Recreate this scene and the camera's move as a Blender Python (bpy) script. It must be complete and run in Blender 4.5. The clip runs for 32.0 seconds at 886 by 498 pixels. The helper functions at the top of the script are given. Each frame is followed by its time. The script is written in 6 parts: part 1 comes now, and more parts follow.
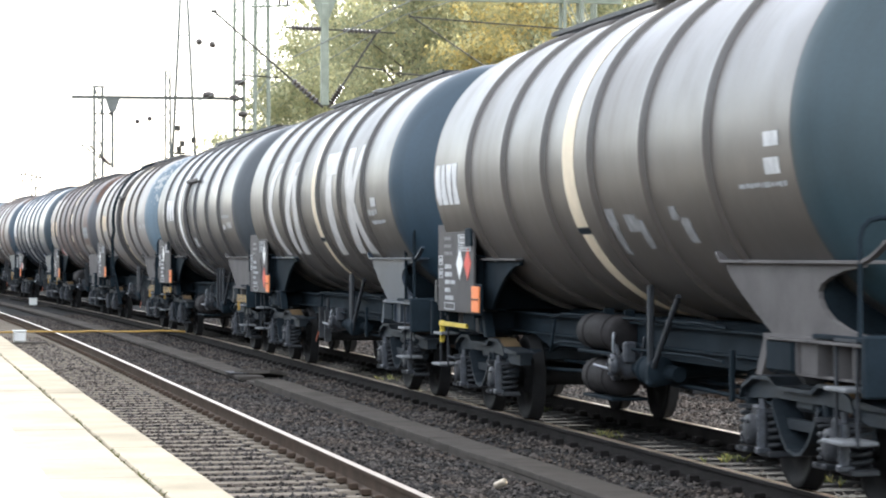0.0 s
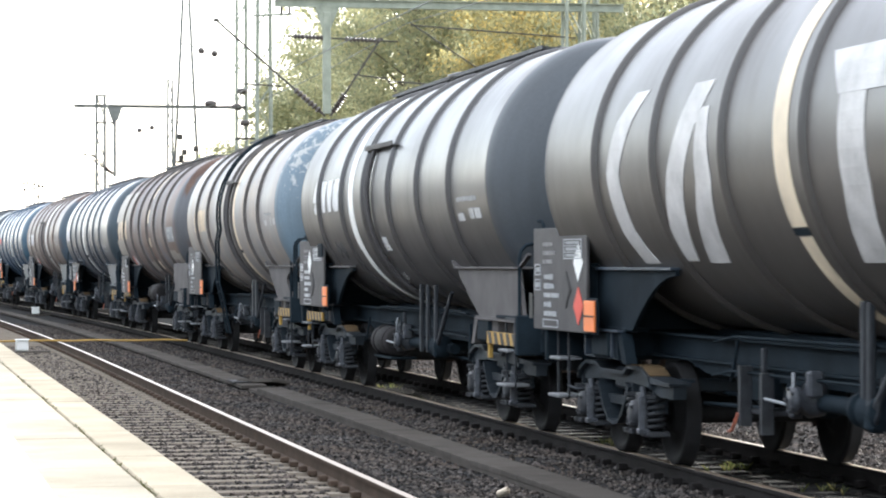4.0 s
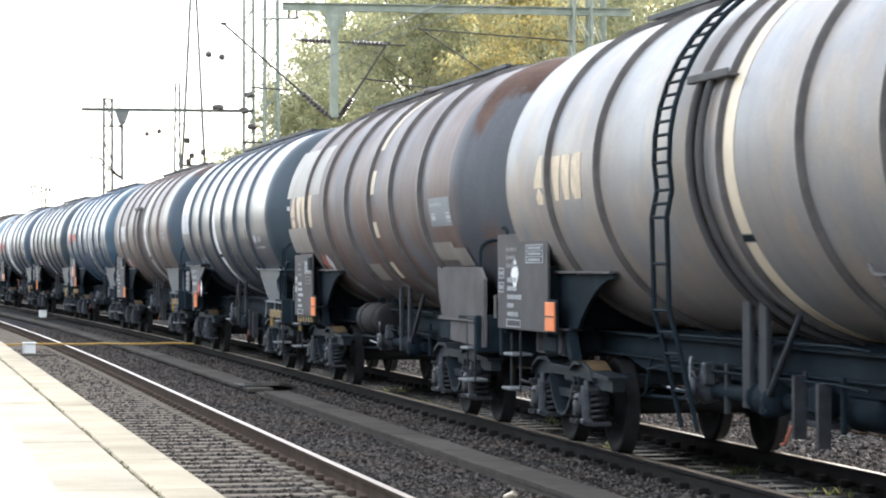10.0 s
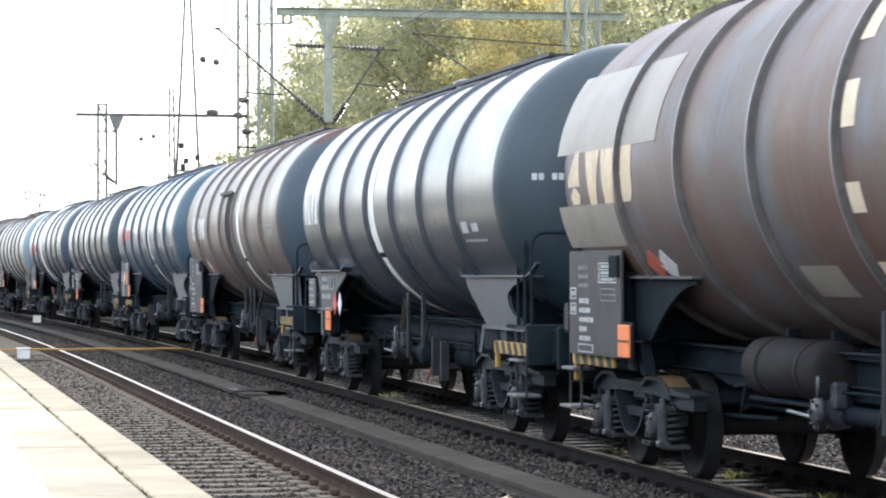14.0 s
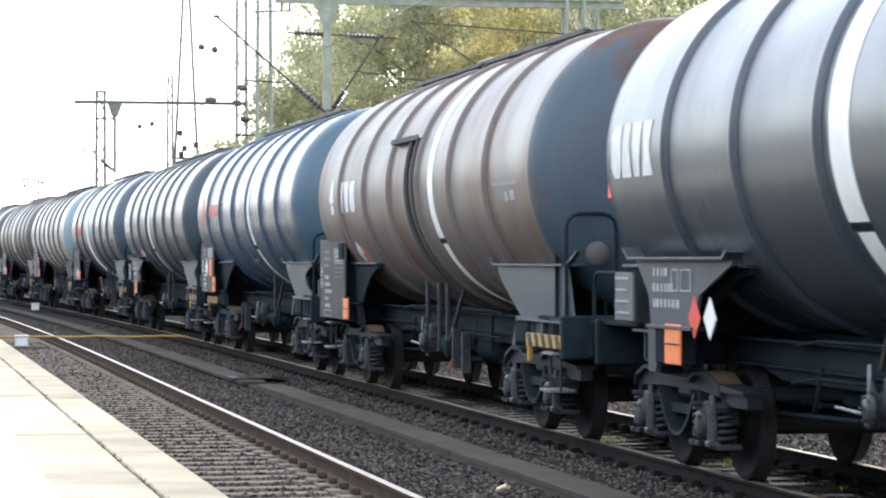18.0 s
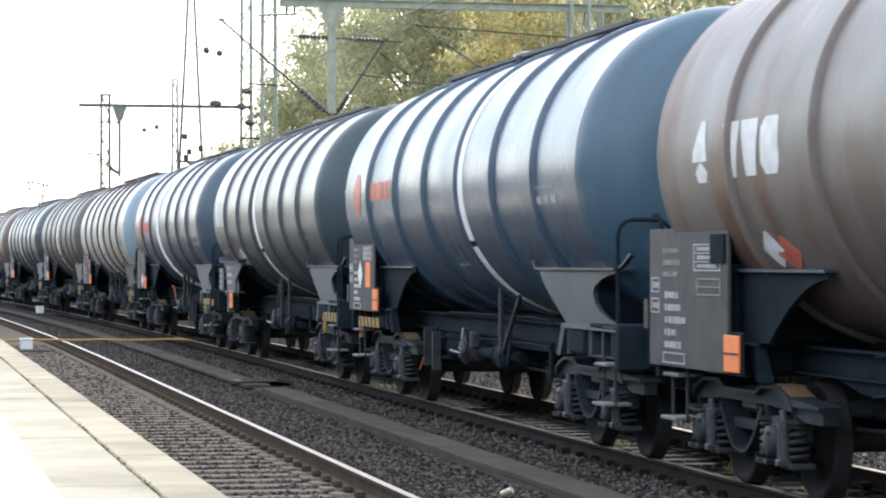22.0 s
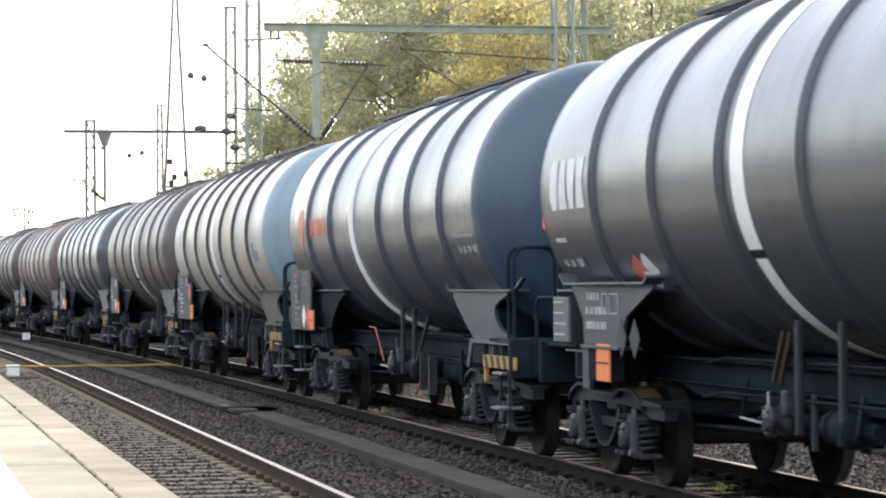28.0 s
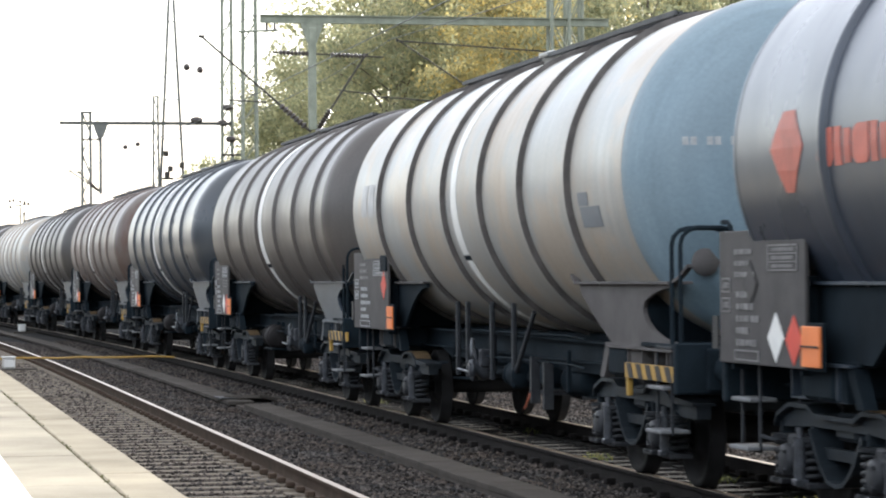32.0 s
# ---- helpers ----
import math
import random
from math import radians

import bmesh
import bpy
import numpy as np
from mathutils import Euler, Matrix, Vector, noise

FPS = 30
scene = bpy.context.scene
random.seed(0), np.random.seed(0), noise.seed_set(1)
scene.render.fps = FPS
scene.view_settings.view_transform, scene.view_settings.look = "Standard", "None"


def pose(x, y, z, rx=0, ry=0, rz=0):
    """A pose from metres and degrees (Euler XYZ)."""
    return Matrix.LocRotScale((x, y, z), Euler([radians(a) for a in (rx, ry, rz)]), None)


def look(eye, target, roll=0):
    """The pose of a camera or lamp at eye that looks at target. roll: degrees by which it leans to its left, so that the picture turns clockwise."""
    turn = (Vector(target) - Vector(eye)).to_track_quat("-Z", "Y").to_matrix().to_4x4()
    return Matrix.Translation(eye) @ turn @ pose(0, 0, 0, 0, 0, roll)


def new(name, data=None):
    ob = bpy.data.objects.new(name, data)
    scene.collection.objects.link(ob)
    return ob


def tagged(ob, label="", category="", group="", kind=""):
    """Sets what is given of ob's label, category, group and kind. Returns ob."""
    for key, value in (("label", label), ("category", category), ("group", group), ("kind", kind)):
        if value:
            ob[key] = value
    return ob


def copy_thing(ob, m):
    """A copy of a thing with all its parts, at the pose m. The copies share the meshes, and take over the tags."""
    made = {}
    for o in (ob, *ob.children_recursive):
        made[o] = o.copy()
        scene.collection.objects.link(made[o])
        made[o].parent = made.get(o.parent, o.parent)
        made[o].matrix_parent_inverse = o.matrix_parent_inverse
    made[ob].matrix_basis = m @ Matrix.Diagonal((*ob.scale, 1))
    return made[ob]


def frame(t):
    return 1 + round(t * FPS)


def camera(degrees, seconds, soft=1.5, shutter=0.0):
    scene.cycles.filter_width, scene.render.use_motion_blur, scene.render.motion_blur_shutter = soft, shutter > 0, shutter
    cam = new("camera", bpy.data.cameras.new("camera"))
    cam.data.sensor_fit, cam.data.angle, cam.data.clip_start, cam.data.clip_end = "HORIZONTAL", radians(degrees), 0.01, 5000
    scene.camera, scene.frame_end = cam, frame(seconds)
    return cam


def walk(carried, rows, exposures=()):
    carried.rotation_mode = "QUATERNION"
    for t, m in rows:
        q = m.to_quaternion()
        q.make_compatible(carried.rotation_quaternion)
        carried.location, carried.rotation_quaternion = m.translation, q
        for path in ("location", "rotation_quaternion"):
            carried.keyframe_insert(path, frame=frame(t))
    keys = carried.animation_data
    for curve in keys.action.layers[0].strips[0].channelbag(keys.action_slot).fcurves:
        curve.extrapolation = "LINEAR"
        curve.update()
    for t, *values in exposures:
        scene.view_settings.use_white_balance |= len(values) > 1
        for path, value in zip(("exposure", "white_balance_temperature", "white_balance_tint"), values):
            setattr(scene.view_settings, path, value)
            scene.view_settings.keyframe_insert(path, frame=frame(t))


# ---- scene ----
SOFT, SHUT = 2.0, 0.35
EXPOSURES = [(0.0, 2.22, 6350, 9), (10.0, 2.14, 6250, 9), (19.5, 2.12, 6150, 9), (21.2, 2.10, 6150, 9), (22.5, 1.88, 6200, 9), (25.0, 1.97, 6350, 10), (28.0, 1.87, 6450, 10), (32.0, 1.66, 6450, 10)]
import functools

# ---------------------------------------------------------------- camera
FOV = 18.366
cam = camera(FOV, 32.0, soft=SOFT, shutter=SHUT)
EYE = (0.0, 0.0, 1.807)
# seconds, yaw, pitch, roll of the hand-held camera
PATH = [
    (0, -11.536, 0.104, 0.031), (0.5, -11.552, 0.091, 0.084), (1, -11.566, 0.113, 0.064), (1.5, -11.528, 0.143, 0.101), (2, -11.462, 0.196, 0.027),
    (2.5, -11.442, 0.164, 0.062), (3, -11.453, 0.216, 0.075), (3.5, -11.493, 0.291, 0.103), (5.5, -11.401, 0.232, 0.016), (6, -11.348, 0.285, 0.017),
    (6.5, -11.430, 0.289, -0.004), (7, -11.480, 0.250, 0.028), (7.5, -11.396, 0.303, 0.005), (8, -11.378, 0.290, 0.005), (8.5, -11.378, 0.244, -0.024),
    (9, -11.377, 0.233, -0.000), (9.5, -11.342, 0.284, 0.005), (10, -11.339, 0.361, 0.030), (10.5, -11.412, 0.369, 0.034), (11, -11.514, 0.351, 0.167),
    (11.5, -11.520, 0.268, 0.096), (12, -11.415, 0.310, 0.061), (12.5, -11.386, 0.376, 0.082), (13, -11.368, 0.430, 0.135), (13.5, -11.358, 0.490, 0.049),
    (14, -11.455, 0.461, 0.101), (14.5, -11.547, 0.287, 0.133), (16.5, -11.384, 0.327, 0.089), (17, -11.484, 0.214, -0.032), (17.5, -11.549, 0.149, 0.039),
    (18, -11.490, 0.211, 0.004), (18.5, -11.398, 0.250, -0.028), (19, -11.354, 0.266, -0.033), (19.5, -11.376, 0.320, -0.034), (20, -11.433, 0.326, 0.015),
    (20.5, -11.538, 0.278, -0.001), (21, -11.501, 0.252, -0.023), (21.5, -11.430, 0.318, -0.028), (22, -11.396, 0.286, -0.062), (22.5, -11.371, 0.262, -0.102),
    (23, -11.450, 0.261, -0.036), (23.5, -11.542, 0.210, -0.034), (24, -11.466, 0.227, -0.026), (24.5, -11.481, 0.285, -0.025), (25, -11.448, 0.304, -0.031),
    (25.5, -11.496, 0.306, 0.052), (27.5, -11.744, 0.688, 0.484), (28, -11.681, 0.764, 0.471), (28.5, -11.744, 0.798, 0.501), (29, -11.803, 0.674, 0.478),
    (29.5, -11.758, 0.641, 0.470), (30, -11.710, 0.644, 0.435), (30.5, -11.640, 0.661, 0.426), (31, -11.629, 0.683, 0.398), (31.5, -11.708, 0.622, 0.421),
    (32, -11.767, 0.596, 0.410),
]
walk(cam, [(t, pose(*EYE, 90 + p, r, y)) for t, y, p, r in PATH], EXPOSURES)

# ---------------------------------------------------------------- light
SUN_EL, SUN_AZ = radians(19.5), radians(44.0)      # azimuth from +y towards +x
world = bpy.data.worlds.new("sky")
scene.world = world
world.use_nodes = True
wn = world.node_tree.nodes
sky = wn.new("ShaderNodeTexSky")
sky.sky_type = "NISHITA"
sky.sun_disc = False
sky.sun_elevation, sky.sun_rotation = SUN_EL, SUN_AZ
sky.air_density, sky.dust_density, sky.ozone_density = 1.0, 2.2, 2.5
wn["Background"].inputs["Strength"].default_value = 0.15
haze = wn.new("ShaderNodeMix")           # thin white cloud over the blue
haze.data_type = "RGBA"
haze.inputs[0].default_value = 0.50
haze.inputs[7].default_value = (6.5, 6.35, 6.15, 1.0)
world.node_tree.links.new(sky.outputs[0], haze.inputs[6])
world.node_tree.links.new(haze.outputs[2], wn["Background"].inputs["Color"])
sun = new("sun", bpy.data.lights.new("sun", "SUN"))
sun.data.energy, sun.data.angle, sun.data.color = 2.0, radians(8.0), (1.0, 0.955, 0.89)
sun_dir = Vector((math.sin(SUN_AZ) * math.cos(SUN_EL), math.cos(SUN_AZ) * math.cos(SUN_EL), math.sin(SUN_EL)))
sun.matrix_world = look(sun_dir * 60, (0, 0, 0))

# ---------------------------------------------------------------- plan
BEND, BEND_FROM = 5.467e-4, 47.46
TRAIN_X, NEAR_X, FAR_X = 7.682, 3.218, 12.0      # track centres beside the camera
EDGE_X, PLAT_Z, LINE_X = 1.495, 0.752, 0.60                     # platform edge
RAIL_H = 0.17


def bend(a):
    return -BEND / 2 * max(0.0, a - BEND_FROM) ** 2


def heading(a):
    return math.degrees(math.atan(BEND * max(0.0, a - BEND_FROM)))


def on_track(cx, a, z=0.0):
    return Matrix.Translation((cx + bend(a), a, z)) @ pose(0, 0, 0, 0, 0, heading(a))


SPEED = (4.500583, -0.805409, 0.378111, -0.884008, 0.562074, 0.854159, 0.034858, -0.167108, -0.037385)


def run(t):
    """Metres that the train has rolled at t seconds."""
    u = t / 10 - 1.6
    return SPEED[0] * t + sum(SPEED[j] * (u ** (j + 1) - (-1.6) ** (j + 1)) for j in range(1, len(SPEED)))


# ---------------------------------------------------------------- materials
def mat_nodes(name):
    m = bpy.data.materials.new(name)
    m.use_nodes = True
    nt = m.node_tree
    return m, nt, nt.nodes["Principled BSDF"]


def node(nt, kind, **kw):
    n = nt.nodes.new(kind)
    for key, value in kw.items():
        n.inputs[key].default_value = value
    return n


def mapped(nt, scale=(1, 1, 1), kind="Object"):
    tc = nt.nodes.new("ShaderNodeTexCoord")
    mp = nt.nodes.new("ShaderNodeMapping")
    mp.inputs["Scale"].default_value = scale
    nt.links.new(tc.outputs[kind], mp.inputs["Vector"])
    return mp.outputs["Vector"]


def noise_tex(nt, vec, scale, detail=4.0, rough=0.55):
    n = node(nt, "ShaderNodeTexNoise", Scale=scale, Detail=detail, Roughness=rough)
    nt.links.new(vec, n.inputs["Vector"])
    return n.outputs["Fac"]


def ramp(nt, fac, lo, hi, c0=(0, 0, 0, 1), c1=(1, 1, 1, 1)):
    r = nt.nodes.new("ShaderNodeValToRGB")
    r.color_ramp.elements[0].position, r.color_ramp.elements[1].position = lo, hi
    r.color_ramp.elements[0].color, r.color_ramp.elements[1].color = c0, c1
    nt.links.new(fac, r.inputs["Fac"])
    return r.outputs["Color"]


def blend(nt, fac, a, b, mode="MIX"):
    m = nt.nodes.new("ShaderNodeMix")
    m.data_type, m.blend_type = "RGBA", mode
    for sock, v in ((m.inputs[0], fac), (m.inputs[6], a), (m.inputs[7], b)):
        if isinstance(v, (int, float)):
            sock.default_value = v
        elif isinstance(v, tuple):
            sock.default_value = (*v[:3], 1)
        else:
            nt.links.new(v, sock)
    return m.outputs[2]


def bump(nt, bsdf, height, strength, dist=0.01):
    b = node(nt, "ShaderNodeBump", Strength=strength, Distance=dist)
    nt.links.new(height, b.inputs["Height"])
    nt.links.new(b.outputs["Normal"], bsdf.inputs["Normal"])


def plain(name, color, rough=0.7, metal=0.0, vary=0.35, scale=6.0, rand=0.0, relief=0.2, fine=60.0, spec=0.5, laid=False):
    """A surface with stains and grain of its own."""
    m, nt, b = mat_nodes(name)
    v = nt.nodes.new("ShaderNodeNewGeometry").outputs["Position"] if laid else mapped(nt)
    n1, n2 = noise_tex(nt, v, scale), noise_tex(nt, v, fine, 3.0)
    dark = tuple(c * (1 - vary) for c in color)
    light = tuple(min(1.0, c * (1 + vary)) for c in color)
    col = blend(nt, ramp(nt, n1, 0.3, 0.7), dark, light)
    col = blend(nt, 0.35, col, ramp(nt, n2, 0.25, 0.8, (*dark, 1), (*light, 1)))
    if rand:
        oi = nt.nodes.new("ShaderNodeObjectInfo")
        col = blend(nt, rand, col, ramp(nt, oi.outputs["Random"], 0, 1, (*dark, 1), (*light, 1)))
    nt.links.new(col, b.inputs["Base Color"])
    b.inputs["Roughness"].default_value, b.inputs["Metallic"].default_value = rough, metal
    b.inputs["Specular IOR Level"].default_value = spec
    if relief:
        bump(nt, b, n2, relief)
    return m


def tank_paint(name, base, dust, amount=0.5, rough=0.4, rust=0.0, fade=None, seed=0.0, coat=0.0, crust=None, flake=None):
    """Weathered paint of a tank: dust, streaks that run down, patches of rust and faded paint."""
    m, nt, b = mat_nodes(name)
    tc = nt.nodes.new("ShaderNodeTexCoord")
    mp = nt.nodes.new("ShaderNodeMapping")
    mp.inputs["Location"].default_value = (seed, seed * 3.1, seed * 1.7)
    nt.links.new(tc.outputs["Object"], mp.inputs["Vector"])
    v = mp.outputs["Vector"]
    streak_map = nt.nodes.new("ShaderNodeMapping")
    streak_map.inputs["Scale"].default_value = (0.4, 4.5, 0.3)
    nt.links.new(v, streak_map.inputs["Vector"])
    big = noise_tex(nt, v, 0.7, 5.0)
    streak = noise_tex(nt, streak_map.outputs["Vector"], 1.6, 6.0, 0.6)
    fine = noise_tex(nt, v, 30.0, 4.0)
    col = blend(nt, ramp(nt, streak, 0.35, 0.75), tuple(c * 0.8 for c in base), tuple(c * 1.2 for c in base))
    if fade:
        col = blend(nt, ramp(nt, noise_tex(nt, v, 1.1, 6.0, 0.65), 0.48, 0.60), col, fade)
    if flake:
        # coat that has peeled off in small ragged scales, most of it high up
        sep = nt.nodes.new("ShaderNodeSeparateXYZ")
        nt.links.new(tc.outputs["Object"], sep.inputs[0])
        up = node(nt, "ShaderNodeMath")
        up.operation = "MULTIPLY_ADD"
        up.inputs[1].default_value = 0.13
        up.inputs[2].default_value = -0.13 * 3.45
        nt.links.new(sep.outputs["Z"], up.inputs[0])
        patch = node(nt, "ShaderNodeMath")
        patch.operation = "MULTIPLY_ADD"
        patch.inputs[1].default_value = 0.45
        nt.links.new(noise_tex(nt, v, 1.3, 3.0), patch.inputs[0])
        nt.links.new(noise_tex(nt, v, 9.0, 5.0, 0.7), patch.inputs[2])
        peeled = node(nt, "ShaderNodeMath")
        nt.links.new(up.outputs[0], peeled.inputs[0])
        nt.links.new(patch.outputs[0], peeled.inputs[1])
        col = blend(nt, ramp(nt, peeled.outputs[0], 0.78, 0.84), col, flake)
    film = blend(nt, 0.5, ramp(nt, big, 0.3, 0.75), ramp(nt, streak, 0.4, 0.8), "MULTIPLY")
    mul = node(nt, "ShaderNodeMath")
    mul.operation = "MULTIPLY"
    mul.inputs[1].default_value = amount
    nt.links.new(film, mul.inputs[0])
    col = blend(nt, mul.outputs[0], col, dust)
    if rust:
        run_map = nt.nodes.new("ShaderNodeMapping")
        run_map.inputs["Scale"].default_value = (0.45, 1.5, 0.45)
        nt.links.new(v, run_map.inputs["Vector"])
        col = blend(nt, ramp(nt, noise_tex(nt, run_map.outputs["Vector"], 0.9, 6.0, 0.58), 0.60 - rust, 0.70 - rust * 0.6), col, (0.105, 0.054, 0.036))
    rusty = None
    if crust:
        # rust that has run down from the top in ragged drips
        sep = nt.nodes.new("ShaderNodeSeparateXYZ")
        nt.links.new(tc.outputs["Object"], sep.inputs[0])
        drip = nt.nodes.new("ShaderNodeMapping")
        drip.inputs["Scale"].default_value = (0.3, 1.0, 0.16)
        nt.links.new(v, drip.inputs["Vector"])
        edge = noise_tex(nt, drip.outputs["Vector"], 2.2, 7.0, 0.66)
        up = node(nt, "ShaderNodeMath")
        up.operation = "MULTIPLY_ADD"
        up.inputs[1].default_value = 0.42
        up.inputs[2].default_value = -0.42 * crust
        nt.links.new(sep.outputs["Z"], up.inputs[0])
        both = node(nt, "ShaderNodeMath")
        nt.links.new(up.outputs[0], both.inputs[0])
        nt.links.new(edge, both.inputs[1])
        mott = ramp(nt, noise_tex(nt, drip.outputs["Vector"], 5.0, 5.0, 0.6), 0.3, 0.75, (0.072, 0.042, 0.032, 1), (0.140, 0.090, 0.070, 1))
        rusty = ramp(nt, both.outputs[0], 0.50, 0.57)
        col = blend(nt, rusty, col, mott)
    col = blend(nt, 0.5, col, ramp(nt, fine, 0.3, 0.7, (0.72, 0.72, 0.74, 1), (1.0, 1.0, 1.0, 1)), "MULTIPLY")
    nt.links.new(col, b.inputs["Base Color"])
    r = ramp(nt, film, 0.1, 0.9, (rough + 0.06,) * 3 + (1,), (min(1, rough + 0.34),) * 3 + (1,))
    if rusty:
        r = blend(nt, rusty, r, (0.72, 0.72, 0.72))
        dull = ramp(nt, rusty, 0.0, 1.0, (0.5, 0.5, 0.5, 1), (0.22, 0.22, 0.22, 1))
        nt.links.new(dull, b.inputs["Specular IOR Level"])
    nt.links.new(r, b.inputs["Roughness"])
    b.inputs["IOR"].default_value = 1.5
    b.inputs["Coat Weight"].default_value, b.inputs["Coat Roughness"].default_value = coat * 0.45, 0.33
    wave = noise_tex(nt, v, 1.8, 2.0)
    bump(nt, b, wave, 0.22, 0.014)
    return m


M_FRAME = plain("frame_steel", (0.0130, 0.0195, 0.0250), 0.75, 0.0, 0.5, 2.0, relief=0.3, spec=0.05)
M_BOGIE = plain("bogie_steel", (0.0165, 0.0225, 0.0280), 0.55, 0.0, 0.6, 3.0, relief=0.4, spec=0.22)
M_BOX = plain("axle_box_steel", (0.034, 0.036, 0.040), 0.5, 0.0, 0.5, 8.0, spec=0.25)
M_WHEEL = plain("wheel_steel", (0.021, 0.0205, 0.0205), 0.65, 0.0, 0.4, 5.0, spec=0.05)
M_DUSTRUST = plain("brake_dust_rust", (0.115, 0.078, 0.042), 0.8, 0.0, 0.5, 6.0, relief=0.3, spec=0.1)
M_SADDLE = plain("saddle_paint", (0.038, 0.050, 0.066), 0.42, 0.0, 0.35, 2.0, spec=0.25)
M_DUSTY = plain("dusty_saddle_paint", (0.105, 0.098, 0.096), 0.7, 0.0, 0.3, 2.5, spec=0.08)
M_RUSTY = plain("rusty_steel", (0.04, 0.028, 0.022), 0.8, 0.0, 0.5, 4.0, relief=0.4, spec=0.2)
M_GREY = plain("grey_board", (0.072, 0.068, 0.068), 0.6, 0.0, 0.3, 3.0, spec=0.15)
M_PLATE = plain("grey_blue_plate_paint", (0.060, 0.066, 0.078), 0.45, 0.0, 0.3, 3.0, spec=0.2)
M_PALE = plain("pale_label_panel", (0.13, 0.132, 0.138), 0.55, 0.0, 0.25, 6.0, spec=0.2)
M_STEP = plain("worn_step_grating", (0.165, 0.170, 0.175), 0.6, 0.0, 0.35, 12.0, spec=0.2)
M_DAMPER = plain("worn_damper_steel", (0.048, 0.052, 0.060), 0.42, 0.0, 0.6, 14.0, spec=0.35)
M_COIL = plain("worn_spring_steel", (0.019, 0.021, 0.024), 0.45, 0.0, 0.5, 9.0, spec=0.25)
M_WHITE = plain("white_paint", (0.75, 0.75, 0.72), 0.5, 0.0, 0.15, 3.0)
M_MARK = plain("white_marking", (0.42, 0.425, 0.43), 0.5, 0.0, 0.35, 6.0)
M_DIM = plain("dim_marking", (0.17, 0.165, 0.165), 0.6, 0.0, 0.4, 10.0)
M_WORN = plain("worn_lettering", (0.30, 0.31, 0.32), 0.5, 0.0, 0.4, 20.0)
M_CHALK = plain("chalk_scribble", (0.19, 0.19, 0.19), 0.8, 0.0, 0.4, 9.0)
M_WORNRING = plain("worn_grey_ring_paint", (0.20, 0.205, 0.22), 0.35, 0.0, 0.35, 3.0)
M_AIR = plain("air_tank_paint", (0.022, 0.020, 0.020), 0.75, 0.0, 0.45, 5.0, relief=0.3, spec=0.10)
M_RINGDARK = plain("dark_along_ring", (0.088, 0.080, 0.075), 0.7, 0.0, 0.5, 5.0, spec=0.2)
M_WALK = plain("walkway_steel", (0.055, 0.058, 0.062), 0.6, 0.0, 0.4, 5.0, spec=0.2)
M_TAN = plain("tan_repaint", (0.25, 0.225, 0.195), 0.5, 0.0, 0.25, 2.0)
M_PATCH = plain("grey_blue_repaint", (0.16, 0.18, 0.20), 0.45, 0.0, 0.25, 2.0)
M_CREAM = plain("cream_paint", (0.62, 0.52, 0.38), 0.55, 0.0, 0.25, 2.5)
M_ORANGE = plain("orange_panel", (0.80, 0.22, 0.06), 0.55, 0.0, 0.12, 5.0)
M_RED = plain("red_paint", (0.62, 0.06, 0.035), 0.5, 0.0, 0.2, 4.0)
M_LOGO = plain("faded_red_logo", (0.44, 0.105, 0.070), 0.45, 0.0, 0.4, 3.0)
M_YELLOW = plain("yellow_paint", (0.42, 0.25, 0.05), 0.6, 0.0, 0.2, 5.0)
M_BRIGHT = plain("worn_pale_steel", (0.20, 0.21, 0.225), 0.45, 0.0, 0.5, 10.0, spec=0.4)
M_SIGNAL = plain("faded_orange_red", (0.40, 0.11, 0.06), 0.6, 0.0, 0.3, 8.0)
M_GRIP = plain("bright_yellow_paint", (0.62, 0.46, 0.05), 0.5, 0.0, 0.2, 6.0)
M_BLACK = plain("black_rubber", (0.012, 0.012, 0.012), 0.6, 0.0, 0.3, 8.0)
M_PIPE = plain("galvanised_pipe", (0.036, 0.039, 0.044), 0.55, 0.0, 0.3, 6.0, spec=0.12)


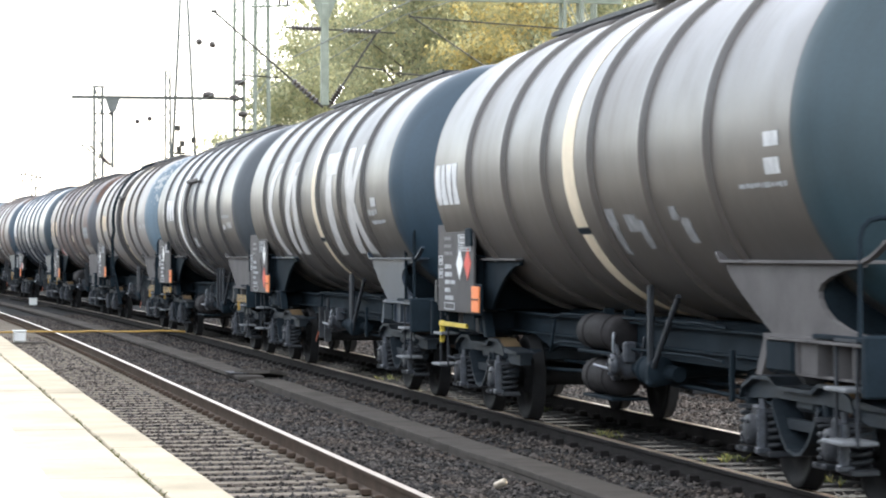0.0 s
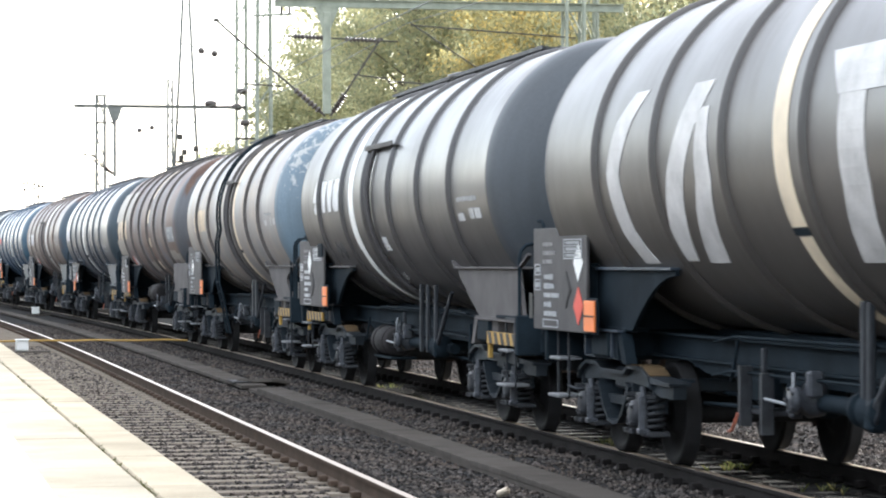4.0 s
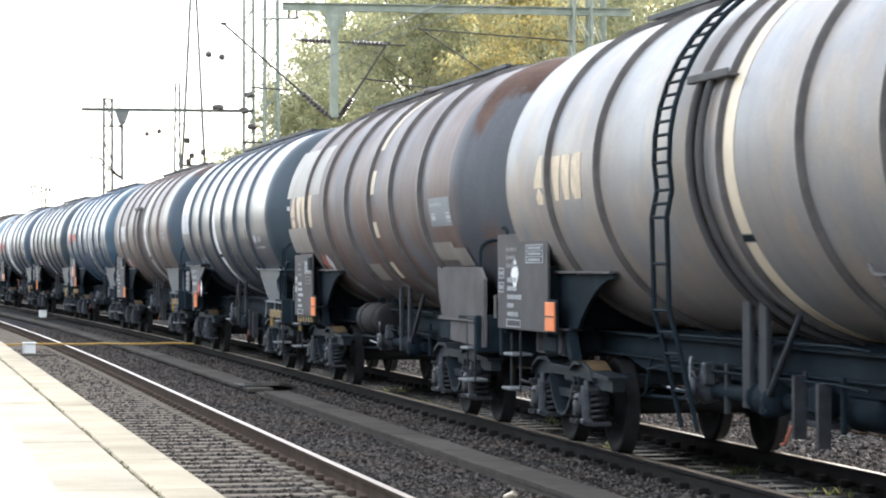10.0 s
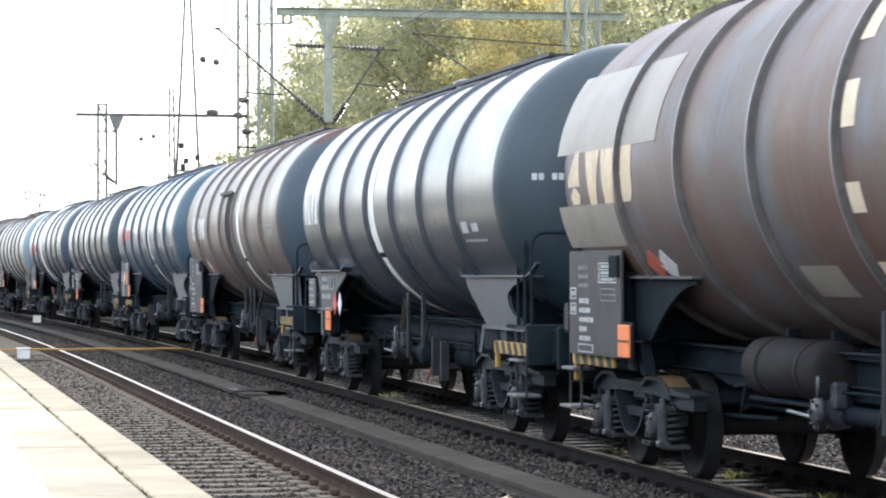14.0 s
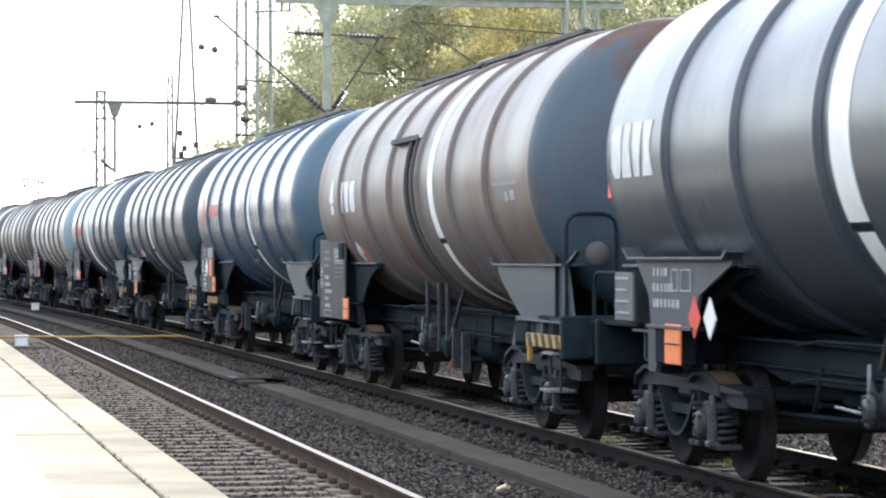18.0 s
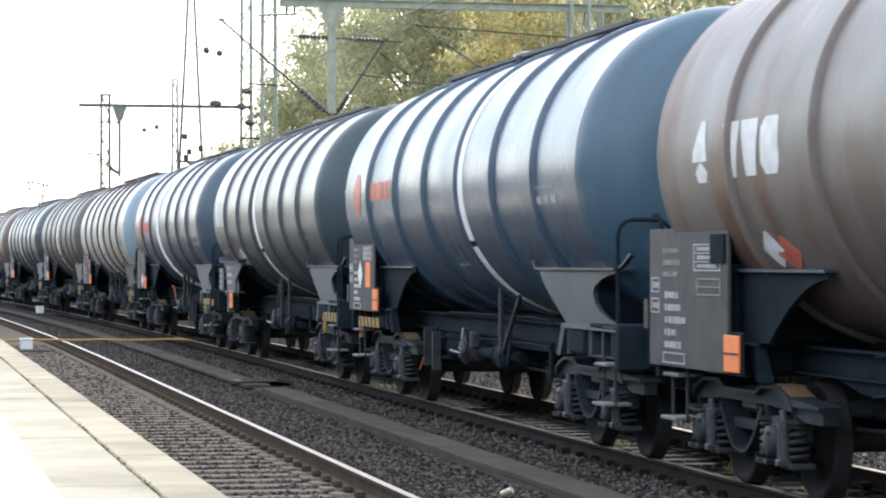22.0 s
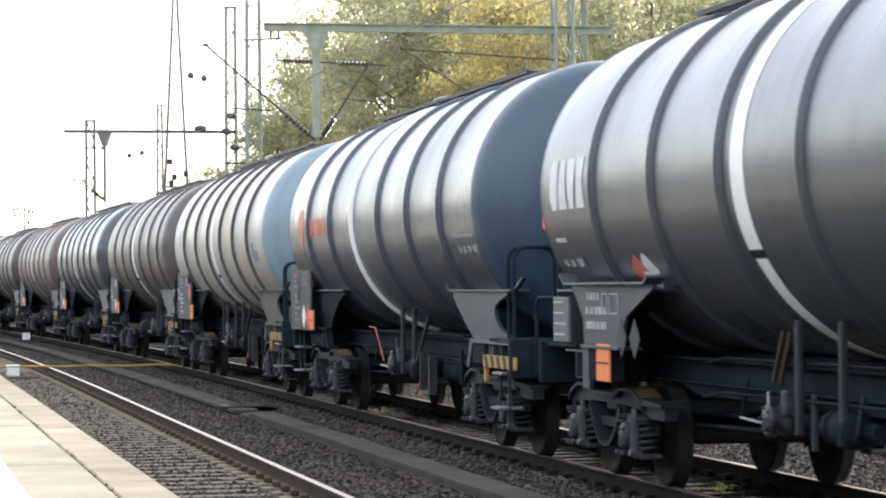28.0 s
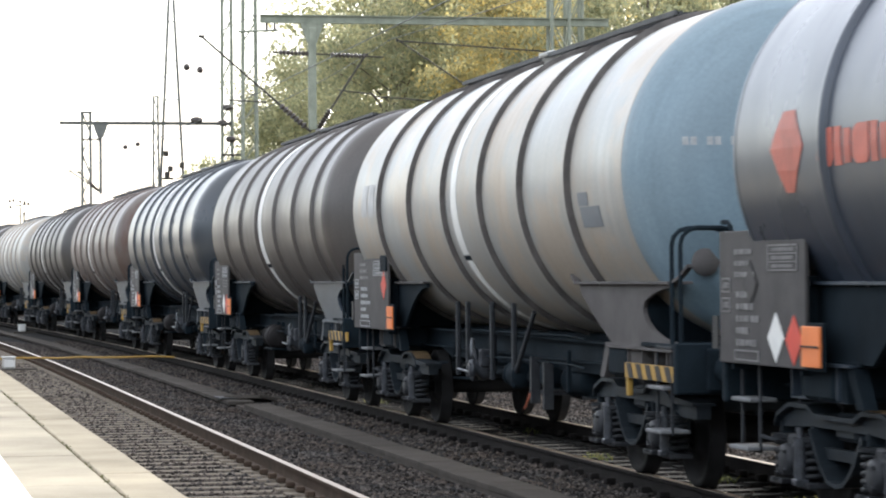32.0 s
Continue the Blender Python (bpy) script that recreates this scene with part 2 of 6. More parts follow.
# ---------------------------------------------------------------- mesh builder
class Shape:
    """Vertices and faces of one mesh, put together from simple solids."""

    def __init__(self):
        self.v, self.f, self.smooth = [], [], []

    def add(self, verts, faces, smooth=False):
        n = len(self.v)
        self.v += [tuple(p) for p in verts]
        self.f += [tuple(i + n for i in f) for f in faces]
        self.smooth += [smooth] * len(faces)
        return self

    def box(self, c, size, ch=0.0, m=None):
        """A box with chamfered edges."""
        hx, hy, hz = (s / 2 for s in size)
        ch = min(ch, hx * 0.9, hy * 0.9, hz * 0.9)
        if ch <= 0:
            vs = [(x, y, z) for x in (-hx, hx) for y in (-hy, hy) for z in (-hz, hz)]
            fs = [(0, 1, 3, 2), (4, 6, 7, 5), (0, 4, 5, 1), (2, 3, 7, 6), (0, 2, 6, 4), (1, 5, 7, 3)]
        else:
            vs, index = [], {}
            for sx in (-1, 1):
                for sy in (-1, 1):
                    for sz in (-1, 1):
                        for ax in range(3):
                            p = [sx * (hx - ch), sy * (hy - ch), sz * (hz - ch)]
                            p[ax] = (sx * hx, sy * hy, sz * hz)[ax]
                            index[(sx, sy, sz, ax)] = len(vs)
                            vs.append(tuple(p))
            fs = []
            for ax in range(3):
                u, w = (ax + 1) % 3, (ax + 2) % 3
                for s in (-1, 1):
                    quad = []
                    for a, b in ((-1, -1), (1, -1), (1, 1), (-1, 1)):
                        k = [0, 0, 0]
                        k[ax], k[u], k[w] = s, a, b
                        quad.append(index[(*k, ax)])
                    fs.append(tuple(quad if s > 0 else quad[::-1]))
                for a in (-1, 1):
                    for b in (-1, 1):
                        k0, k1 = [0, 0, 0], [0, 0, 0]
                        k0[ax], k1[ax] = -1, 1
                        k0[u] = k1[u] = a
                        k0[w] = k1[w] = b
                        quad = [index[(*k0, u)], index[(*k1, u)], index[(*k1, w)], index[(*k0, w)]]
                        fs.append(tuple(quad if a * b > 0 else quad[::-1]))
            for sx in (-1, 1):
                for sy in (-1, 1):
                    for sz in (-1, 1):
                        tri = [index[(sx, sy, sz, a)] for a in range(3)]
                        fs.append(tuple(tri if sx * sy * sz > 0 else tri[::-1]))
        if m is not None:
            vs = [m @ Vector(p) for p in vs]
        return self.add([(p[0] + c[0], p[1] + c[1], p[2] + c[2]) for p in vs], fs)

    def tube(self, pts, r, seg=8, caps=True, smooth=True):
        """A round bar along points."""
        pts = [Vector(p) for p in pts]
        ways = [(b - a).normalized() for a, b in zip(pts, pts[1:]) if (b - a).length > 0]
        ref = min((Vector((0, 0, 1)), Vector((1, 0, 0)), Vector((0, 1, 0))), key=lambda e: max(abs(d.dot(e)) for d in ways))
        rings = []
        for i, p in enumerate(pts):
            d = (pts[min(i + 1, len(pts) - 1)] - pts[max(i - 1, 0)]).normalized()
            side = d.cross(ref).normalized()
            up = side.cross(d)
            rr = r[i] if isinstance(r, (list, tuple)) else r
            rings.append([p + rr * (math.cos(2 * math.pi * k / seg) * side + math.sin(2 * math.pi * k / seg) * up) for k in range(seg)])
        vs = [q for ring in rings for q in ring]
        fs = [(i * seg + k, i * seg + (k + 1) % seg, (i + 1) * seg + (k + 1) % seg, (i + 1) * seg + k) for i in range(len(pts) - 1) for k in range(seg)]
        self.add(vs, fs, smooth)
        if caps:
            self.add(rings[0], [tuple(range(seg))[::-1]])
            self.add(rings[-1], [tuple(range(seg))])
        return self

    def lathe(self, profile, axis="y", c=(0, 0, 0), seg=32, smooth=True):
        """Profile of (along the axis, radius) pairs turned about an axis through c."""
        vs = []
        for a, r in profile:
            for k in range(seg):
                t = 2 * math.pi * k / seg
                u, w = r * math.cos(t), r * math.sin(t)
                p = {"y": (u, a, w), "x": (a, u, w), "z": (u, w, a)}[axis]
                vs.append((p[0] + c[0], p[1] + c[1], p[2] + c[2]))
        fs = [(i * seg + k, i * seg + (k + 1) % seg, (i + 1) * seg + (k + 1) % seg, (i + 1) * seg + k) for i in range(len(profile) - 1) for k in range(seg)]
        self.add(vs, fs, smooth)
        return self

    def prism(self, outline, x0, x1):
        """A plate between x0 and x1 with an outline of (y, z) pairs."""
        n = len(outline)
        vs = [(x0, y, z) for y, z in outline] + [(x1, y, z) for y, z in outline]
        fs = [tuple(range(n)), tuple(range(2 * n - 1, n - 1, -1))] + [(i, n + i, n + (i + 1) % n, (i + 1) % n) for i in range(n)]
        return self.add(vs, fs)

    def bar(self, outline, y0, y1):
        """A rolled bar from y0 to y1 with an outline of (x, z) pairs."""
        n = len(outline)
        vs = [(x, y0, z) for x, z in outline] + [(x, y1, z) for x, z in outline]
        fs = [tuple(range(n)), tuple(range(2 * n - 1, n - 1, -1))] + [(i, n + i, n + (i + 1) % n, (i + 1) % n) for i in range(n)]
        return self.add(vs, fs)

    def mesh(self, name):
        me = bpy.data.meshes.new(name)
        me.from_pydata(self.v, [], self.f)
        me.polygons.foreach_set("use_smooth", self.smooth)
        me.update()
        bm = bmesh.new()
        bm.from_mesh(me)
        bmesh.ops.recalc_face_normals(bm, faces=bm.faces)
        bm.to_mesh(me)
        bm.free()
        return me


def part(name, shape, material, parent, label="", loc=(0, 0, 0), rot=None):
    me = shape if isinstance(shape, bpy.types.Mesh) else shape.mesh(name)
    if not me.materials:
        me.materials.append(material)
    ob = new(name, me)
    ob.parent = parent
    ob.location = loc
    if rot:
        ob.rotation_euler = [radians(a) for a in rot]
    return tagged(ob, label)


MADE = {}


def once(key, build):
    if key not in MADE:
        MADE[key] = build()
    return MADE[key]


# ---------------------------------------------------------------- tank wagons
R, ZC = 1.50, 2.70       # radius and axis height of a tank
ROLLERS = []             # (wheelset, place along the wagon)


def shell_point(y, ang, r):
    """Angle from the side that faces the platform, upwards."""
    return (-r * math.cos(ang), y, ZC + r * math.sin(ang))


def curved(y0, y1, a0, a1, r, n=0):
    """A thin sheet on the shell between two angles in degrees."""
    s = Shape()
    n = n or max(2, int(abs(a1 - a0) / 2.5))
    vs = []
    for i in range(n + 1):
        a = radians(a0 + (a1 - a0) * i / n)
        for y in (y0, y1):
            for rr in (r, r - 0.003):
                vs.append(shell_point(y, a, rr))
    fs = []
    for i in range(n):
        k = 4 * i
        fs += [(k, k + 4, k + 6, k + 2), (k + 1, k + 3, k + 7, k + 5), (k, k + 1, k + 5, k + 4), (k + 2, k + 6, k + 7, k + 3)]
    fs += [(0, 2, 3, 1), (4 * n, 4 * n + 1, 4 * n + 3, 4 * n + 2)]
    return s.add(vs, fs, False)


def head_profile(y, d):
    """Dished end that bulges by 0.55 m towards d."""
    out = [(y, R)]
    for i in range(1, 13):
        t = i / 12 * math.pi / 2
        out.append((y + d * 0.52 * math.sin(t), R * max(math.cos(t) ** 0.72, 0.001)))
    return out


def wheelset_mesh():
    s = Shape()
    s.lathe([(-1.02, 0.0), (-1.02, 0.065), (-0.86, 0.065), (-0.84, 0.09), (0.84, 0.09), (0.86, 0.065), (1.02, 0.065), (1.02, 0.0)], "x", seg=14)
    return s.mesh("wheelset")


def wheel_mesh(side):
    s = Shape()
    prof = [(-0.02, 0.09), (-0.09, 0.10), (-0.09, 0.15), (-0.03, 0.19), (-0.02, 0.36), (-0.062, 0.40), (-0.066, 0.452), (-0.06, 0.458), (0.03, 0.464), (0.042, 0.488),
            (0.062, 0.488), (0.068, 0.46), (0.062, 0.40), (0.03, 0.36), (0.04, 0.19), (0.09, 0.15), (0.09, 0.10), (0.02, 0.09)]
    s.lathe([(a * -side, r) for a, r in prof], "x", seg=36)
    return s.mesh("wheel")


def spring_mesh():
    s = Shape()
    pts, turns = [], 5
    for i in range(turns * 10 + 1):
        a = 2 * math.pi * i / 10
        pts.append((0.085 * math.cos(a), 0.085 * math.sin(a), -0.14 + 0.28 * i / (turns * 10)))
    s.tube(pts, 0.021, 6)
    s.lathe([(-0.17, 0.0), (-0.17, 0.12), (-0.145, 0.12), (-0.145, 0.0)], "z", seg=14, smooth=False)
    s.lathe([(0.145, 0.0), (0.145, 0.12), (0.175, 0.12), (0.175, 0.0)], "z", seg=14, smooth=False)
    return s.mesh("spring")


def side_frame_mesh():
    """Cast side frame of a bogie: high over the axle boxes, dipping to a V between them."""
    s = Shape()
    top = [(-1.28, 0.70), (-1.22, 0.78), (-0.95, 0.86), (-0.55, 0.86), (-0.40, 0.80), (0.40, 0.80), (0.55, 0.86), (0.95, 0.86), (1.22, 0.78), (1.28, 0.70)]
    beam = [(1.22, 0.69), (0.60, 0.72), (-0.60, 0.72), (-1.22, 0.69)]
    s.prism(top + beam, -0.055, 0.055)
    s.prism([(-0.36, 0.50), (0.36, 0.50), (0.42, 0.58), (-0.42, 0.58)], -0.03, 0.03)
    s.prism([(y, z + 0.02) for y, z in top] + [(y, z - 0.012) for y, z in reversed(top)], -0.11, 0.11)
    rim = [(0.55, 0.68), (0.32, 0.43), (0.16, 0.335), (0.0, 0.315), (-0.16, 0.335), (-0.32, 0.43), (-0.55, 0.68)]
    s.prism(rim + [(y * 0.94, z + 0.028) for y, z in reversed(rim)], -0.10, 0.12)
    s.prism([(-1.20, 0.68), (-1.45, 0.63), (-1.85, 0.63), (-1.85, 0.74), (-1.45, 0.75), (-1.20, 0.80)], -0.06, 0.06)
    s.prism([(-1.24, 0.74), (-1.87, 0.74), (-1.87, 0.765), (-1.24, 0.80)], -0.10, 0.10)
    for y in (-1.24, -0.56, 0.56, 1.24):
        s.box((0, y, 0.60), (0.14, 0.04, 0.26), 0.01)
    return s.mesh("side_frame")


def wear_strip_mesh():
    """Flat strip on the sloping shoulder of a side frame."""
    return Shape().prism([(-0.62, 0.882), (-0.95, 0.882), (-1.21, 0.804), (-1.21, 0.811), (-0.95, 0.889), (-0.62, 0.889)], -0.085, 0.105).mesh("wear_strip")


def axle_box_mesh(side):
    s = Shape()
    s.box((0, 0, 0.0), (0.20, 0.27, 0.27), 0.035)
    s.box((0, 0, 0.14), (0.16, 0.18, 0.10), 0.02)
    for y in (-0.29, 0.29):
        s.box((0, y, -0.165), (0.20, 0.27, 0.045), 0.01)
    s.lathe([(side * 0.09, 0.125), (side * 0.135, 0.12), (side * 0.15, 0.09), (side * 0.152, 0.0)], "x", seg=18)
    for k in range(4):
        a = radians(45 + 90 * k)
        s.lathe([(side * 0.13, 0.016), (side * 0.165, 0.016), (side * 0.166, 0.0)], "x", (0, 0.095 * math.cos(a), 0.095 * math.sin(a)), 6, False)
    return s.mesh("axle_box")


def damper_mesh():
    s = Shape()
    s.tube([(0, 0, -0.13), (0, 0, 0.16)], 0.045, 10)
    s.tube([(0, 0, 0.16), (0, 0.02, 0.24)], 0.028, 8)
    s.box((0, 0, -0.15), (0.11, 0.10, 0.05), 0.01)
    return s.mesh("damper")


def brake_shoe_mesh():
    s = Shape()
    s.prism([(-0.05, -0.17), (0.03, -0.16), (0.06, 0.0), (0.03, 0.16), (-0.05, 0.17), (-0.02, 0.0)], -0.06, 0.06)
    s.tube([(0, -0.04, 0.1), (0, -0.10, 0.42)], 0.025, 6)
    return s.mesh("brake_shoe")


def bogie(wagon, yc):
    s = Shape()
    s.box((0, 0, 0.74), (2.1, 0.42, 0.20), 0.03)
    for y in (-1.22, 1.22):
        s.box((0, y, 0.72), (1.9, 0.09, 0.12), 0.015)
    for x in (-0.35, 0.35):
        s.box((x, 0, 0.68), (0.12, 2.4, 0.12), 0.015)
    s.lathe([(0.82, 0.34), (0.93, 0.30)], "z", (0, 0, 0), 20)
    frame_ob = part("bogie", once("bogie", lambda: s.mesh("bogie")), M_BOGIE, wagon, "dusty black two-axle bogie", (0, yc, 0))
    for side in (-1, 1):
        cast = part("side_frame", once("side_frame", side_frame_mesh), M_BOGIE, frame_ob, "", (side * 1.03, 0, 0))
        part("wear_strip", once("wear_strip", wear_strip_mesh), M_DUSTRUST, cast, "strip brown with brake dust")
        for ya in (-0.9, 0.9):
            part("axle_box", once(("axle_box", side), lambda: axle_box_mesh(side)), M_BOX, frame_ob, "", (side * 1.06, ya, 0.46))
            for dy in (-0.29, 0.29):
                part("spring", once("spring", spring_mesh), M_COIL, frame_ob, "", (side * 1.06, ya + dy, 0.465))
            part("damper", once("damper", damper_mesh), M_DAMPER, frame_ob, "", (side * 1.17, ya - 0.30, 0.47))
            part("brake_shoe", once("brake_shoe", brake_shoe_mesh), M_RUSTY, frame_ob, "", (side * 0.75, ya - math.copysign(0.53, ya), 0.46), (0, 0, 0 if ya > 0 else 180))
    for ya in (-0.9, 0.9):
        w = part("wheelset", once("wheelset", wheelset_mesh), M_WHEEL, wagon, "steel axle with two worn wheels", (0, yc + ya, 0.46))
        for side in (-1, 1):
            part("wheel", once(("wheel", side), lambda: wheel_mesh(side)), M_WHEEL, w, "", (side * 0.75, 0, 0))
        ROLLERS.append((w, yc + ya))


def buffer_mesh(d):
    s = Shape()
    s.box((0, 0.03 * d, 0), (0.36, 0.05, 0.36), 0.02)
    s.lathe([(0.05 * d, 0.13), (0.38 * d, 0.12), (0.38 * d, 0.09), (0.60 * d, 0.085)], "y", seg=18)
    return s.mesh("buffer")


def buffer_head_mesh(d):
    s = Shape()
    s.lathe([(0.585 * d, 0.0), (0.585 * d, 0.17), (0.60 * d, 0.225), (0.625 * d, 0.225), (0.645 * d, 0.15), (0.65 * d, 0.0)], "y", seg=22)
    return s.mesh("buffer_head")


def handrail_shape(y0, y1, z0, z1, x, r=0.019):
    s = Shape()
    c = 0.12
    s.tube([(x, y0, z0), (x, y0, z1 - c), (x, y0 + math.copysign(c * 0.3, y1 - y0), z1 - c * 0.3), (x, y0 + math.copysign(c, y1 - y0), z1), (x, y1, z1)], r, 6)
    return s


def hoop(y, z0, z1, x0, x1, r=0.019):
    """Inverted U of round bar across the wagon."""
    c = min(0.14, abs(x1 - x0) / 2)
    d = math.copysign(c, x1 - x0)
    arc = [(1 - math.cos(radians(a)), math.sin(radians(a))) for a in (0, 30, 60, 90)]
    left = [(x0 + d * u, y, z1 - c + c * w) for u, w in arc]
    right = [(x1 - d * u, y, z1 - c + c * w) for u, w in reversed(arc)]
    return Shape().tube([(x0, y, z0)] + left + right + [(x1, y, z0)], r, 6)


def saddle_outline(yc, d, inner, outer, style):
    """Plate that carries the tank: broad under the shell, waisted by curves. d: way to the wagon's end."""
    foot = 0.95 if style == "rear" else 0.52
    out = [(yc - d * inner, 1.74), (yc - d * inner, 1.69)]
    for i in range(1, 10):
        u = i / 10
        out.append((yc - d * (inner - (inner - foot) * u), 1.69 - 0.49 * u ** (1.9 if style == "rear" else 0.85)))
    out.append((yc - d * foot, 1.20))
    if style == "cut":
        for y, z in ((1.55, 1.20), (1.55, 1.235), (1.05, 1.285), (0.74, 1.35), (0.56, 1.42), (0.47, 1.49), (0.46, 1.54), (0.53, 1.595), (0.72, 1.645), (1.0, 1.69)):
            out.append((yc + d * y, z))
        out += [(yc + d * outer, 1.715), (yc + d * outer, 1.74)]
    elif style == "solid":
        out += [(yc + d * 1.60, 1.20), (yc + d * 1.40, 1.62), (yc + d * outer, 1.715), (yc + d * outer, 1.74)]
    else:
        out += [(yc + d * 1.30, 1.20), (yc + d * outer, 1.74)]
    return out


def tank_wagon(label, paint, head_paint, y_rear, y_front, rings, band, b_front, b_rear, end_front, end_rear, features):
    """One wagon with its front towards -y. All places along it are metres from its middle."""
    wagon = new("tank_wagon")
    tagged(wagon, label, "tank wagon", "wagons of the train")
    L = y_rear - y_front
    s = Shape()
    n = 28
    s.lathe([(y_front + L * i / n, R) for i in range(n + 1)], "y", (0, 0, ZC), 72)
    part("tank", s, paint, wagon)
    # head paint of the nearer wagons has blue skylight put into its colour
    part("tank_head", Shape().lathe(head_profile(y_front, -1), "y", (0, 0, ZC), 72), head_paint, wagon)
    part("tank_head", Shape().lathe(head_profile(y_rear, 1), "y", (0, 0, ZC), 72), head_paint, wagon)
    ring = Shape().lathe([(-0.052, R - 0.002), (-0.046, R + 0.014), (-0.034, R + 0.036), (-0.016, R + 0.048), (0.016, R + 0.048), (0.034, R + 0.036), (0.046, R + 0.014), (0.052, R - 0.002)], "y", (0, 0, ZC), 96, True)
    ring_me = ring.mesh("stiffening_ring")
    # darker strip over the front flank of each ring
    flank_me = Shape().lathe([(-0.085, R + 0.001), (-0.083, R + 0.005), (-0.054, R + 0.006), (-0.049, R + 0.016), (-0.037, R + 0.038), (-0.020, R + 0.051)], "y", (0, 0, ZC), 96, True).mesh("ring_flank") if features.get("dark_flank") else None
    for y in rings:
        if band and features.get("white_ring") and abs(y - band[0]) < 0.05:
            part("stiffening_ring", ring.mesh("white_ring"), band[2], wagon, "white painted ring", (0, y, 0))
            band = None
        else:
            part("stiffening_ring", ring_me, features.get("ring_paint", paint), wagon, "", (0, y, 0))
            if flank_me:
                part("ring_flank", flank_me, M_RINGDARK, wagon, "dark flank of the ring", (0, y, 0))
    for y in (y_front + 0.01, y_rear - 0.01):
        part("weld_seam", Shape().lathe([(-0.02, R), (0.0, R + 0.006), (0.02, R)], "y", (0, 0, ZC), 72), paint, wagon, "", (0, y, 0))
    # painted band round the tank
    if band:
        y0, y1, colour, style = band
        if style == "full":
            part("painted_band", curved(y0, y1, -25.5 if features.get("band_mark", True) else -28.4, 172, R + 0.004), colour, wagon)
            part("painted_band", curved(y0, y0 + (y1 - y0) * 0.8, -80, -28.5, R + 0.004), colour, wagon)
            if features.get("band_mark", True):
                part("band_mark", curved(y0, y1, -28, -26, R + 0.005), M_FRAME, wagon)
        else:
            for a0, a1 in ((25, 95), (2, 14), (-20, -12), (-44, -34)):
                part("painted_band", curved(y0, y1, a0, a1, R + 0.004), colour, wagon)
    # underframe
    s = Shape()
    s.box((0, (end_front + end_rear) / 2, 1.07), (0.70, end_rear - end_front - 0.1, 0.28), 0.012)
    part("centre_sill", s, M_FRAME, wagon)
    for x in (-0.78, 0.78):
        o = math.copysign(1.0, x)
        s = Shape().bar([(x, 0.96), (x + o * 0.10, 0.96), (x + o * 0.10, 0.98), (x + o * 0.02, 0.98), (x + o * 0.02, 1.16), (x + o * 0.10, 1.16), (x + o * 0.10, 1.18), (x, 1.18)], end_front + 0.15, end_rear - 0.15)
        part("solebar", s, M_FRAME, wagon)
    for y in (b_front, b_rear):
        s = Shape()
        s.box((0, y, 1.06), (2.5, 0.62, 0.26), 0.03)
        s.box((0, y, 1.28), (1.9, 0.30, 0.30), 0.02)
        part("bolster", s, M_FRAME, wagon)
    for y, d in ((end_front, -1), (end_rear, 1)):
        s = Shape()
        s.box((0, y, 1.05), (2.62, 0.10, 0.42), 0.015)
        part("headstock", s, M_FRAME, wagon)
        s = Shape()
        s.box((0, y - d * 0.62, 1.225), (2.5, 1.15, 0.035), 0.006)
        part("end_platform", s, M_FRAME, wagon)
        for x in (-0.875, 0.875):
            bf = part("buffer", once(("buffer", d), lambda: buffer_mesh(d)), M_FRAME, wagon, "", (x, y + d * 0.03, 1.04))
            part("buffer_head", once(("buffer_head", d), lambda: buffer_head_mesh(d)), M_BOX, bf)
        s = Shape()
        s.prism([(y, 1.10), (y + d * 0.30, 1.10), (y + d * 0.40, 1.06), (y + d * 0.38, 0.98), (y + d * 0.28, 0.97), (y, 0.95)], -0.05, 0.05)
        s.tube([(0, y + d * 0.3, 1.0), (0, y + d * 0.42, 0.72), (0, y + d * 0.58, 0.70)], 0.03, 6)
        part("coupling_hook", s, M_RUSTY, wagon)
        s = Shape()
        s.tube([(-0.3, y + d * 0.02, 0.90), (-0.3, y + d * 0.22, 0.70), (-0.28, y + d * 0.45, 0.52), (-0.2, y + d * 0.62, 0.50)], 0.028, 7)
        part("brake_hose", s, M_BLACK, wagon)
    # saddles
    for y, d in ((b_front + features.get("set_back", -0.2), -1), (b_rear, 1)):
        for side in (-1, 1):
            s = Shape()
            x = side * 1.18
            inner, outer = (1.68, 1.35) if d < 0 else (2.3, 1.25)
            # rear saddles get the darker frame steel: their shade is put into the colour
            paint_s = features.get("saddle_paint", M_SADDLE) if d < 0 else M_FRAME
            if d < 0 and features.get("plate"):
                x = side * 1.22
                s.prism([(y + 0.72, 1.80), (y + 0.64, 1.50), (y + 0.38, 1.18), (y + 0.14, 0.95), (y - 1.94, 0.90), (y - 1.95, 1.66), (y - 1.70, 1.80)], x - 0.02, x + 0.02)
            else:
                s.prism(saddle_outline(y, d, inner, outer, features.get("saddle", "cut") if d < 0 else "rear"), x - 0.02, x + 0.02)
                lip = Shape().box((side * 1.14, y + d * (outer - inner) / 2, 1.748), (0.22, inner + outer + 0.06, 0.026), 0.004, None)
                if d < 0:
                    curl = [(0.0, 0.0), (0.18, 0.035), (0.34, 0.085), (0.48, 0.14)]
                    lip.prism([(y - outer - 0.02 - u, 1.735 + w) for u, w in curl] + [(y - outer - 0.02 - u, 1.761 + w) for u, w in reversed(curl)], side * 1.20 - 0.025, side * 1.20 + 0.025)
                    lip.prism([(y + inner + 0.02, 1.735), (y + inner + 0.02, 1.761), (y + inner + 0.14, 1.83), (y + inner + 0.16, 1.81)], side * 1.14 - 0.11, side * 1.14 + 0.11)
                part("saddle_lip", lip, features.get("saddle_paint", M_SADDLE), wagon)
            s.box((side * 1.10, y, 1.20), (0.22, 1.5, 0.03), 0.004)
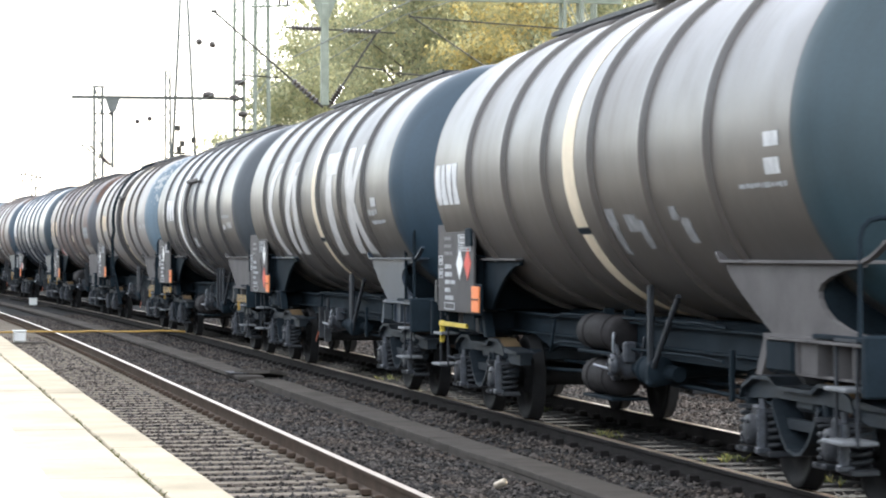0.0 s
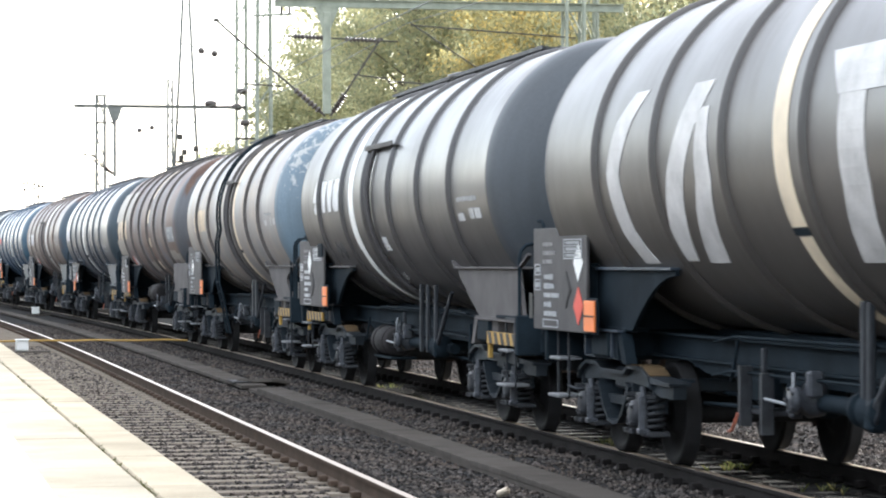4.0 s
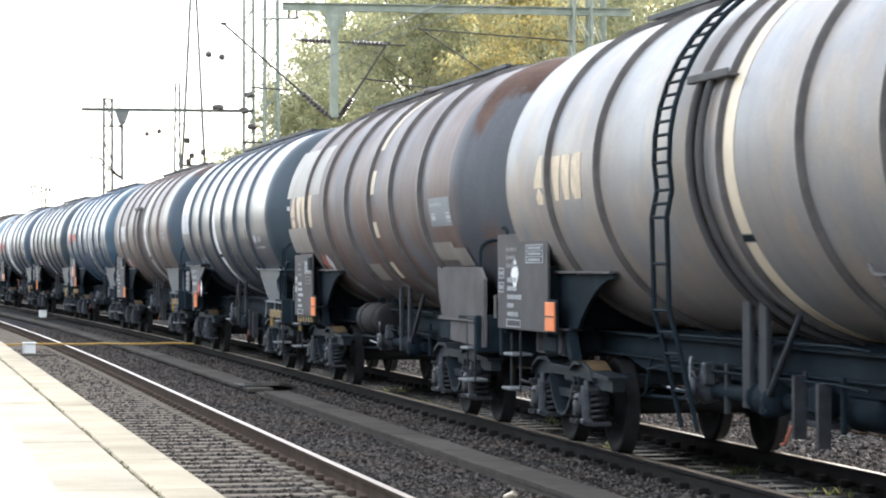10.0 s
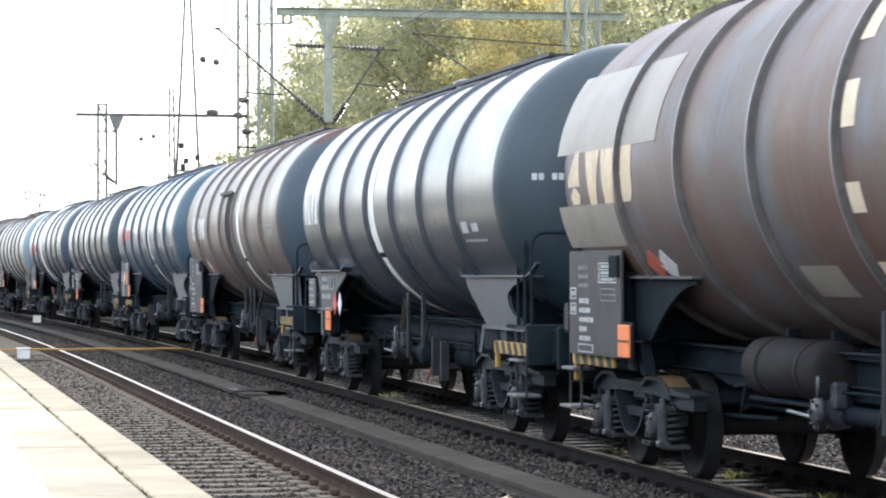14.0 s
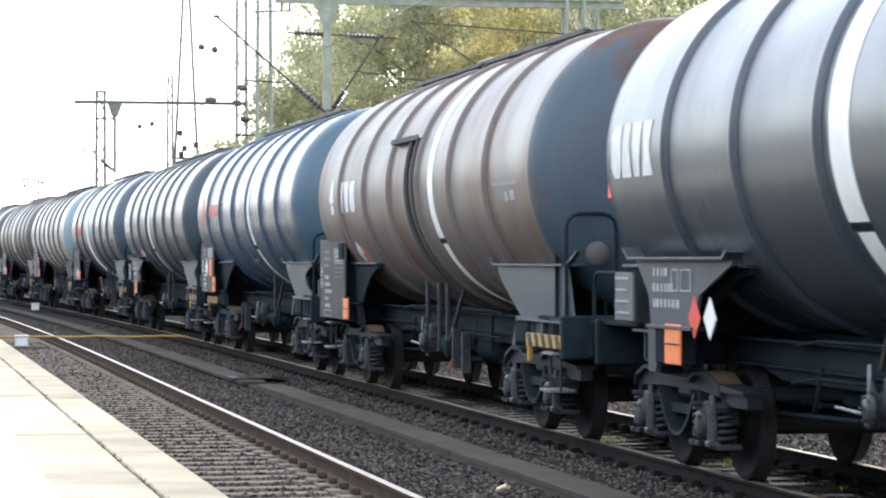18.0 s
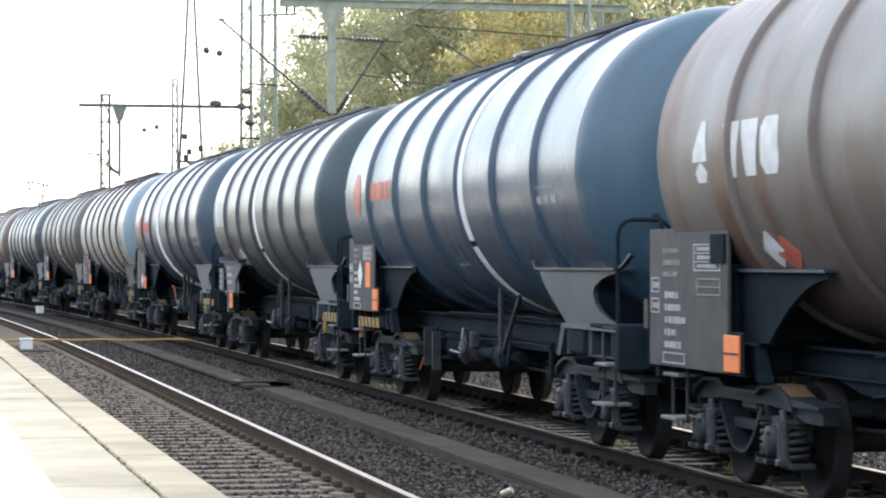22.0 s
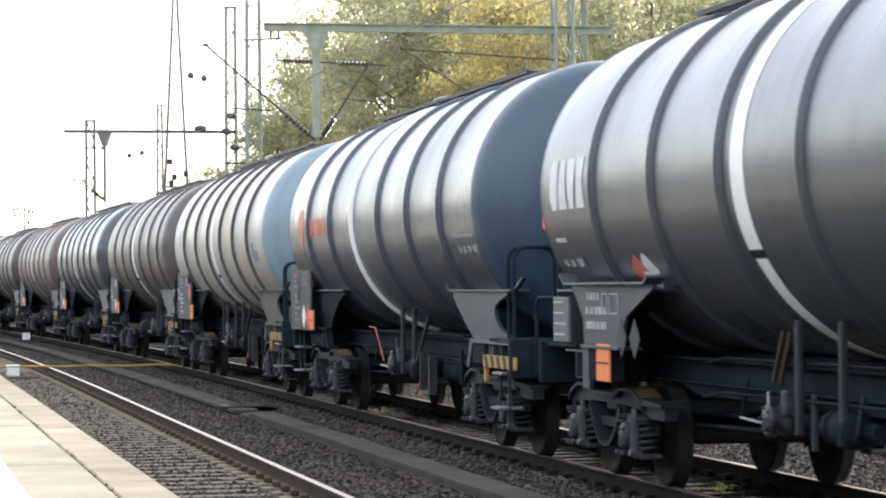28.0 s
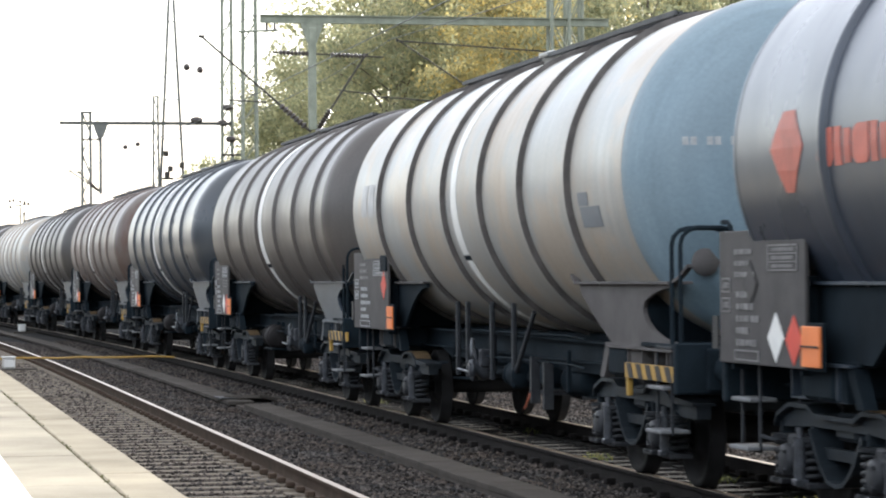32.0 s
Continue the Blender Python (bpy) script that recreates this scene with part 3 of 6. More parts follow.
            part("saddle", s, paint_s, wagon)
            if d < 0 and features.get("plate"):
                continue
            s = Shape()
            s.prism([(y - d * 0.50, 1.20), (y - d * 0.66, 1.20), (y - d * 0.86, 0.90), (y - d * 0.72, 0.90)], x - 0.05, x + 0.05)
            s.prism([(y + d * 0.45, 1.19), (y - d * 0.45, 1.19), (y - d * 0.50, 0.93), (y + d * 0.45, 0.95)], x - 0.03, x + 0.03)
            part("saddle_bracket", s, paint_s, wagon)
        s = Shape()
        for dy in (-0.44, 0.44):
            s.prism([(y + dy - 0.015, 1.2), (y + dy + 0.015, 1.2), (y + dy + 0.015, 1.735), (y + dy - 0.015, 1.735)], -1.158, 1.158)
        part("saddle_web", s, M_FRAME, wagon)
        for side in (-1, 1):
            # boxed end of the bolster with ribs under the saddle's foot
            s = Shape()
            ym = y + d * (0.50 if d < 0 else 0.10)
            s.box((side * 1.17, ym, 1.185), (0.20, 2.06 if d < 0 else 1.55, 0.022), 0.004)
            s.box((side * 1.13, ym, 0.935), (0.16, 1.75 if d < 0 else 1.15, 0.02), 0.004)
            s.box((side * 1.12, ym, 1.06), (0.02, 1.70 if d < 0 else 1.10, 0.24), 0.0)
            for dy in (-0.36, 0.10, 0.55, 0.95, 1.30) if d < 0 else (-0.36, -0.02, 0.30, 0.58):
                s.box((side * 1.18, y + d * dy, 1.06), (0.12, 0.022, 0.235), 0.0)
            part("bolster_end", s, features.get("saddle_paint", M_SADDLE), wagon)
    bogie(wagon, b_front)
    bogie(wagon, b_rear)
    # walkway along the top
    y0, y1 = y_front + features.get("walk", (2.2, 11.6))[0], y_front + features.get("walk", (2.2, 11.6))[1]
    zt = ZC + R
    zw = zt + features.get("walk_z", 0.06)
    s = Shape()
    for i in range(5):
        s.box((-0.30 + 0.15 * i, (y0 + y1) / 2, zw), (0.03, y1 - y0, 0.03))
    m = int((y1 - y0) / 0.12)
    for i in range(m):
        s.box((0, y0 + (i + 0.5) * (y1 - y0) / m, zw - 0.002), (0.64, 0.022, 0.022))
    part("walkway", s, M_WALK, wagon, "dark steel grating walkway")
    for x in (-0.345, 0.345):
        part("walkway_edge", Shape().box((x, (y0 + y1) / 2, zw), (0.025, y1 - y0, 0.045)), M_WALK, wagon)
    for i in range(6):
        y = y0 + 0.2 + i * (y1 - y0 - 0.4) / 5
        for x in (-0.30, 0.30):
            part("walkway_post", Shape().box((x, y, zw - 0.10), (0.05, 0.05, 0.19), 0.005), M_WALK, wagon)
    s = Shape()
    ym = (y0 + y1) / 2 + 0.4
    s.lathe([(zt - 0.06, 0.36), (zt + 0.05, 0.36), (zt + 0.05, 0.40), (zt + 0.09, 0.40), (zt + 0.12, 0.30), (zt + 0.13, 0.0)], "z", (0, ym, 0), 26)
    part("manhole", s, paint, wagon)
    if features.get("railing", True):
        s = Shape()
        x = 0.345
        s.tube([(x, y0, zw), (x, y0 + 0.1, zw + 0.07), (x, y1 - 0.1, zw + 0.07), (x, y1, zw)], 0.018, 6)
        part("railing", s, M_FRAME, wagon)
    # outlet, valves and brake gear
    yo = features.get("outlet", 0.3)
    wide = features.get("strut_width", 0.08)
    for dy in features.get("struts", (0.0, 0.55)):
        part("outlet_guard", Shape().box((-0.98, yo + dy, 1.10), (0.05, wide, 0.86), 0.01), M_PIPE, wagon)
    if features.get("brace", "plain") == "plain":
        part("outlet_brace", Shape().tube([(-0.98, yo - 0.10, 0.80), (-0.93, yo - 0.72, 1.44)], 0.026, 6), M_PIPE, wagon)
    else:
        for dy in (1.25, 1.42):
            part("outlet_brace", Shape().box((-0.98, yo + dy, 1.24), (0.03, 0.05, 0.46), 0.006, Euler((radians(32), 0, 0)).to_matrix()), M_RUSTY, wagon, "brown steel brace")
    last = yo + max(features.get("struts", (0.0, 0.55)))
    yw, zw_ = features.get("wheel", yo + 1.2), features.get("wheel_z", 0.96)
    s = Shape()
    s.tube([(-0.80, yo - 0.3, 0.74), (-0.86, last + 0.1, 0.76), (-0.88, yw + 0.15, 0.76)], 0.07, 10)
    s.lathe([(yo - 0.10, 0.0), (yo - 0.10, 0.13), (yo - 0.03, 0.13), (yo - 0.03, 0.10), (yo + 0.14, 0.15), (yo + 0.30, 0.10), (yo + 0.30, 0.13), (yo + 0.37, 0.13), (yo + 0.37, 0.0)], "y", (-0.90, 0, 0.76), 16)
    s.box((-0.95, yo, 0.70), (0.14, 0.14, 0.16), 0.03)
    s.tube([(0, yo + 0.25, 0.8), (0, yo + 0.25, 1.25)], 0.12, 14)
    s.tube([(-0.86, yo + 0.15, 0.76), (0.0, yo + 0.25, 0.80), (0.86, yo + 0.15, 0.76)], 0.085, 12)
    part("outlet_pipe", s, M_FRAME, wagon)
    s = Shape()
    s.lathe([(-1.10, 0.0), (-1.10, 0.10), (-1.05, 0.11), (-1.03, 0.07), (-0.96, 0.14), (-0.84, 0.12)], "x", (0, yw - 0.10, 0.78), 14)
    s.box((-0.96, yw - 0.25, 0.90), (0.12, 0.10, 0.20), 0.02)
    s.box((-1.00, yw + 0.06, 0.70), (0.10, 0.08, 0.14), 0.02)
    s.tube([(-1.00, yw - 0.10, 0.78), (-1.02, yw, zw_)], 0.025, 6)
    for k in range(5):
        a = 2 * math.pi * k / 5
        s.lathe([(-1.12, 0.0), (-1.12, 0.015), (-1.06, 0.015)], "x", (0, yw - 0.10 + 0.085 * math.cos(a), 0.78 + 0.085 * math.sin(a)), 6, False)
    valve = part("valve", s, M_DAMPER, wagon, "grey cast outlet valve")
    part("valve_lever", Shape().tube([(-1.08, yw + 0.05, 0.74), (-1.10, yw + 0.50, 0.76)], 0.014, 6), M_BRIGHT, valve)
    s = Shape()
    rim = [(-1.04 + 0.045 * math.cos(q), yw + 0.13 * math.cos(q), zw_ + 0.11 * math.sin(q)) for q in [2 * math.pi * i / 20 for i in range(21)]]
    s.tube(rim, 0.014, 6, False)
    for i in (0, 7, 13):
        s.tube([(-1.04, yw, zw_), rim[i]], 0.009, 5)
    part("hand_wheel", s, M_BRIGHT, valve, "worn pale hand wheel")
    for y in features.get("panel", ()):
        # distributor between two upright plates, with the brake cylinder behind it
        s = Shape()
        s.prism([(y - 0.03, 0.50), (y + 0.03, 0.50), (y + 0.03, 0.98), (y - 0.03, 0.98)], -1.02, -0.92)
        s.prism([(y - 0.58, 0.46), (y - 0.52, 0.46), (y - 0.52, 0.94), (y - 0.58, 0.94)], -1.02, -0.92)
        s.box((-0.76, y - 0.28, 0.62), (0.34, 0.52, 0.04), 0.008)
        unit = part("brake_unit", s, M_BOX, wagon, "brake unit between two upright plates")
        part("distributor", Shape().box((-0.86, y - 0.28, 0.80), (0.20, 0.34, 0.26), 0.05), M_FRAME, unit)
        part("brake_cylinder", Shape().lathe([(y - 1.35, 0.0), (y - 1.35, 0.10), (y - 1.28, 0.14), (y - 0.75, 0.14), (y - 0.70, 0.17), (y - 0.66, 0.17), (y - 0.66, 0.05), (y - 0.58, 0.05)], "y", (-0.70, 0, 0.76), 20), M_FRAME, unit)
        part("release_pull", Shape().tube([(-1.02, y + 0.02, 0.60), (-1.05, y + 0.10, 0.46), (-1.02, y + 0.28, 0.44)], 0.012, 6), M_SIGNAL, unit, "faded red pull wire")
    for y in features.get("lever", ()):
        part("brake_lever", Shape().tube([(-1.00, y, 0.80), (-1.02, y + 0.53, 1.24), (-1.02, y + 0.95, 1.25)], 0.013, 6), M_SIGNAL, wagon, "thin faded red lever")
    for i, (y, z, r, l) in enumerate(features.get("cylinders", ((2.1, 0.82, 0.19, 0.85),))):
        s = Shape()
        s.lathe([(y - l / 2 - 0.04, 0.0), (y - l / 2 - 0.03, r * 0.6), (y - l / 2 - 0.005, r * 0.9), (y - l / 2 + 0.03, r), (y + l / 2 - 0.03, r), (y + l / 2 + 0.005, r * 0.9), (y + l / 2 + 0.03, r * 0.6), (y + l / 2 + 0.04, 0.0)], "y", (-0.90, 0, z), 22)
        for dy in (-0.28, 0.28):
            s.lathe([(y + dy * l - 0.025, r), (y + dy * l - 0.02, r + 0.012), (y + dy * l + 0.02, r + 0.012), (y + dy * l + 0.025, r)], "y", (-0.90, 0, z), 22)
        tank = part("air_tank", s, M_AIR, wagon)
        part("air_tank_cradle", Shape().box((-0.86, y, z - r - 0.02), (0.36, l * 1.05, 0.03), 0.006).box((-0.80, y - l * 0.3, z + r * 0.5), (0.10, 0.05, r * 1.6), 0.006).box((-0.80, y + l * 0.3, z + r * 0.5), (0.10, 0.05, r * 1.6), 0.006), M_FRAME, tank)
    for z, x in ((1.20, -0.93), (0.92, -0.95)):
        part("brake_pipe", Shape().tube([(x, b_front + 2.3, z), (x, b_front + 3.0, z + 0.02), (x, b_rear - 3.1, z), (x + 0.04, b_rear - 2.4, z - 0.06)], 0.012, 6), M_FRAME, wagon)
    s = Shape()
    s.tube([(0.3, end_front, 0.93), (0.3, end_rear, 0.93)], 0.02, 6)
    s.tube([(-0.45, b_front + 1.3, 0.66), (-0.45, b_rear - 1.3, 0.66)], 0.022, 6)
    s.tube([(0.45, b_front + 1.3, 0.62), (0.45, b_rear - 1.3, 0.62)], 0.022, 6)
    s.tube([(-0.70, b_front + 1.4, 0.60), (-0.72, (b_front + b_rear) / 2 - 1.0, 0.64)], 0.020, 6)
    s.tube([(-0.70, b_rear - 1.5, 0.58), (-0.72, (b_front + b_rear) / 2 + 2.2, 0.62)], 0.020, 6)
    part("brake_rigging", s, M_FRAME, wagon)
    rng = random.Random(features.get("seed", 1) + 50)
    for k in range(5):
        y = b_front + 1.9 + (b_rear - b_front - 3.8) * (k + rng.uniform(0.1, 0.9)) / 5
        w, h = rng.uniform(0.25, 0.7), rng.uniform(0.22, 0.42)
        part("equipment_box", Shape().box((rng.uniform(-0.45, 0.1), y, 0.94 - h / 2), (rng.uniform(0.25, 0.5), w, h), 0.03), M_FRAME, wagon)
    for k in range(4):
        y = b_front + 1.8 + (b_rear - b_front - 3.6) * (k + rng.uniform(0.1, 0.9)) / 4
        z, x = rng.uniform(0.66, 0.88), rng.uniform(-0.96, -0.86)
        s = Shape()
        if k % 2:
            s.tube([(x, y, z + 0.30), (x - 0.03, y + 0.03, z + 0.05), (x - 0.02, y + 0.12, z - 0.04), (x + 0.1, y + 0.26, z)], 0.016, 6)
            part("bent_pipe", s, (M_PIPE, M_FRAME)[k // 2], wagon)
        else:
            s.box((x, y, z + 0.10), (0.04, 0.06, 0.42), 0.008)
            part("hanger", s, (M_FRAME, M_PIPE)[k // 2], wagon)
    for x in (-0.82, 0.82):
        part("deep_web", Shape().prism([(b_front + 1.3, 0.97), (b_rear - 1.3, 0.97), (b_rear - 2.0, 0.86), (b_front + 2.0, 0.86)], x - 0.012, x + 0.012), M_FRAME, wagon)
    # handrails and step of the front platform
    for dy, top in features.get("rails", ((0.12, 2.22), (0.42, 2.22))):
        part("handrail", hoop(end_front + dy, 1.2, top, -1.22, -0.72), M_FRAME, wagon)
    for y, d in ((end_front + 0.51, 1), (end_rear - 0.46, -1)):
        if d < 0 and features.get("board") == "low":
            continue
        s = Shape()
        for dy in (-0.21, 0.21):
            s.box((-1.24, y + dy, 0.86), (0.022, 0.03, 0.74), 0.004)
        s.box((-1.24, y, 1.215), (0.022, 0.45, 0.03), 0.004)
        s.box((-1.24, y, 0.505), (0.022, 0.45, 0.03), 0.004)
        s.tube([(-1.24, y + d * 0.21, 0.62), (-1.20, y + d * 0.34, 0.60), (-1.02, y + d * 0.42, 0.60), (-1.0, y + d * 0.42, 0.90)], 0.016, 6)
        step = part("step", s, M_PIPE, wagon)
        for z, w in ((0.52, 0.26), (0.88, 0.22)):
            part("tread", Shape().box((-1.22, y, z), (w, 0.44, 0.032), 0.008), M_STEP, step, "worn pale grating tread")
    # boards in warning colours at the corners
    spots = []
    if features.get("stripe", True):
        spots.append((b_front - 1.12, True))
    if features.get("rear_stripe"):
        spots.append((b_rear + 0.75, features["rear_stripe"] == "striped"))
    for y, striped in spots:
        board = part("warning_board", Shape().box((-1.27, y, 0.995), (0.03, 1.5, 0.13 if striped else 0.05), 0.005), M_YELLOW if striped else M_GRIP, wagon, "yellow and black striped board" if striped else "yellow steel grip bar")
        if striped:
            for i in range(5):
                yy = y - 0.60 + i * 0.29
                part("stripe", Shape().prism([(yy - 0.10, 0.932), (yy + 0.05, 0.932), (yy + 0.14, 1.058), (yy - 0.01, 1.058)], -1.289, -1.286), M_BLACK, board)
        part("grip", Shape().box((-1.25, y + 0.72, 0.90), (0.05, 0.06, 0.26), 0.008), M_YELLOW if striped else M_GRIP, wagon)
    placard(wagon, y_rear, b_rear, end_rear, features)
    for maker in features.get("extras", ()):
        maker(wagon)
    return wagon


def flat(name, y0, y1, z0, z1, x, mat, parent, label=""):
    return part(name, Shape().box((x, (y0 + y1) / 2, (z0 + z1) / 2), (0.008, abs(y1 - y0), abs(z1 - z0))), mat, parent, label)


def diamond(y, z, r, x, mat, parent, label="", hollow=None):
    """A square placard on its corner."""
    d = part("hazard_placard", Shape().prism([(y - r, z), (y, z - r), (y + r, z), (y, z + r)], x, x - 0.006), mat, parent, label)
    if hollow:
        part("placard_face", Shape().prism([(y - r * 0.78, z), (y, z - r * 0.78), (y + r * 0.78, z), (y, z + r * 0.78)], x - 0.006, x - 0.010), hollow, d)
    return d


def placard(wagon, y_rear, b_rear, end_rear, features):
    """Board with the wagon's markings at the rear end; unreadable writing is plain bars."""
    style = features.get("board", "tall")
    rng = random.Random(features.get("seed", 1))
    x = -1.34
    if style == "tall":
        y1 = b_rear + features.get("board_y", 1.8)
        w = features.get("board_w", 1.95)
        y0 = y1 - w
        z0, z1 = features.get("board_z", (1.15, 2.14))
        hgt = z1 - z0
        board = part("marking_board", Shape().box((x, (y0 + y1) / 2, (z0 + z1) / 2), (0.03, w, hgt), 0.006), M_GREY, wagon, "grey board with white markings and hazard placards")
        for y in (y0 + 0.2, y1 - 0.2):
            part("board_bracket", Shape().box((x + 0.12, y, 1.45), (0.20, 0.05, 0.7), 0.006), M_FRAME, wagon)
        xs = x - 0.020

        def text_line(ya, yb, z, h, mat, parts=0.08):
            s, y = Shape(), ya
            while y > yb + 0.02:
                wl = min(parts * rng.uniform(0.5, 1.1), y - yb)
                s.box((xs, y - wl / 2, z), (0.008, wl, h * rng.uniform(0.75, 1.0)))
                y -= wl + parts * rng.uniform(0.18, 0.45)
            tagged(part("text_line", s, mat, board), "row of white marks", kind="stuff")

        def outlined(ya, yb, za, zb, mat, rows=0):
            t = 0.012
            s = Shape()
            s.box((xs, (ya + yb) / 2, za), (0.008, abs(ya - yb), t))
            s.box((xs, (ya + yb) / 2, zb), (0.008, abs(ya - yb), t))
            for y in (ya, yb):
                s.box((xs, y, (za + zb) / 2), (0.008, t * 1.6, abs(zb - za) + t))
            for k in range(rows):
                s.box((xs, (ya + yb) / 2, za + (zb - za) * (k + 1) / (rows + 1)), (0.008, abs(ya - yb), t * 0.8))
            part("outlined_box", s, mat, board)

        Y = lambda u: y1 - u * w
        Z = lambda u: z1 - u * hgt
        ink = features.get("ink", M_WORN)
        for k in range(3):
            text_line(Y(0.20), Y(rng.uniform(0.36, 0.44)), Z(0.16 + 0.085 * k), 0.045 * hgt, M_DIM)
        for k in range(2):
            outlined(Y(0.04), Y(0.14), Z(0.46 + 0.15 * k), Z(0.36 + 0.15 * k), ink)
            text_line(Y(0.06), Y(0.13), Z(0.41 + 0.15 * k), 0.05 * hgt, ink, 0.05)
        for k, b in enumerate((0.40, 0.42, 0.50, 0.36, 0.45)):
            text_line(Y(0.22), Y(b), Z(0.48 + 0.09 * k), 0.055 * hgt, ink, 0.09)
        outlined(Y(0.60), Y(0.92), Z(0.30), Z(0.12), ink, 2)
        for k in range(3):
            text_line(Y(0.64), Y(0.88), Z(0.15 + 0.06 * k), 0.03 * hgt, ink, 0.06)
        if not features.get("dia"):
            outlined(Y(0.64), Y(0.92), Z(0.47), Z(0.36), M_DIM, 1)
        outlined(Y(0.20), Y(0.48), Z(0.97), Z(0.90), ink)
        if features.get("seed", 1) % 2:
            part("card_holder", Shape().box((x - 0.025, Y(0.90), Z(0.15)), (0.03, 0.16 * w, 0.2 * hgt), 0.006), M_FRAME, wagon)
        for a, b, kind in features.get("dia", ((0.68, 0.79, "white"), (0.88, 0.80, "red"))):
            if kind == "orange":
                part("hazard_placard", Shape().box((x - 0.02, y1 - a * w, z1 - b * hgt), (0.012, 0.36, 0.34), 0.004), M_ORANGE, board)
                continue
            diamond(y1 - a * w, z1 - b * hgt, 0.18, x - 0.016, {"white": M_WHITE, "red": M_RED, "orange": M_ORANGE, "hollow": M_BLACK}[kind], board, "", M_GREY if kind == "hollow" else None)
        po = part("orange_plate", Shape().box((x - 0.02, y0 - 0.13, z0 + 0.16), (0.02, 0.38, 0.285), 0.006), M_ORANGE, wagon, "orange hazard number plate")
        part("plate_frame", Shape().box((x + 0.005, y0 - 0.13, z0 + 0.16), (0.02, 0.43, 0.335), 0.004), M_FRAME, wagon)
        flat("plate_bar", y0 - 0.31, y0 + 0.05, z0 + 0.155, z0 + 0.168, x - 0.035, M_BLACK, po)
        part("handrail", handrail_shape(y1 + 0.10, y1 + 0.34, 1.2, 2.22, -1.22), M_FRAME, wagon)
        flat("lamp_bracket", y1 + 0.02, y1 + 0.16, 1.25, 1.50, -1.36, M_BLACK, wagon)
    else:
        # low board hung under a broad saddle
        b_rear += features.get("plate_y", -0.85)
        plate = part("saddle_plate", Shape().prism([(b_rear + 1.28, 1.80), (b_rear - 1.45, 1.80), (b_rear - 1.45, 1.765), (b_rear - 0.60, 1.52), (b_rear - 0.42, 1.26), (b_rear + 0.80, 1.26), (b_rear + 0.86, 1.50), (b_rear + 1.10, 1.68)], -1.36, -1.33), M_PLATE, wagon, "grey-blue saddle plate with white markings")
        lip = Shape().box((-1.36, b_rear - 0.08, 1.812), (0.16, 2.70, 0.024), 0.004)
        lip.prism([(b_rear + 1.27, 1.80), (b_rear + 1.27, 1.824), (b_rear + 1.42, 1.91), (b_rear + 1.44, 1.89)], -1.44, -1.28)
        lip.prism([(b_rear - 1.43, 1.80), (b_rear - 1.43, 1.824), (b_rear - 1.52, 1.88), (b_rear - 1.55, 1.86)], -1.44, -1.28)
        part("plate_lip", lip, M_PLATE, plate)
        part("plate_foot", Shape().box((-1.28, b_rear + 0.20, 1.245), (0.22, 1.30, 0.03), 0.004), M_PLATE, plate)
        part("plate_gusset", Shape().prism([(b_rear + 0.95, 1.24), (b_rear + 0.55, 1.24), (b_rear + 0.72, 0.86), (b_rear + 0.95, 0.86)], -1.34, -1.30), M_PLATE, plate)
        for i, (far, near) in enumerate(((0.70, 0.28), (0.72, 0.10), (0.70, 0.02))):
            s, y = Shape(), b_rear + far
            while y > b_rear + near:
                ln = rng.uniform(0.05, 0.10)
                s.box((-1.365, y - ln / 2, 1.70 - i * 0.13), (0.008, ln, 0.07))
                y -= ln + rng.uniform(0.025, 0.06)
            tagged(part("text_line", s, M_WORN, plate), "row of white marks", kind="stuff")
        for far, near in ((0.16, -0.02), (-0.10, -0.38)):
            s = Shape()
            for z in (1.55, 1.72):
                s.box((-1.365, b_rear + (far + near) / 2, z), (0.008, far - near, 0.014))
            for y in (far, near):
                s.box((-1.365, b_rear + y, 1.635), (0.008, 0.02, 0.18))
            part("outlined_box", s, M_WORN, plate)
        small = part("label_panel", Shape().box((-1.36, b_rear + 1.62, 1.48), (0.03, 0.58, 0.42), 0.006), M_PALE, wagon, "pale grey label panel")
        for i in range(4):
            flat("marking", b_rear + 1.38 + 0.12 * rng.random(), b_rear + 1.86, 1.33 + i * 0.10, 1.35 + i * 0.10, -1.381, M_WORN, small)
        part("plate_holder", Shape().box((-1.29, b_rear + 0.30, 1.11), (0.14, 0.75, 0.34), 0.01), M_FRAME, wagon)
        po = part("orange_plate", Shape().box((-1.37, b_rear + 0.10, 1.11), (0.02, 0.44, 0.33), 0.006), M_ORANGE, wagon, "orange hazard number plate")
        flat("plate_bar", b_rear - 0.10, b_rear + 0.30, 1.105, 1.118, -1.385, M_BLACK, po)
        for k, kind in enumerate(features.get("diamonds", ("red", "white"))):
            diamond(b_rear - 0.48 - 0.42 * k, 1.34, 0.17, -1.36, {"white": M_WHITE, "red": M_RED, "dark": M_BOX}[kind], wagon, "")
        marker = part("rear_marker", Shape().box((-1.40, y_rear + 0.20, 2.40), (0.04, 0.20, 0.15), 0.02), M_RED, wagon, "small red rear marker plate")
        part("marker_bracket", Shape().box((-1.30, y_rear + 0.16, 2.36), (0.16, 0.04, 0.05), 0.006), M_FRAME, marker)
        part("handrail", handrail_shape(b_rear + 3.10, b_rear + 2.0, 1.2, 1.68, -1.25), M_FRAME, wagon)


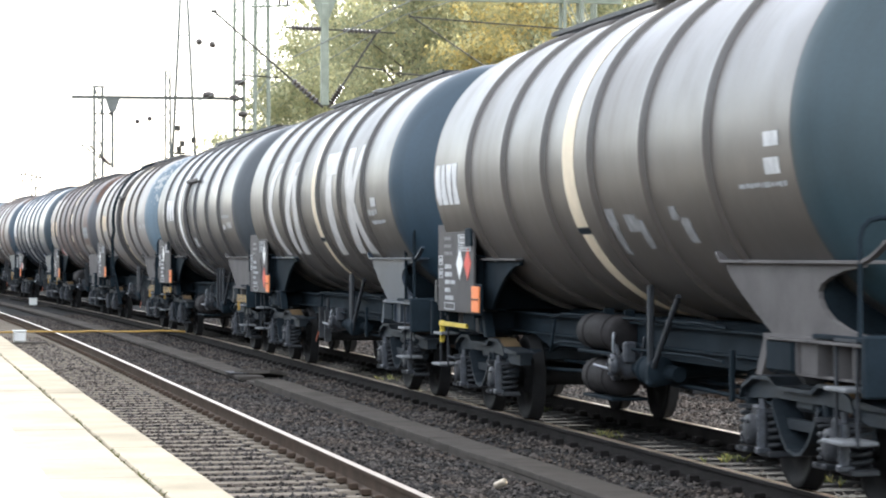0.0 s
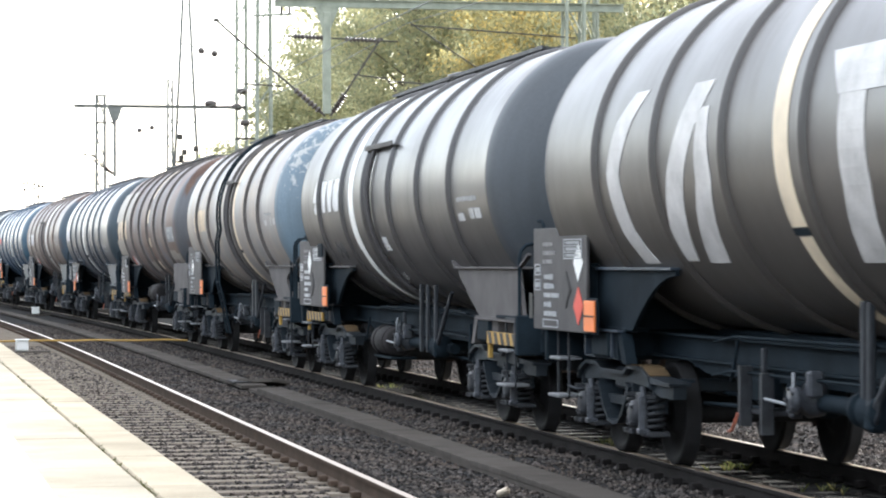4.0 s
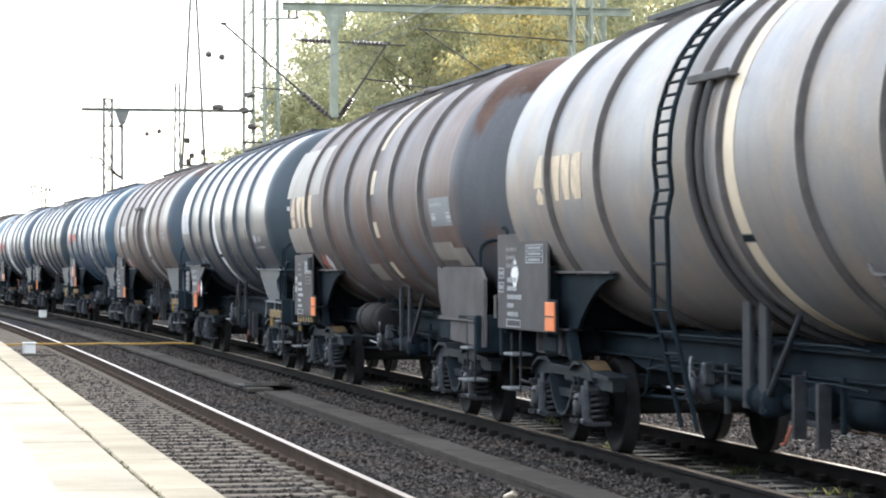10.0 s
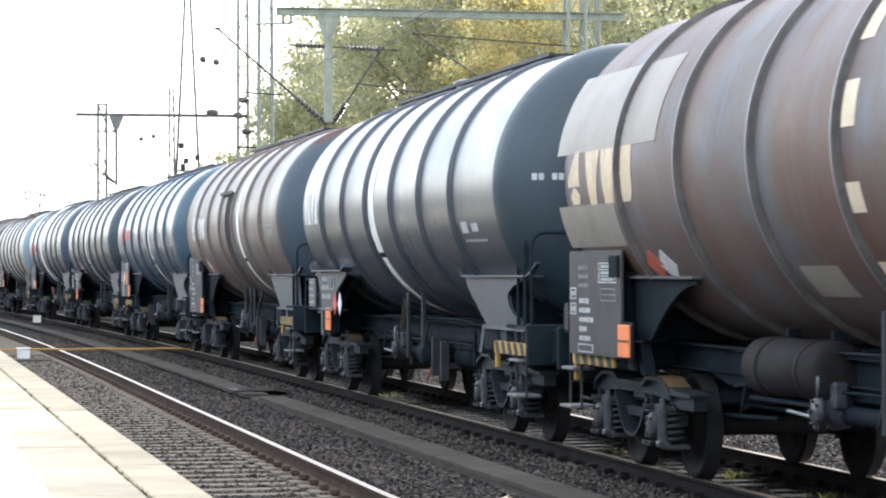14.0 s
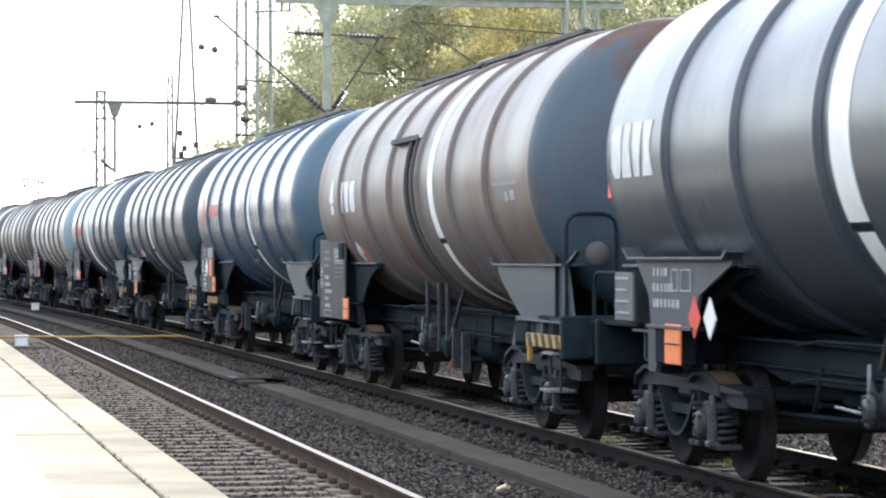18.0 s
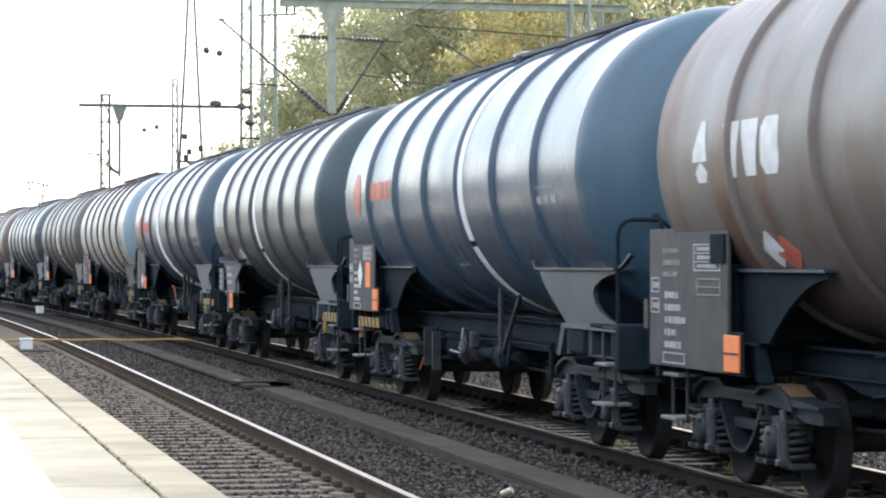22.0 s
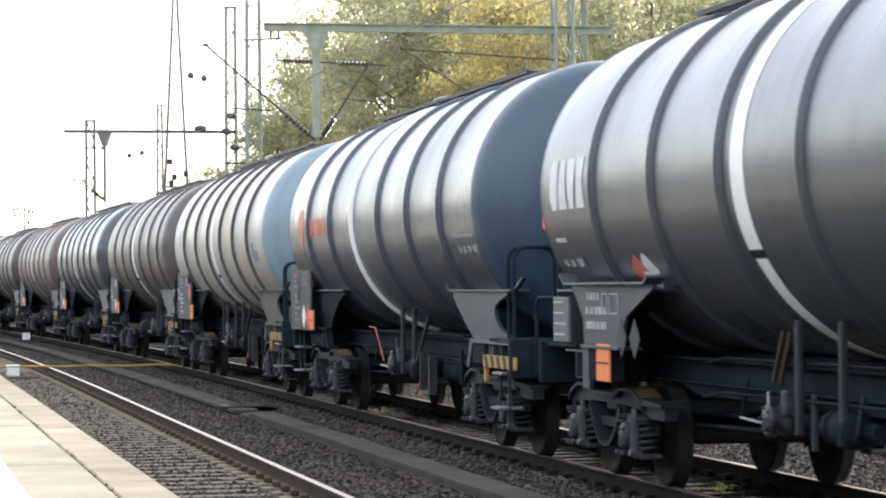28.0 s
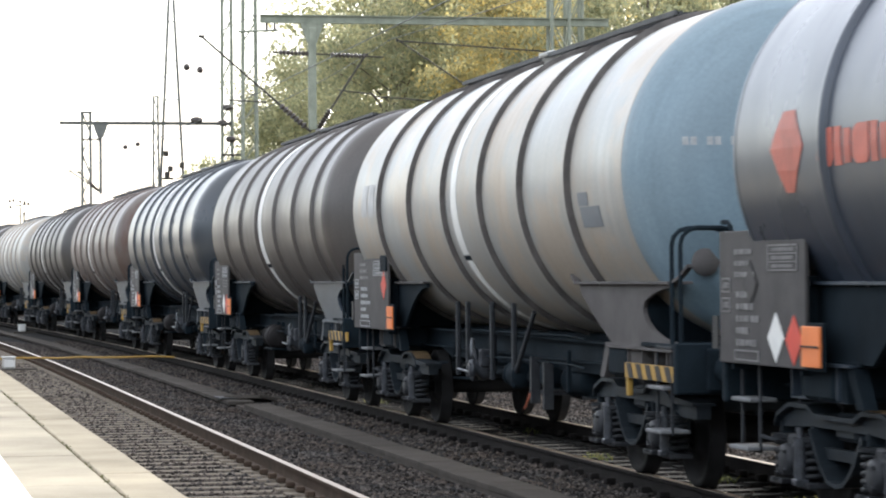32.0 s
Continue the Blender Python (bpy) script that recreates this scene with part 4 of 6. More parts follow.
# ---------------------------------------------------------------- ground and tracks
M_BALLAST = plain("ballast", (0.025, 0.0245, 0.024), 0.9, 0.0, 0.65, 22.0, relief=0.9, fine=30.0, spec=0.05)
M_SLEEPER = plain("concrete_sleeper", (0.20, 0.170, 0.135), 0.9, 0.0, 0.3, 5.0, 0.3, relief=0.4, spec=0.08, laid=True)
# rail and sleeper colours darker than those of the near track
M_DARKRAIL = plain("dark_rail", (0.020, 0.018, 0.017), 0.8, 0.0, 0.35, 3.0, spec=0.05)
M_DARKSLEEPER = plain("dark_sleeper", (0.036, 0.035, 0.033), 0.9, 0.0, 0.35, 5.0, 0.3, relief=0.4, spec=0.05, laid=True)
M_RAIL = plain("rail_rust", (0.070, 0.050, 0.037), 0.8, 0.0, 0.35, 3.0, spec=0.08)
M_RAILTOP = plain("rail_head", (0.33, 0.265, 0.205), 0.40, 1.0, 0.12, 4.0, relief=0.05)
M_SLAB = plain("platform_slab", (0.395, 0.350, 0.268), 0.9, 0.0, 0.34, 1.3, 0.16, relief=0.25, spec=0.08, laid=True)
M_EDGE = plain("platform_edge_concrete", (0.375, 0.325, 0.240), 0.9, 0.0, 0.32, 1.6, 0.2, relief=0.3, spec=0.08, laid=True)
M_LINE = plain("white_line_paint", (0.82, 0.80, 0.74), 0.7, 0.0, 0.12, 2.0)
M_JOINT = plain("joint_sand", (0.12, 0.11, 0.075), 0.95, 0.0, 0.4, 8.0)
M_TROUGH = plain("trough_concrete", (0.074, 0.066, 0.058), 0.9, 0.0, 0.35, 3.0, 0.3, relief=0.5, spec=0.05, laid=True)
M_EARTH = plain("lineside_earth", (0.12, 0.105, 0.07), 0.95, 0.0, 0.5, 0.8, relief=0.7)
M_MAST = plain("mast_green_paint", (0.235, 0.255, 0.205), 0.65, 0.0, 0.3, 4.0, spec=0.2)
M_ZINC = plain("galvanised_mast", (0.15, 0.155, 0.145), 0.6, 0.0, 0.25, 4.0, spec=0.2)
M_WIRE = plain("copper_wire", (0.09, 0.10, 0.09), 0.5, 0.4, 0.2, 4.0)
M_ARM = plain("weathered_arm_tube", (0.060, 0.056, 0.048), 0.6, 0.0, 0.35, 6.0, spec=0.2)
M_INSUL = plain("insulator_glaze", (0.05, 0.04, 0.035), 0.3, 0.0, 0.3, 8.0)


def swept(profile, cx, a0, a1, step=3.0, closed=True):
    """A profile of (x, z) pairs carried along the line of a track."""
    s = Shape()
    n = int((a1 - a0) / step)
    k = len(profile)
    vs = []
    for i in range(n + 1):
        a = a0 + (a1 - a0) * i / n
        vs += [(cx + bend(a) + x, a, z) for x, z in profile]
    fs = []
    for i in range(n):
        for j in range(k if closed else k - 1):
            j2 = (j + 1) % k
            fs.append((i * k + j, i * k + j2, (i + 1) * k + j2, (i + 1) * k + j))
    if closed:
        fs += [tuple(range(k)), tuple(range(n * k, n * k + k))]
    return s.add(vs, fs)


# cross-section of the ballast: heaped over the sleeper ends, lower between the rails
BED = [(EDGE_X - 0.3, -0.30), (2.0, -0.215), (2.4, -0.212), (4.02, -0.212), (4.10, -0.172), (4.7, -0.172), (5.1, -0.23), (5.5, -0.25), (6.12, -0.22), (6.35, -0.172), (6.84, -0.168),
       (6.96, -0.215), (8.40, -0.215), (8.52, -0.172), (9.1, -0.172), (9.5, -0.225), (10.3, -0.225), (10.7, -0.19), (13.3, -0.19), (14.2, -0.225), (16.0, -0.5)]


def ground():
    s = Shape()
    xs = [-2500, -300, -60, -12] + [x for x, z in BED] + [20, 40, 120, 500, 2500]
    zs = [-0.6, -0.6, -0.6, -0.6] + [z for x, z in BED] + [-0.6, -0.4, 0.0, 0, 0]
    ys = [-2500, -300] + list(range(-100, 400, 10)) + [600, 2500]
    vs = [(x + (bend(min(y, 400)) if abs(x) < 130 else 0), y, z) for y in ys for x, z in zip(xs, zs)]
    k = len(xs)
    fs = [(i * k + j, i * k + j + 1, (i + 1) * k + j + 1, (i + 1) * k + j) for i in range(len(ys) - 1) for j in range(k - 1)]
    s.add(vs, fs)
    ob = new("ground", s.mesh("ground"))
    ob.data.materials.append(M_EARTH)
    ob.data.materials.append(M_BALLAST)
    for p in ob.data.polygons:
        if 1.0 < p.center.x - bend(min(max(p.center.y, -100), 400)) < 15.9 and -110 < p.center.y < 420:
            p.material_index = 1
    tagged(ob, "dark stone ballast and bare earth beside the tracks", "ground", kind="structure")


RAIL_SIDE = [(-0.075, -RAIL_H), (-0.075, -RAIL_H + 0.012), (-0.01, -RAIL_H + 0.032), (-0.008, -0.045), (-0.036, -0.035), (-0.036, -0.006), (0.036, -0.006), (0.036, -0.035), (0.008, -0.045), (0.01, -RAIL_H + 0.032), (0.075, -RAIL_H + 0.012), (0.075, -RAIL_H)]
RAIL_TOP = [(-0.035, -0.008), (-0.034, -0.003), (-0.028, 0.0), (0.028, 0.0), (0.034, -0.003), (0.035, -0.008)]


def sleeper_mesh():
    s = Shape()
    prof = [(-0.15, -0.10), (-0.12, 0.0), (0.12, 0.0), (0.15, -0.10)]
    for x0, x1 in ((-1.3, -0.5), (-0.5, 0.5), (0.5, 1.3)):
        drop = -0.02 if x0 == -0.5 else 0.0
        s.prism([(y, z + drop) for y, z in prof], x0, x1)
    return s.mesh("sleeper")


def clip_shape(s, x, a, cx, h):
    m = on_track(cx, a)
    for d in (-1, 1):
        p = m @ Vector((x + d * 0.105, 0, -RAIL_H + 0.03 * h * h))
        s.box(p, (0.08 * h, 0.10 * h, 0.055 * h), 0.009)


def track(name, label, cx, top, y_near=(14, 66), y_all=(-160, 330), wood=None, steel=None, lump=1.0):
    wood, steel = wood or M_SLEEPER, steel or M_RAIL
    t = new("track")
    tagged(t, label, "railway track", kind="structure")
    for x in (-0.75, 0.75):
        rail = part("rail", swept(RAIL_SIDE, cx + x, *y_all), steel, t)
        part("rail_head", swept(RAIL_TOP, cx + x, *y_all), top, rail)
    rest, clips = Shape(), Shape()
    n = int((y_all[1] - y_all[0]) / 0.6)
    for i in range(n):
        a = y_all[0] + 0.6 * (i + 0.5)
        m = on_track(cx, a, -RAIL_H - 0.005)
        if y_near[0] <= a <= y_near[1]:
            ob = part("sleeper", once(("sleeper", wood.name), sleeper_mesh), wood, t)
            ob.matrix_basis = m
        else:
            for x in (-0.9, 0.0, 0.9):
                rest.box(m @ Vector((x, 0, -0.05)), (0.8 if x else 1.0, 0.26, 0.10))
        if 10 < a < 120:
            for x in (-0.75, 0.75):
                clip_shape(clips, x, a, cx, lump)
    tagged(part("sleepers", rest, wood, t), "concrete sleepers", kind="stuff")
    tagged(part("rail_clips", clips, steel, t), "rusty rail fastenings", kind="stuff")


def ballast_stones():
    rng = np.random.RandomState(5)
    base = np.array([(1, 0, 0), (-1, 0, 0), (0, 1, 0), (0, -1, 0), (0, 0, 1), (0, 0, -1)], float)
    tri = np.array([(0, 2, 4), (2, 1, 4), (1, 3, 4), (3, 0, 4), (2, 0, 5), (1, 2, 5), (3, 1, 5), (0, 3, 5)])
    n = 80000
    y = 15 + 75 * rng.rand(n) ** 1.7
    x = 1.9 + 13.0 * rng.rand(n)
    near = rng.rand(n) < 0.62
    x[near] = 2.3 + 5.2 * rng.rand(near.sum())
    far = rng.rand(40000)
    x = np.concatenate([x, 8.55 + 5.2 * rng.rand(40000)])
    y = np.concatenate([y, 20 + 60 * far ** 1.4])
    keep = ~((x > 5.63) & (x < 6.09))
    phase = abs(((y + 160) / 0.6) % 1.0 - 0.5) * 0.6
    keep &= ~(((abs(x - NEAR_X) < 0.85) | (abs(x - TRAIN_X) < 0.72)) & (phase < 0.13) & (rng.rand(len(x)) < 0.84))
    x, y = x[keep], y[keep]
    n = len(x)
    z = np.interp(x, [b[0] for b in BED], [b[1] for b in BED]) + 0.004 + 0.014 * rng.rand(n)
    size = 0.014 + 0.016 * rng.rand(n) + np.where(x > 8.5, 0.010, 0.0)
    bx = -BEND / 2 * np.maximum(0, y - BEND_FROM) ** 2
    jit = base[None] * (0.65 + 0.7 * rng.rand(n, 6, 1)) * np.array([1.1, 1.1, 0.8])
    ang = rng.rand(n) * 6.28
    c, s_ = np.cos(ang)[:, None], np.sin(ang)[:, None]
    tilt = rng.randn(n)[:, None] * 0.5
    px, py, pz = jit[..., 0] * c - jit[..., 1] * s_, jit[..., 0] * s_ + jit[..., 1] * c, jit[..., 2]
    py, pz = py * np.cos(tilt) - pz * np.sin(tilt), py * np.sin(tilt) + pz * np.cos(tilt)
    v = np.stack([px, py, pz], -1) * size[:, None, None] + np.stack([x + bx, y, z], -1)[:, None]
    f = (tri[None] + 6 * np.arange(n)[:, None, None]).reshape(-1, 3)
    me = bpy.data.meshes.new("ballast_stones")
    me.from_pydata(v.reshape(-1, 3).tolist(), [], f.tolist())
    m, nt, b = mat_nodes("ballast_stone")
    g = nt.nodes.new("ShaderNodeNewGeometry")
    col = ramp(nt, g.outputs["Random Per Island"], 0.0, 1.0, (0.021, 0.0210, 0.0205, 1), (0.138, 0.126, 0.115, 1))
    stain = ramp(nt, noise_tex(nt, mapped(nt), 0.9, 5.0), 0.35, 0.7, (1.0, 0.88, 0.81, 1), (0.88, 0.90, 0.94, 1))
    nt.links.new(blend(nt, 1.0, col, stain, "MULTIPLY"), b.inputs["Base Color"])
    b.inputs["Roughness"].default_value = 0.85
    b.inputs["Specular IOR Level"].default_value = 0.05
    me.materials.append(m)
    tagged(new("ballast_stones", me), "loose brown and grey ballast stones", "ballast", kind="stuff")


def cable_trough():
    t = new("cable_trough")
    tagged(t, "grey concrete cable trough with lids between the tracks", "cable trough", kind="structure")
    part("trough_wall", swept([(-0.19, -0.5), (-0.19, -0.20), (0.19, -0.20), (0.19, -0.5)], 5.86, -60, 200), M_TROUGH, t)
    lid = Shape().box((0, 0, 0), (0.41, 0.993, 0.06), 0.008).mesh("trough_lid")
    rest = Shape()
    rng = random.Random(3)
    for i in range(200):
        a = 10.0 + i
        m = on_track(5.87 if a < 44 else 5.76, a, -0.174 + rng.uniform(-0.004, 0.004)) @ pose(0, 0, 0, rng.uniform(-0.3, 0.3), rng.uniform(-0.8, 0.8), rng.uniform(-0.4, 0.4))
        if a < 80:
            if i == 33:
                m = on_track(6.02, a + 1.2, -0.135) @ pose(0, 0, 0, -3, 9, 28)
            ob = part("trough_lid", lid, M_TROUGH, t)
            ob.matrix_basis = m
        else:
            rest.box(m.translation, (0.41, 0.993, 0.06))
    tagged(part("trough_lids", rest, M_TROUGH, t), "concrete trough lids", kind="stuff")
    # flat black sheet stands in for the shade inside the opened trough
    part("trough_gap", Shape().box((5.66, 44.6, -0.13), (0.30, 0.85, 0.02), 0.0), M_BLACK, t)


def platform():
    p = new("platform")
    tagged(p, "light concrete station platform with weedy joints", "platform", kind="structure")
    part("platform_bed", swept([(-9.0, -0.6), (-9.0, PLAT_Z - 0.06), (EDGE_X - 0.10, PLAT_Z - 0.06), (EDGE_X - 0.10, -0.6)], 0, -60, 220), M_JOINT, p)
    rng = random.Random(11)
    edge = Shape().box((0, 0, 0), (0.285, 1.994, 0.12), 0.008).mesh("edge_slab")
    slab = Shape().box((0, 0, 0), (0.795, 1.195, 0.07), 0.004).mesh("paving_slab")
    rest = Shape()
    for i in range(105):
        a = -50 + i * 2.0
        m = on_track(EDGE_X - 0.1425, a, PLAT_Z - 0.06 + rng.uniform(-0.003, 0.003))
        if 9 < a < 85:
            part("edge_slab", edge, M_EDGE, p).matrix_basis = m
        else:
            rest.box(m.translation, (0.285, 1.992, 0.12))
    for i in range(180):
        a = -50 + i * 1.2
        for j in range(9):
            m = on_track(EDGE_X - 0.30 - 0.4 - 0.8 * j, a + (0.6 if j % 2 else 0), PLAT_Z - 0.035 + rng.uniform(-0.003, 0.002))
            if 9 < a < 62 and j < 3:
                part("paving_slab", slab, M_SLAB, p).matrix_basis = m
            else:
                rest.box(m.translation, (0.792, 1.192, 0.07))
    part("safety_line", swept([(-0.15, PLAT_Z - 0.01), (-0.15, PLAT_Z + 0.005), (0.15, PLAT_Z + 0.005), (0.15, PLAT_Z - 0.01)], LINE_X, -40, 150), M_LINE, p, "worn white safety line")
    tagged(part("paving_slabs", rest, M_SLAB, p), "light concrete paving slabs", kind="stuff")


def reflection_wall():
    """Long plain wall beyond the platform, unseen, added to darken reflections and side light."""
    m = plain("dull_wall_filler", (0.095, 0.108, 0.128), 0.9, 0.0, 0.4, 0.5, relief=0.3, fine=8.0, spec=0.1)
    ob = new("wall_west", Shape().box((-11.3, 70.0, 2.4), (0.5, 220.0, 6.0), 0.02).mesh("wall_west"))
    ob.data.materials.append(m)
    tagged(ob, "unseen plain wall added beyond the platform to darken reflections", "wall", kind="structure")


# ---------------------------------------------------------------- plants
def leaf_material(name, c0, c1, c2):
    m, nt, b = mat_nodes(name)
    g = nt.nodes.new("ShaderNodeNewGeometry")
    r = nt.nodes.new("ShaderNodeValToRGB")
    r.color_ramp.elements[0].color, r.color_ramp.elements[1].color = (*c0, 1), (*c2, 1)
    e = r.color_ramp.elements.new(0.55)
    e.color = (*c1, 1)
    nt.links.new(g.outputs["Random Per Island"], r.inputs["Fac"])
    nt.links.new(r.outputs["Color"], b.inputs["Base Color"])
    b.inputs["Roughness"].default_value = 0.6
    tr = nt.nodes.new("ShaderNodeBsdfTranslucent")
    nt.links.new(r.outputs["Color"], tr.inputs["Color"])
    mix = nt.nodes.new("ShaderNodeMixShader")
    mix.inputs[0].default_value = 0.74
    nt.links.new(b.outputs[0], mix.inputs[1])
    nt.links.new(tr.outputs[0], mix.inputs[2])
    nt.links.new(mix.outputs[0], nt.nodes["Material Output"].inputs["Surface"])
    return m


M_BARK = plain("bark", (0.10, 0.085, 0.07), 0.9, 0.0, 0.45, 4.0, relief=0.8)
M_LEAF_G = leaf_material("leaf_green", (0.209, 0.226, 0.139), (0.322, 0.331, 0.200), (0.452, 0.409, 0.226))
M_LEAF_Y = leaf_material("leaf_yellow", (0.278, 0.278, 0.157), (0.435, 0.392, 0.191), (0.644, 0.479, 0.165))
M_LEAF_D = leaf_material("leaf_dark", (0.165, 0.183, 0.113), (0.235, 0.252, 0.157), (0.322, 0.313, 0.174))
M_LEAF_W = leaf_material("leaf_willow", (0.270, 0.287, 0.165), (0.400, 0.400, 0.235), (0.539, 0.496, 0.278))
M_WEED = leaf_material("weed_leaf", (0.06, 0.075, 0.03), (0.10, 0.11, 0.04), (0.16, 0.14, 0.06))


def tree(x, y, height, width, leaf, label, seed, leaves=7000, size=0.24, low=0.15):
    rng = np.random.RandomState(seed)
    t = new("tree")
    t.location = (x, y, -0.5)
    tagged(t, label, "tree", "trees behind the tracks")
    s = Shape()
    lean = rng.uniform(-0.4, 0.4, 2)
    trunk = [(lean[0] * k * k, lean[1] * k * k, height * 0.78 * k) for k in (0, 0.25, 0.5, 0.75, 1.0)]
    rb = 0.018 * height
    s.tube(trunk, [rb * (1.25 - 1.1 * k) for k in (0, 0.25, 0.5, 0.75, 1.0)], 10)
    ends = []
    for i in range(26):
        f = 0.22 + 0.74 * (i + rng.rand()) / 26
        p0 = Vector((lean[0] * f * f, lean[1] * f * f, height * 0.78 * f))
        a = i * 2.4 + rng.uniform(-0.5, 0.5)
        reach = width / 2 * (0.55 + 0.45 * math.sin(math.pi * min(1, f * 1.05))) * rng.uniform(0.7, 1.1)
        rise = height * rng.uniform(0.06, 0.20)
        p1 = p0 + Vector((math.cos(a) * reach * 0.5, math.sin(a) * reach * 0.5, rise * 0.65))
        p2 = p0 + Vector((math.cos(a) * reach, math.sin(a) * reach, rise))
        s.tube([p0, p1, p2], [rb * 0.36 * (1.1 - f), rb * 0.22 * (1.1 - f), 0.012], 5)
        ends += [(p1, 0.8), (p2, 1.0), ((p1 + p2) / 2, 0.9)]
    ends.append((Vector((lean[0], lean[1], height * 0.88)), 1.0))
    part("trunk", s, M_BARK, t)
    # clumps of leaves round the limbs, thinned so that gaps stay open
    cl = []
    for p, w in ends:
        for _ in range(3):
            r = width * rng.uniform(0.06, 0.15) * w
            cl.append((np.array(p) + rng.normal(0, width * 0.07, 3) * np.array([1, 1, 0.9]), r))
    which = rng.randint(0, len(cl), leaves)
    cen = np.array([c for c, _ in cl])[which]
    rad = np.array([r for _, r in cl])[which][:, None]
    d = rng.normal(size=(leaves, 3))
    d /= np.linalg.norm(d, axis=1)[:, None]
    pos = cen + d * rad * rng.rand(leaves, 1) ** 0.45
    pos[:, 2] = np.clip(pos[:, 2], height * low * 0.6, height)
    u = rng.normal(size=(leaves, 3))
    u /= np.linalg.norm(u, axis=1)[:, None]
    w = np.cross(u, rng.normal(size=(leaves, 3)))
    w /= np.linalg.norm(w, axis=1)[:, None]
    sz = (size * (0.6 + 0.8 * rng.rand(leaves)))[:, None]
    quad = np.stack([pos - u * sz * 0.5, pos + w * sz * 0.28, pos + u * sz * 0.5, pos - w * sz * 0.28], 1)
    me = bpy.data.meshes.new("crown")
    me.from_pydata(quad.reshape(-1, 3).tolist(), [], np.arange(leaves * 4).reshape(-1, 4).tolist())
    part("crown", me, leaf, t)
    return t


def weeds():
    """Blades of grass in the platform joint and between the rails."""
    rng = np.random.RandomState(8)
    spots = []
    for _ in range(420):
        a = 10 + 45 * rng.rand() ** 1.6
        if noise.noise((0.0, a * 0.5, 3.0)) > 0.0:
            spots.append((EDGE_X - 0.292 + rng.uniform(-0.012, 0.012) + bend(a), a, PLAT_Z - 0.012, 0.018, 4))
    for x, y in ((8.0, 22.6), (7.2, 23.5), (8.05, 25.4), (7.75, 29.0), (7.1, 31.5), (8.15, 34.0), (7.5, 39.0), (7.9, 43.0)):
        for _ in range(9):
            spots.append((x + rng.normal(0, 0.10), y + rng.normal(0, 0.18), -0.21, 0.07, 5))
    v, f = [], []
    for x, y, z, h, n in spots:
        for _ in range(n):
            a = rng.rand() * 6.28
            d = np.array([math.cos(a), math.sin(a), 0])
            hh, w = h * rng.uniform(0.5, 1.4), 0.12 * h
            side = np.array([-d[1], d[0], 0]) * w
            p = np.array([x, y, z])
            k = len(v)
            v += [tuple(p - side), tuple(p + side), tuple(p + d * hh * 0.35 + np.array([0, 0, hh * 0.7]) + side * 0.6), tuple(p + d * hh * 0.8 + np.array([0, 0, hh]))]
            f += [(k, k + 1, k + 2), (k, k + 2, k + 3)]
    me = bpy.data.meshes.new("weeds")
    me.from_pydata(v, [], f)
    me.materials.append(M_WEED)
    tagged(new("weeds", me), "small tufts of green grass in joints and ballast", "weeds", kind="stuff")


# ---------------------------------------------------------------- overhead line
def lattice_mast(x, y, z_top, w0=0.55, w1=0.38, label="green lattice steel catenary mast", z0=-0.6, steel=None):
    steel = steel or M_MAST
    t = new("catenary_mast")
    t.location = (x, y, 0)
    tagged(t, label, "catenary mast", "catenary masts")
    part("foundation", Shape().box((0, 0, z0 + 0.15), (0.9, 0.9, 0.9), 0.03), M_TROUGH, t)
    for sx in (-1, 1):
        for sy in (-1, 1):
            part("leg", Shape().tube([(sx * w0 / 2, sy * w0 / 2, z0), (sx * w1 / 2, sy * w1 / 2, z_top)], 0.045, 5), steel, t)
    n = int((z_top - z0) / 0.75)
    s = Shape()
    for i in range(n):
        za, zb = z0 + (z_top - z0) * i / n, z0 + (z_top - z0) * (i + 1) / n
        wa, wb = w0 + (w1 - w0) * i / n, w0 + (w1 - w0) * (i + 1) / n
        f = 1 if i % 2 else -1
        for sy in (-1, 1):
            s.tube([(-f * wa / 2, sy * wa / 2, za), (f * wb / 2, sy * wb / 2, zb)], 0.017, 4)
            s.tube([(sy * wa / 2, -f * wa / 2, za), (sy * wb / 2, f * wb / 2, zb)], 0.022, 4)
    part("lacing", s, steel, t)
    s = Shape()
    s.box((0, 0, z_top), (w1 + 0.12, w1 + 0.12, 0.06), 0.01)
    part("cap", s, steel, t)
    return t


def insulator(s, p0, p1, r=0.075, n=7):
    """Sheds of a rod insulator between two points."""
    p0, p1 = Vector(p0), Vector(p1)
    pts, rr = [], []
    for i in range(2 * n + 1):
        pts.append(p0.lerp(p1, i / (2 * n)))
        rr.append(r if i % 2 else r * 0.45)
    s.tube(pts, rr, 10, True, False)


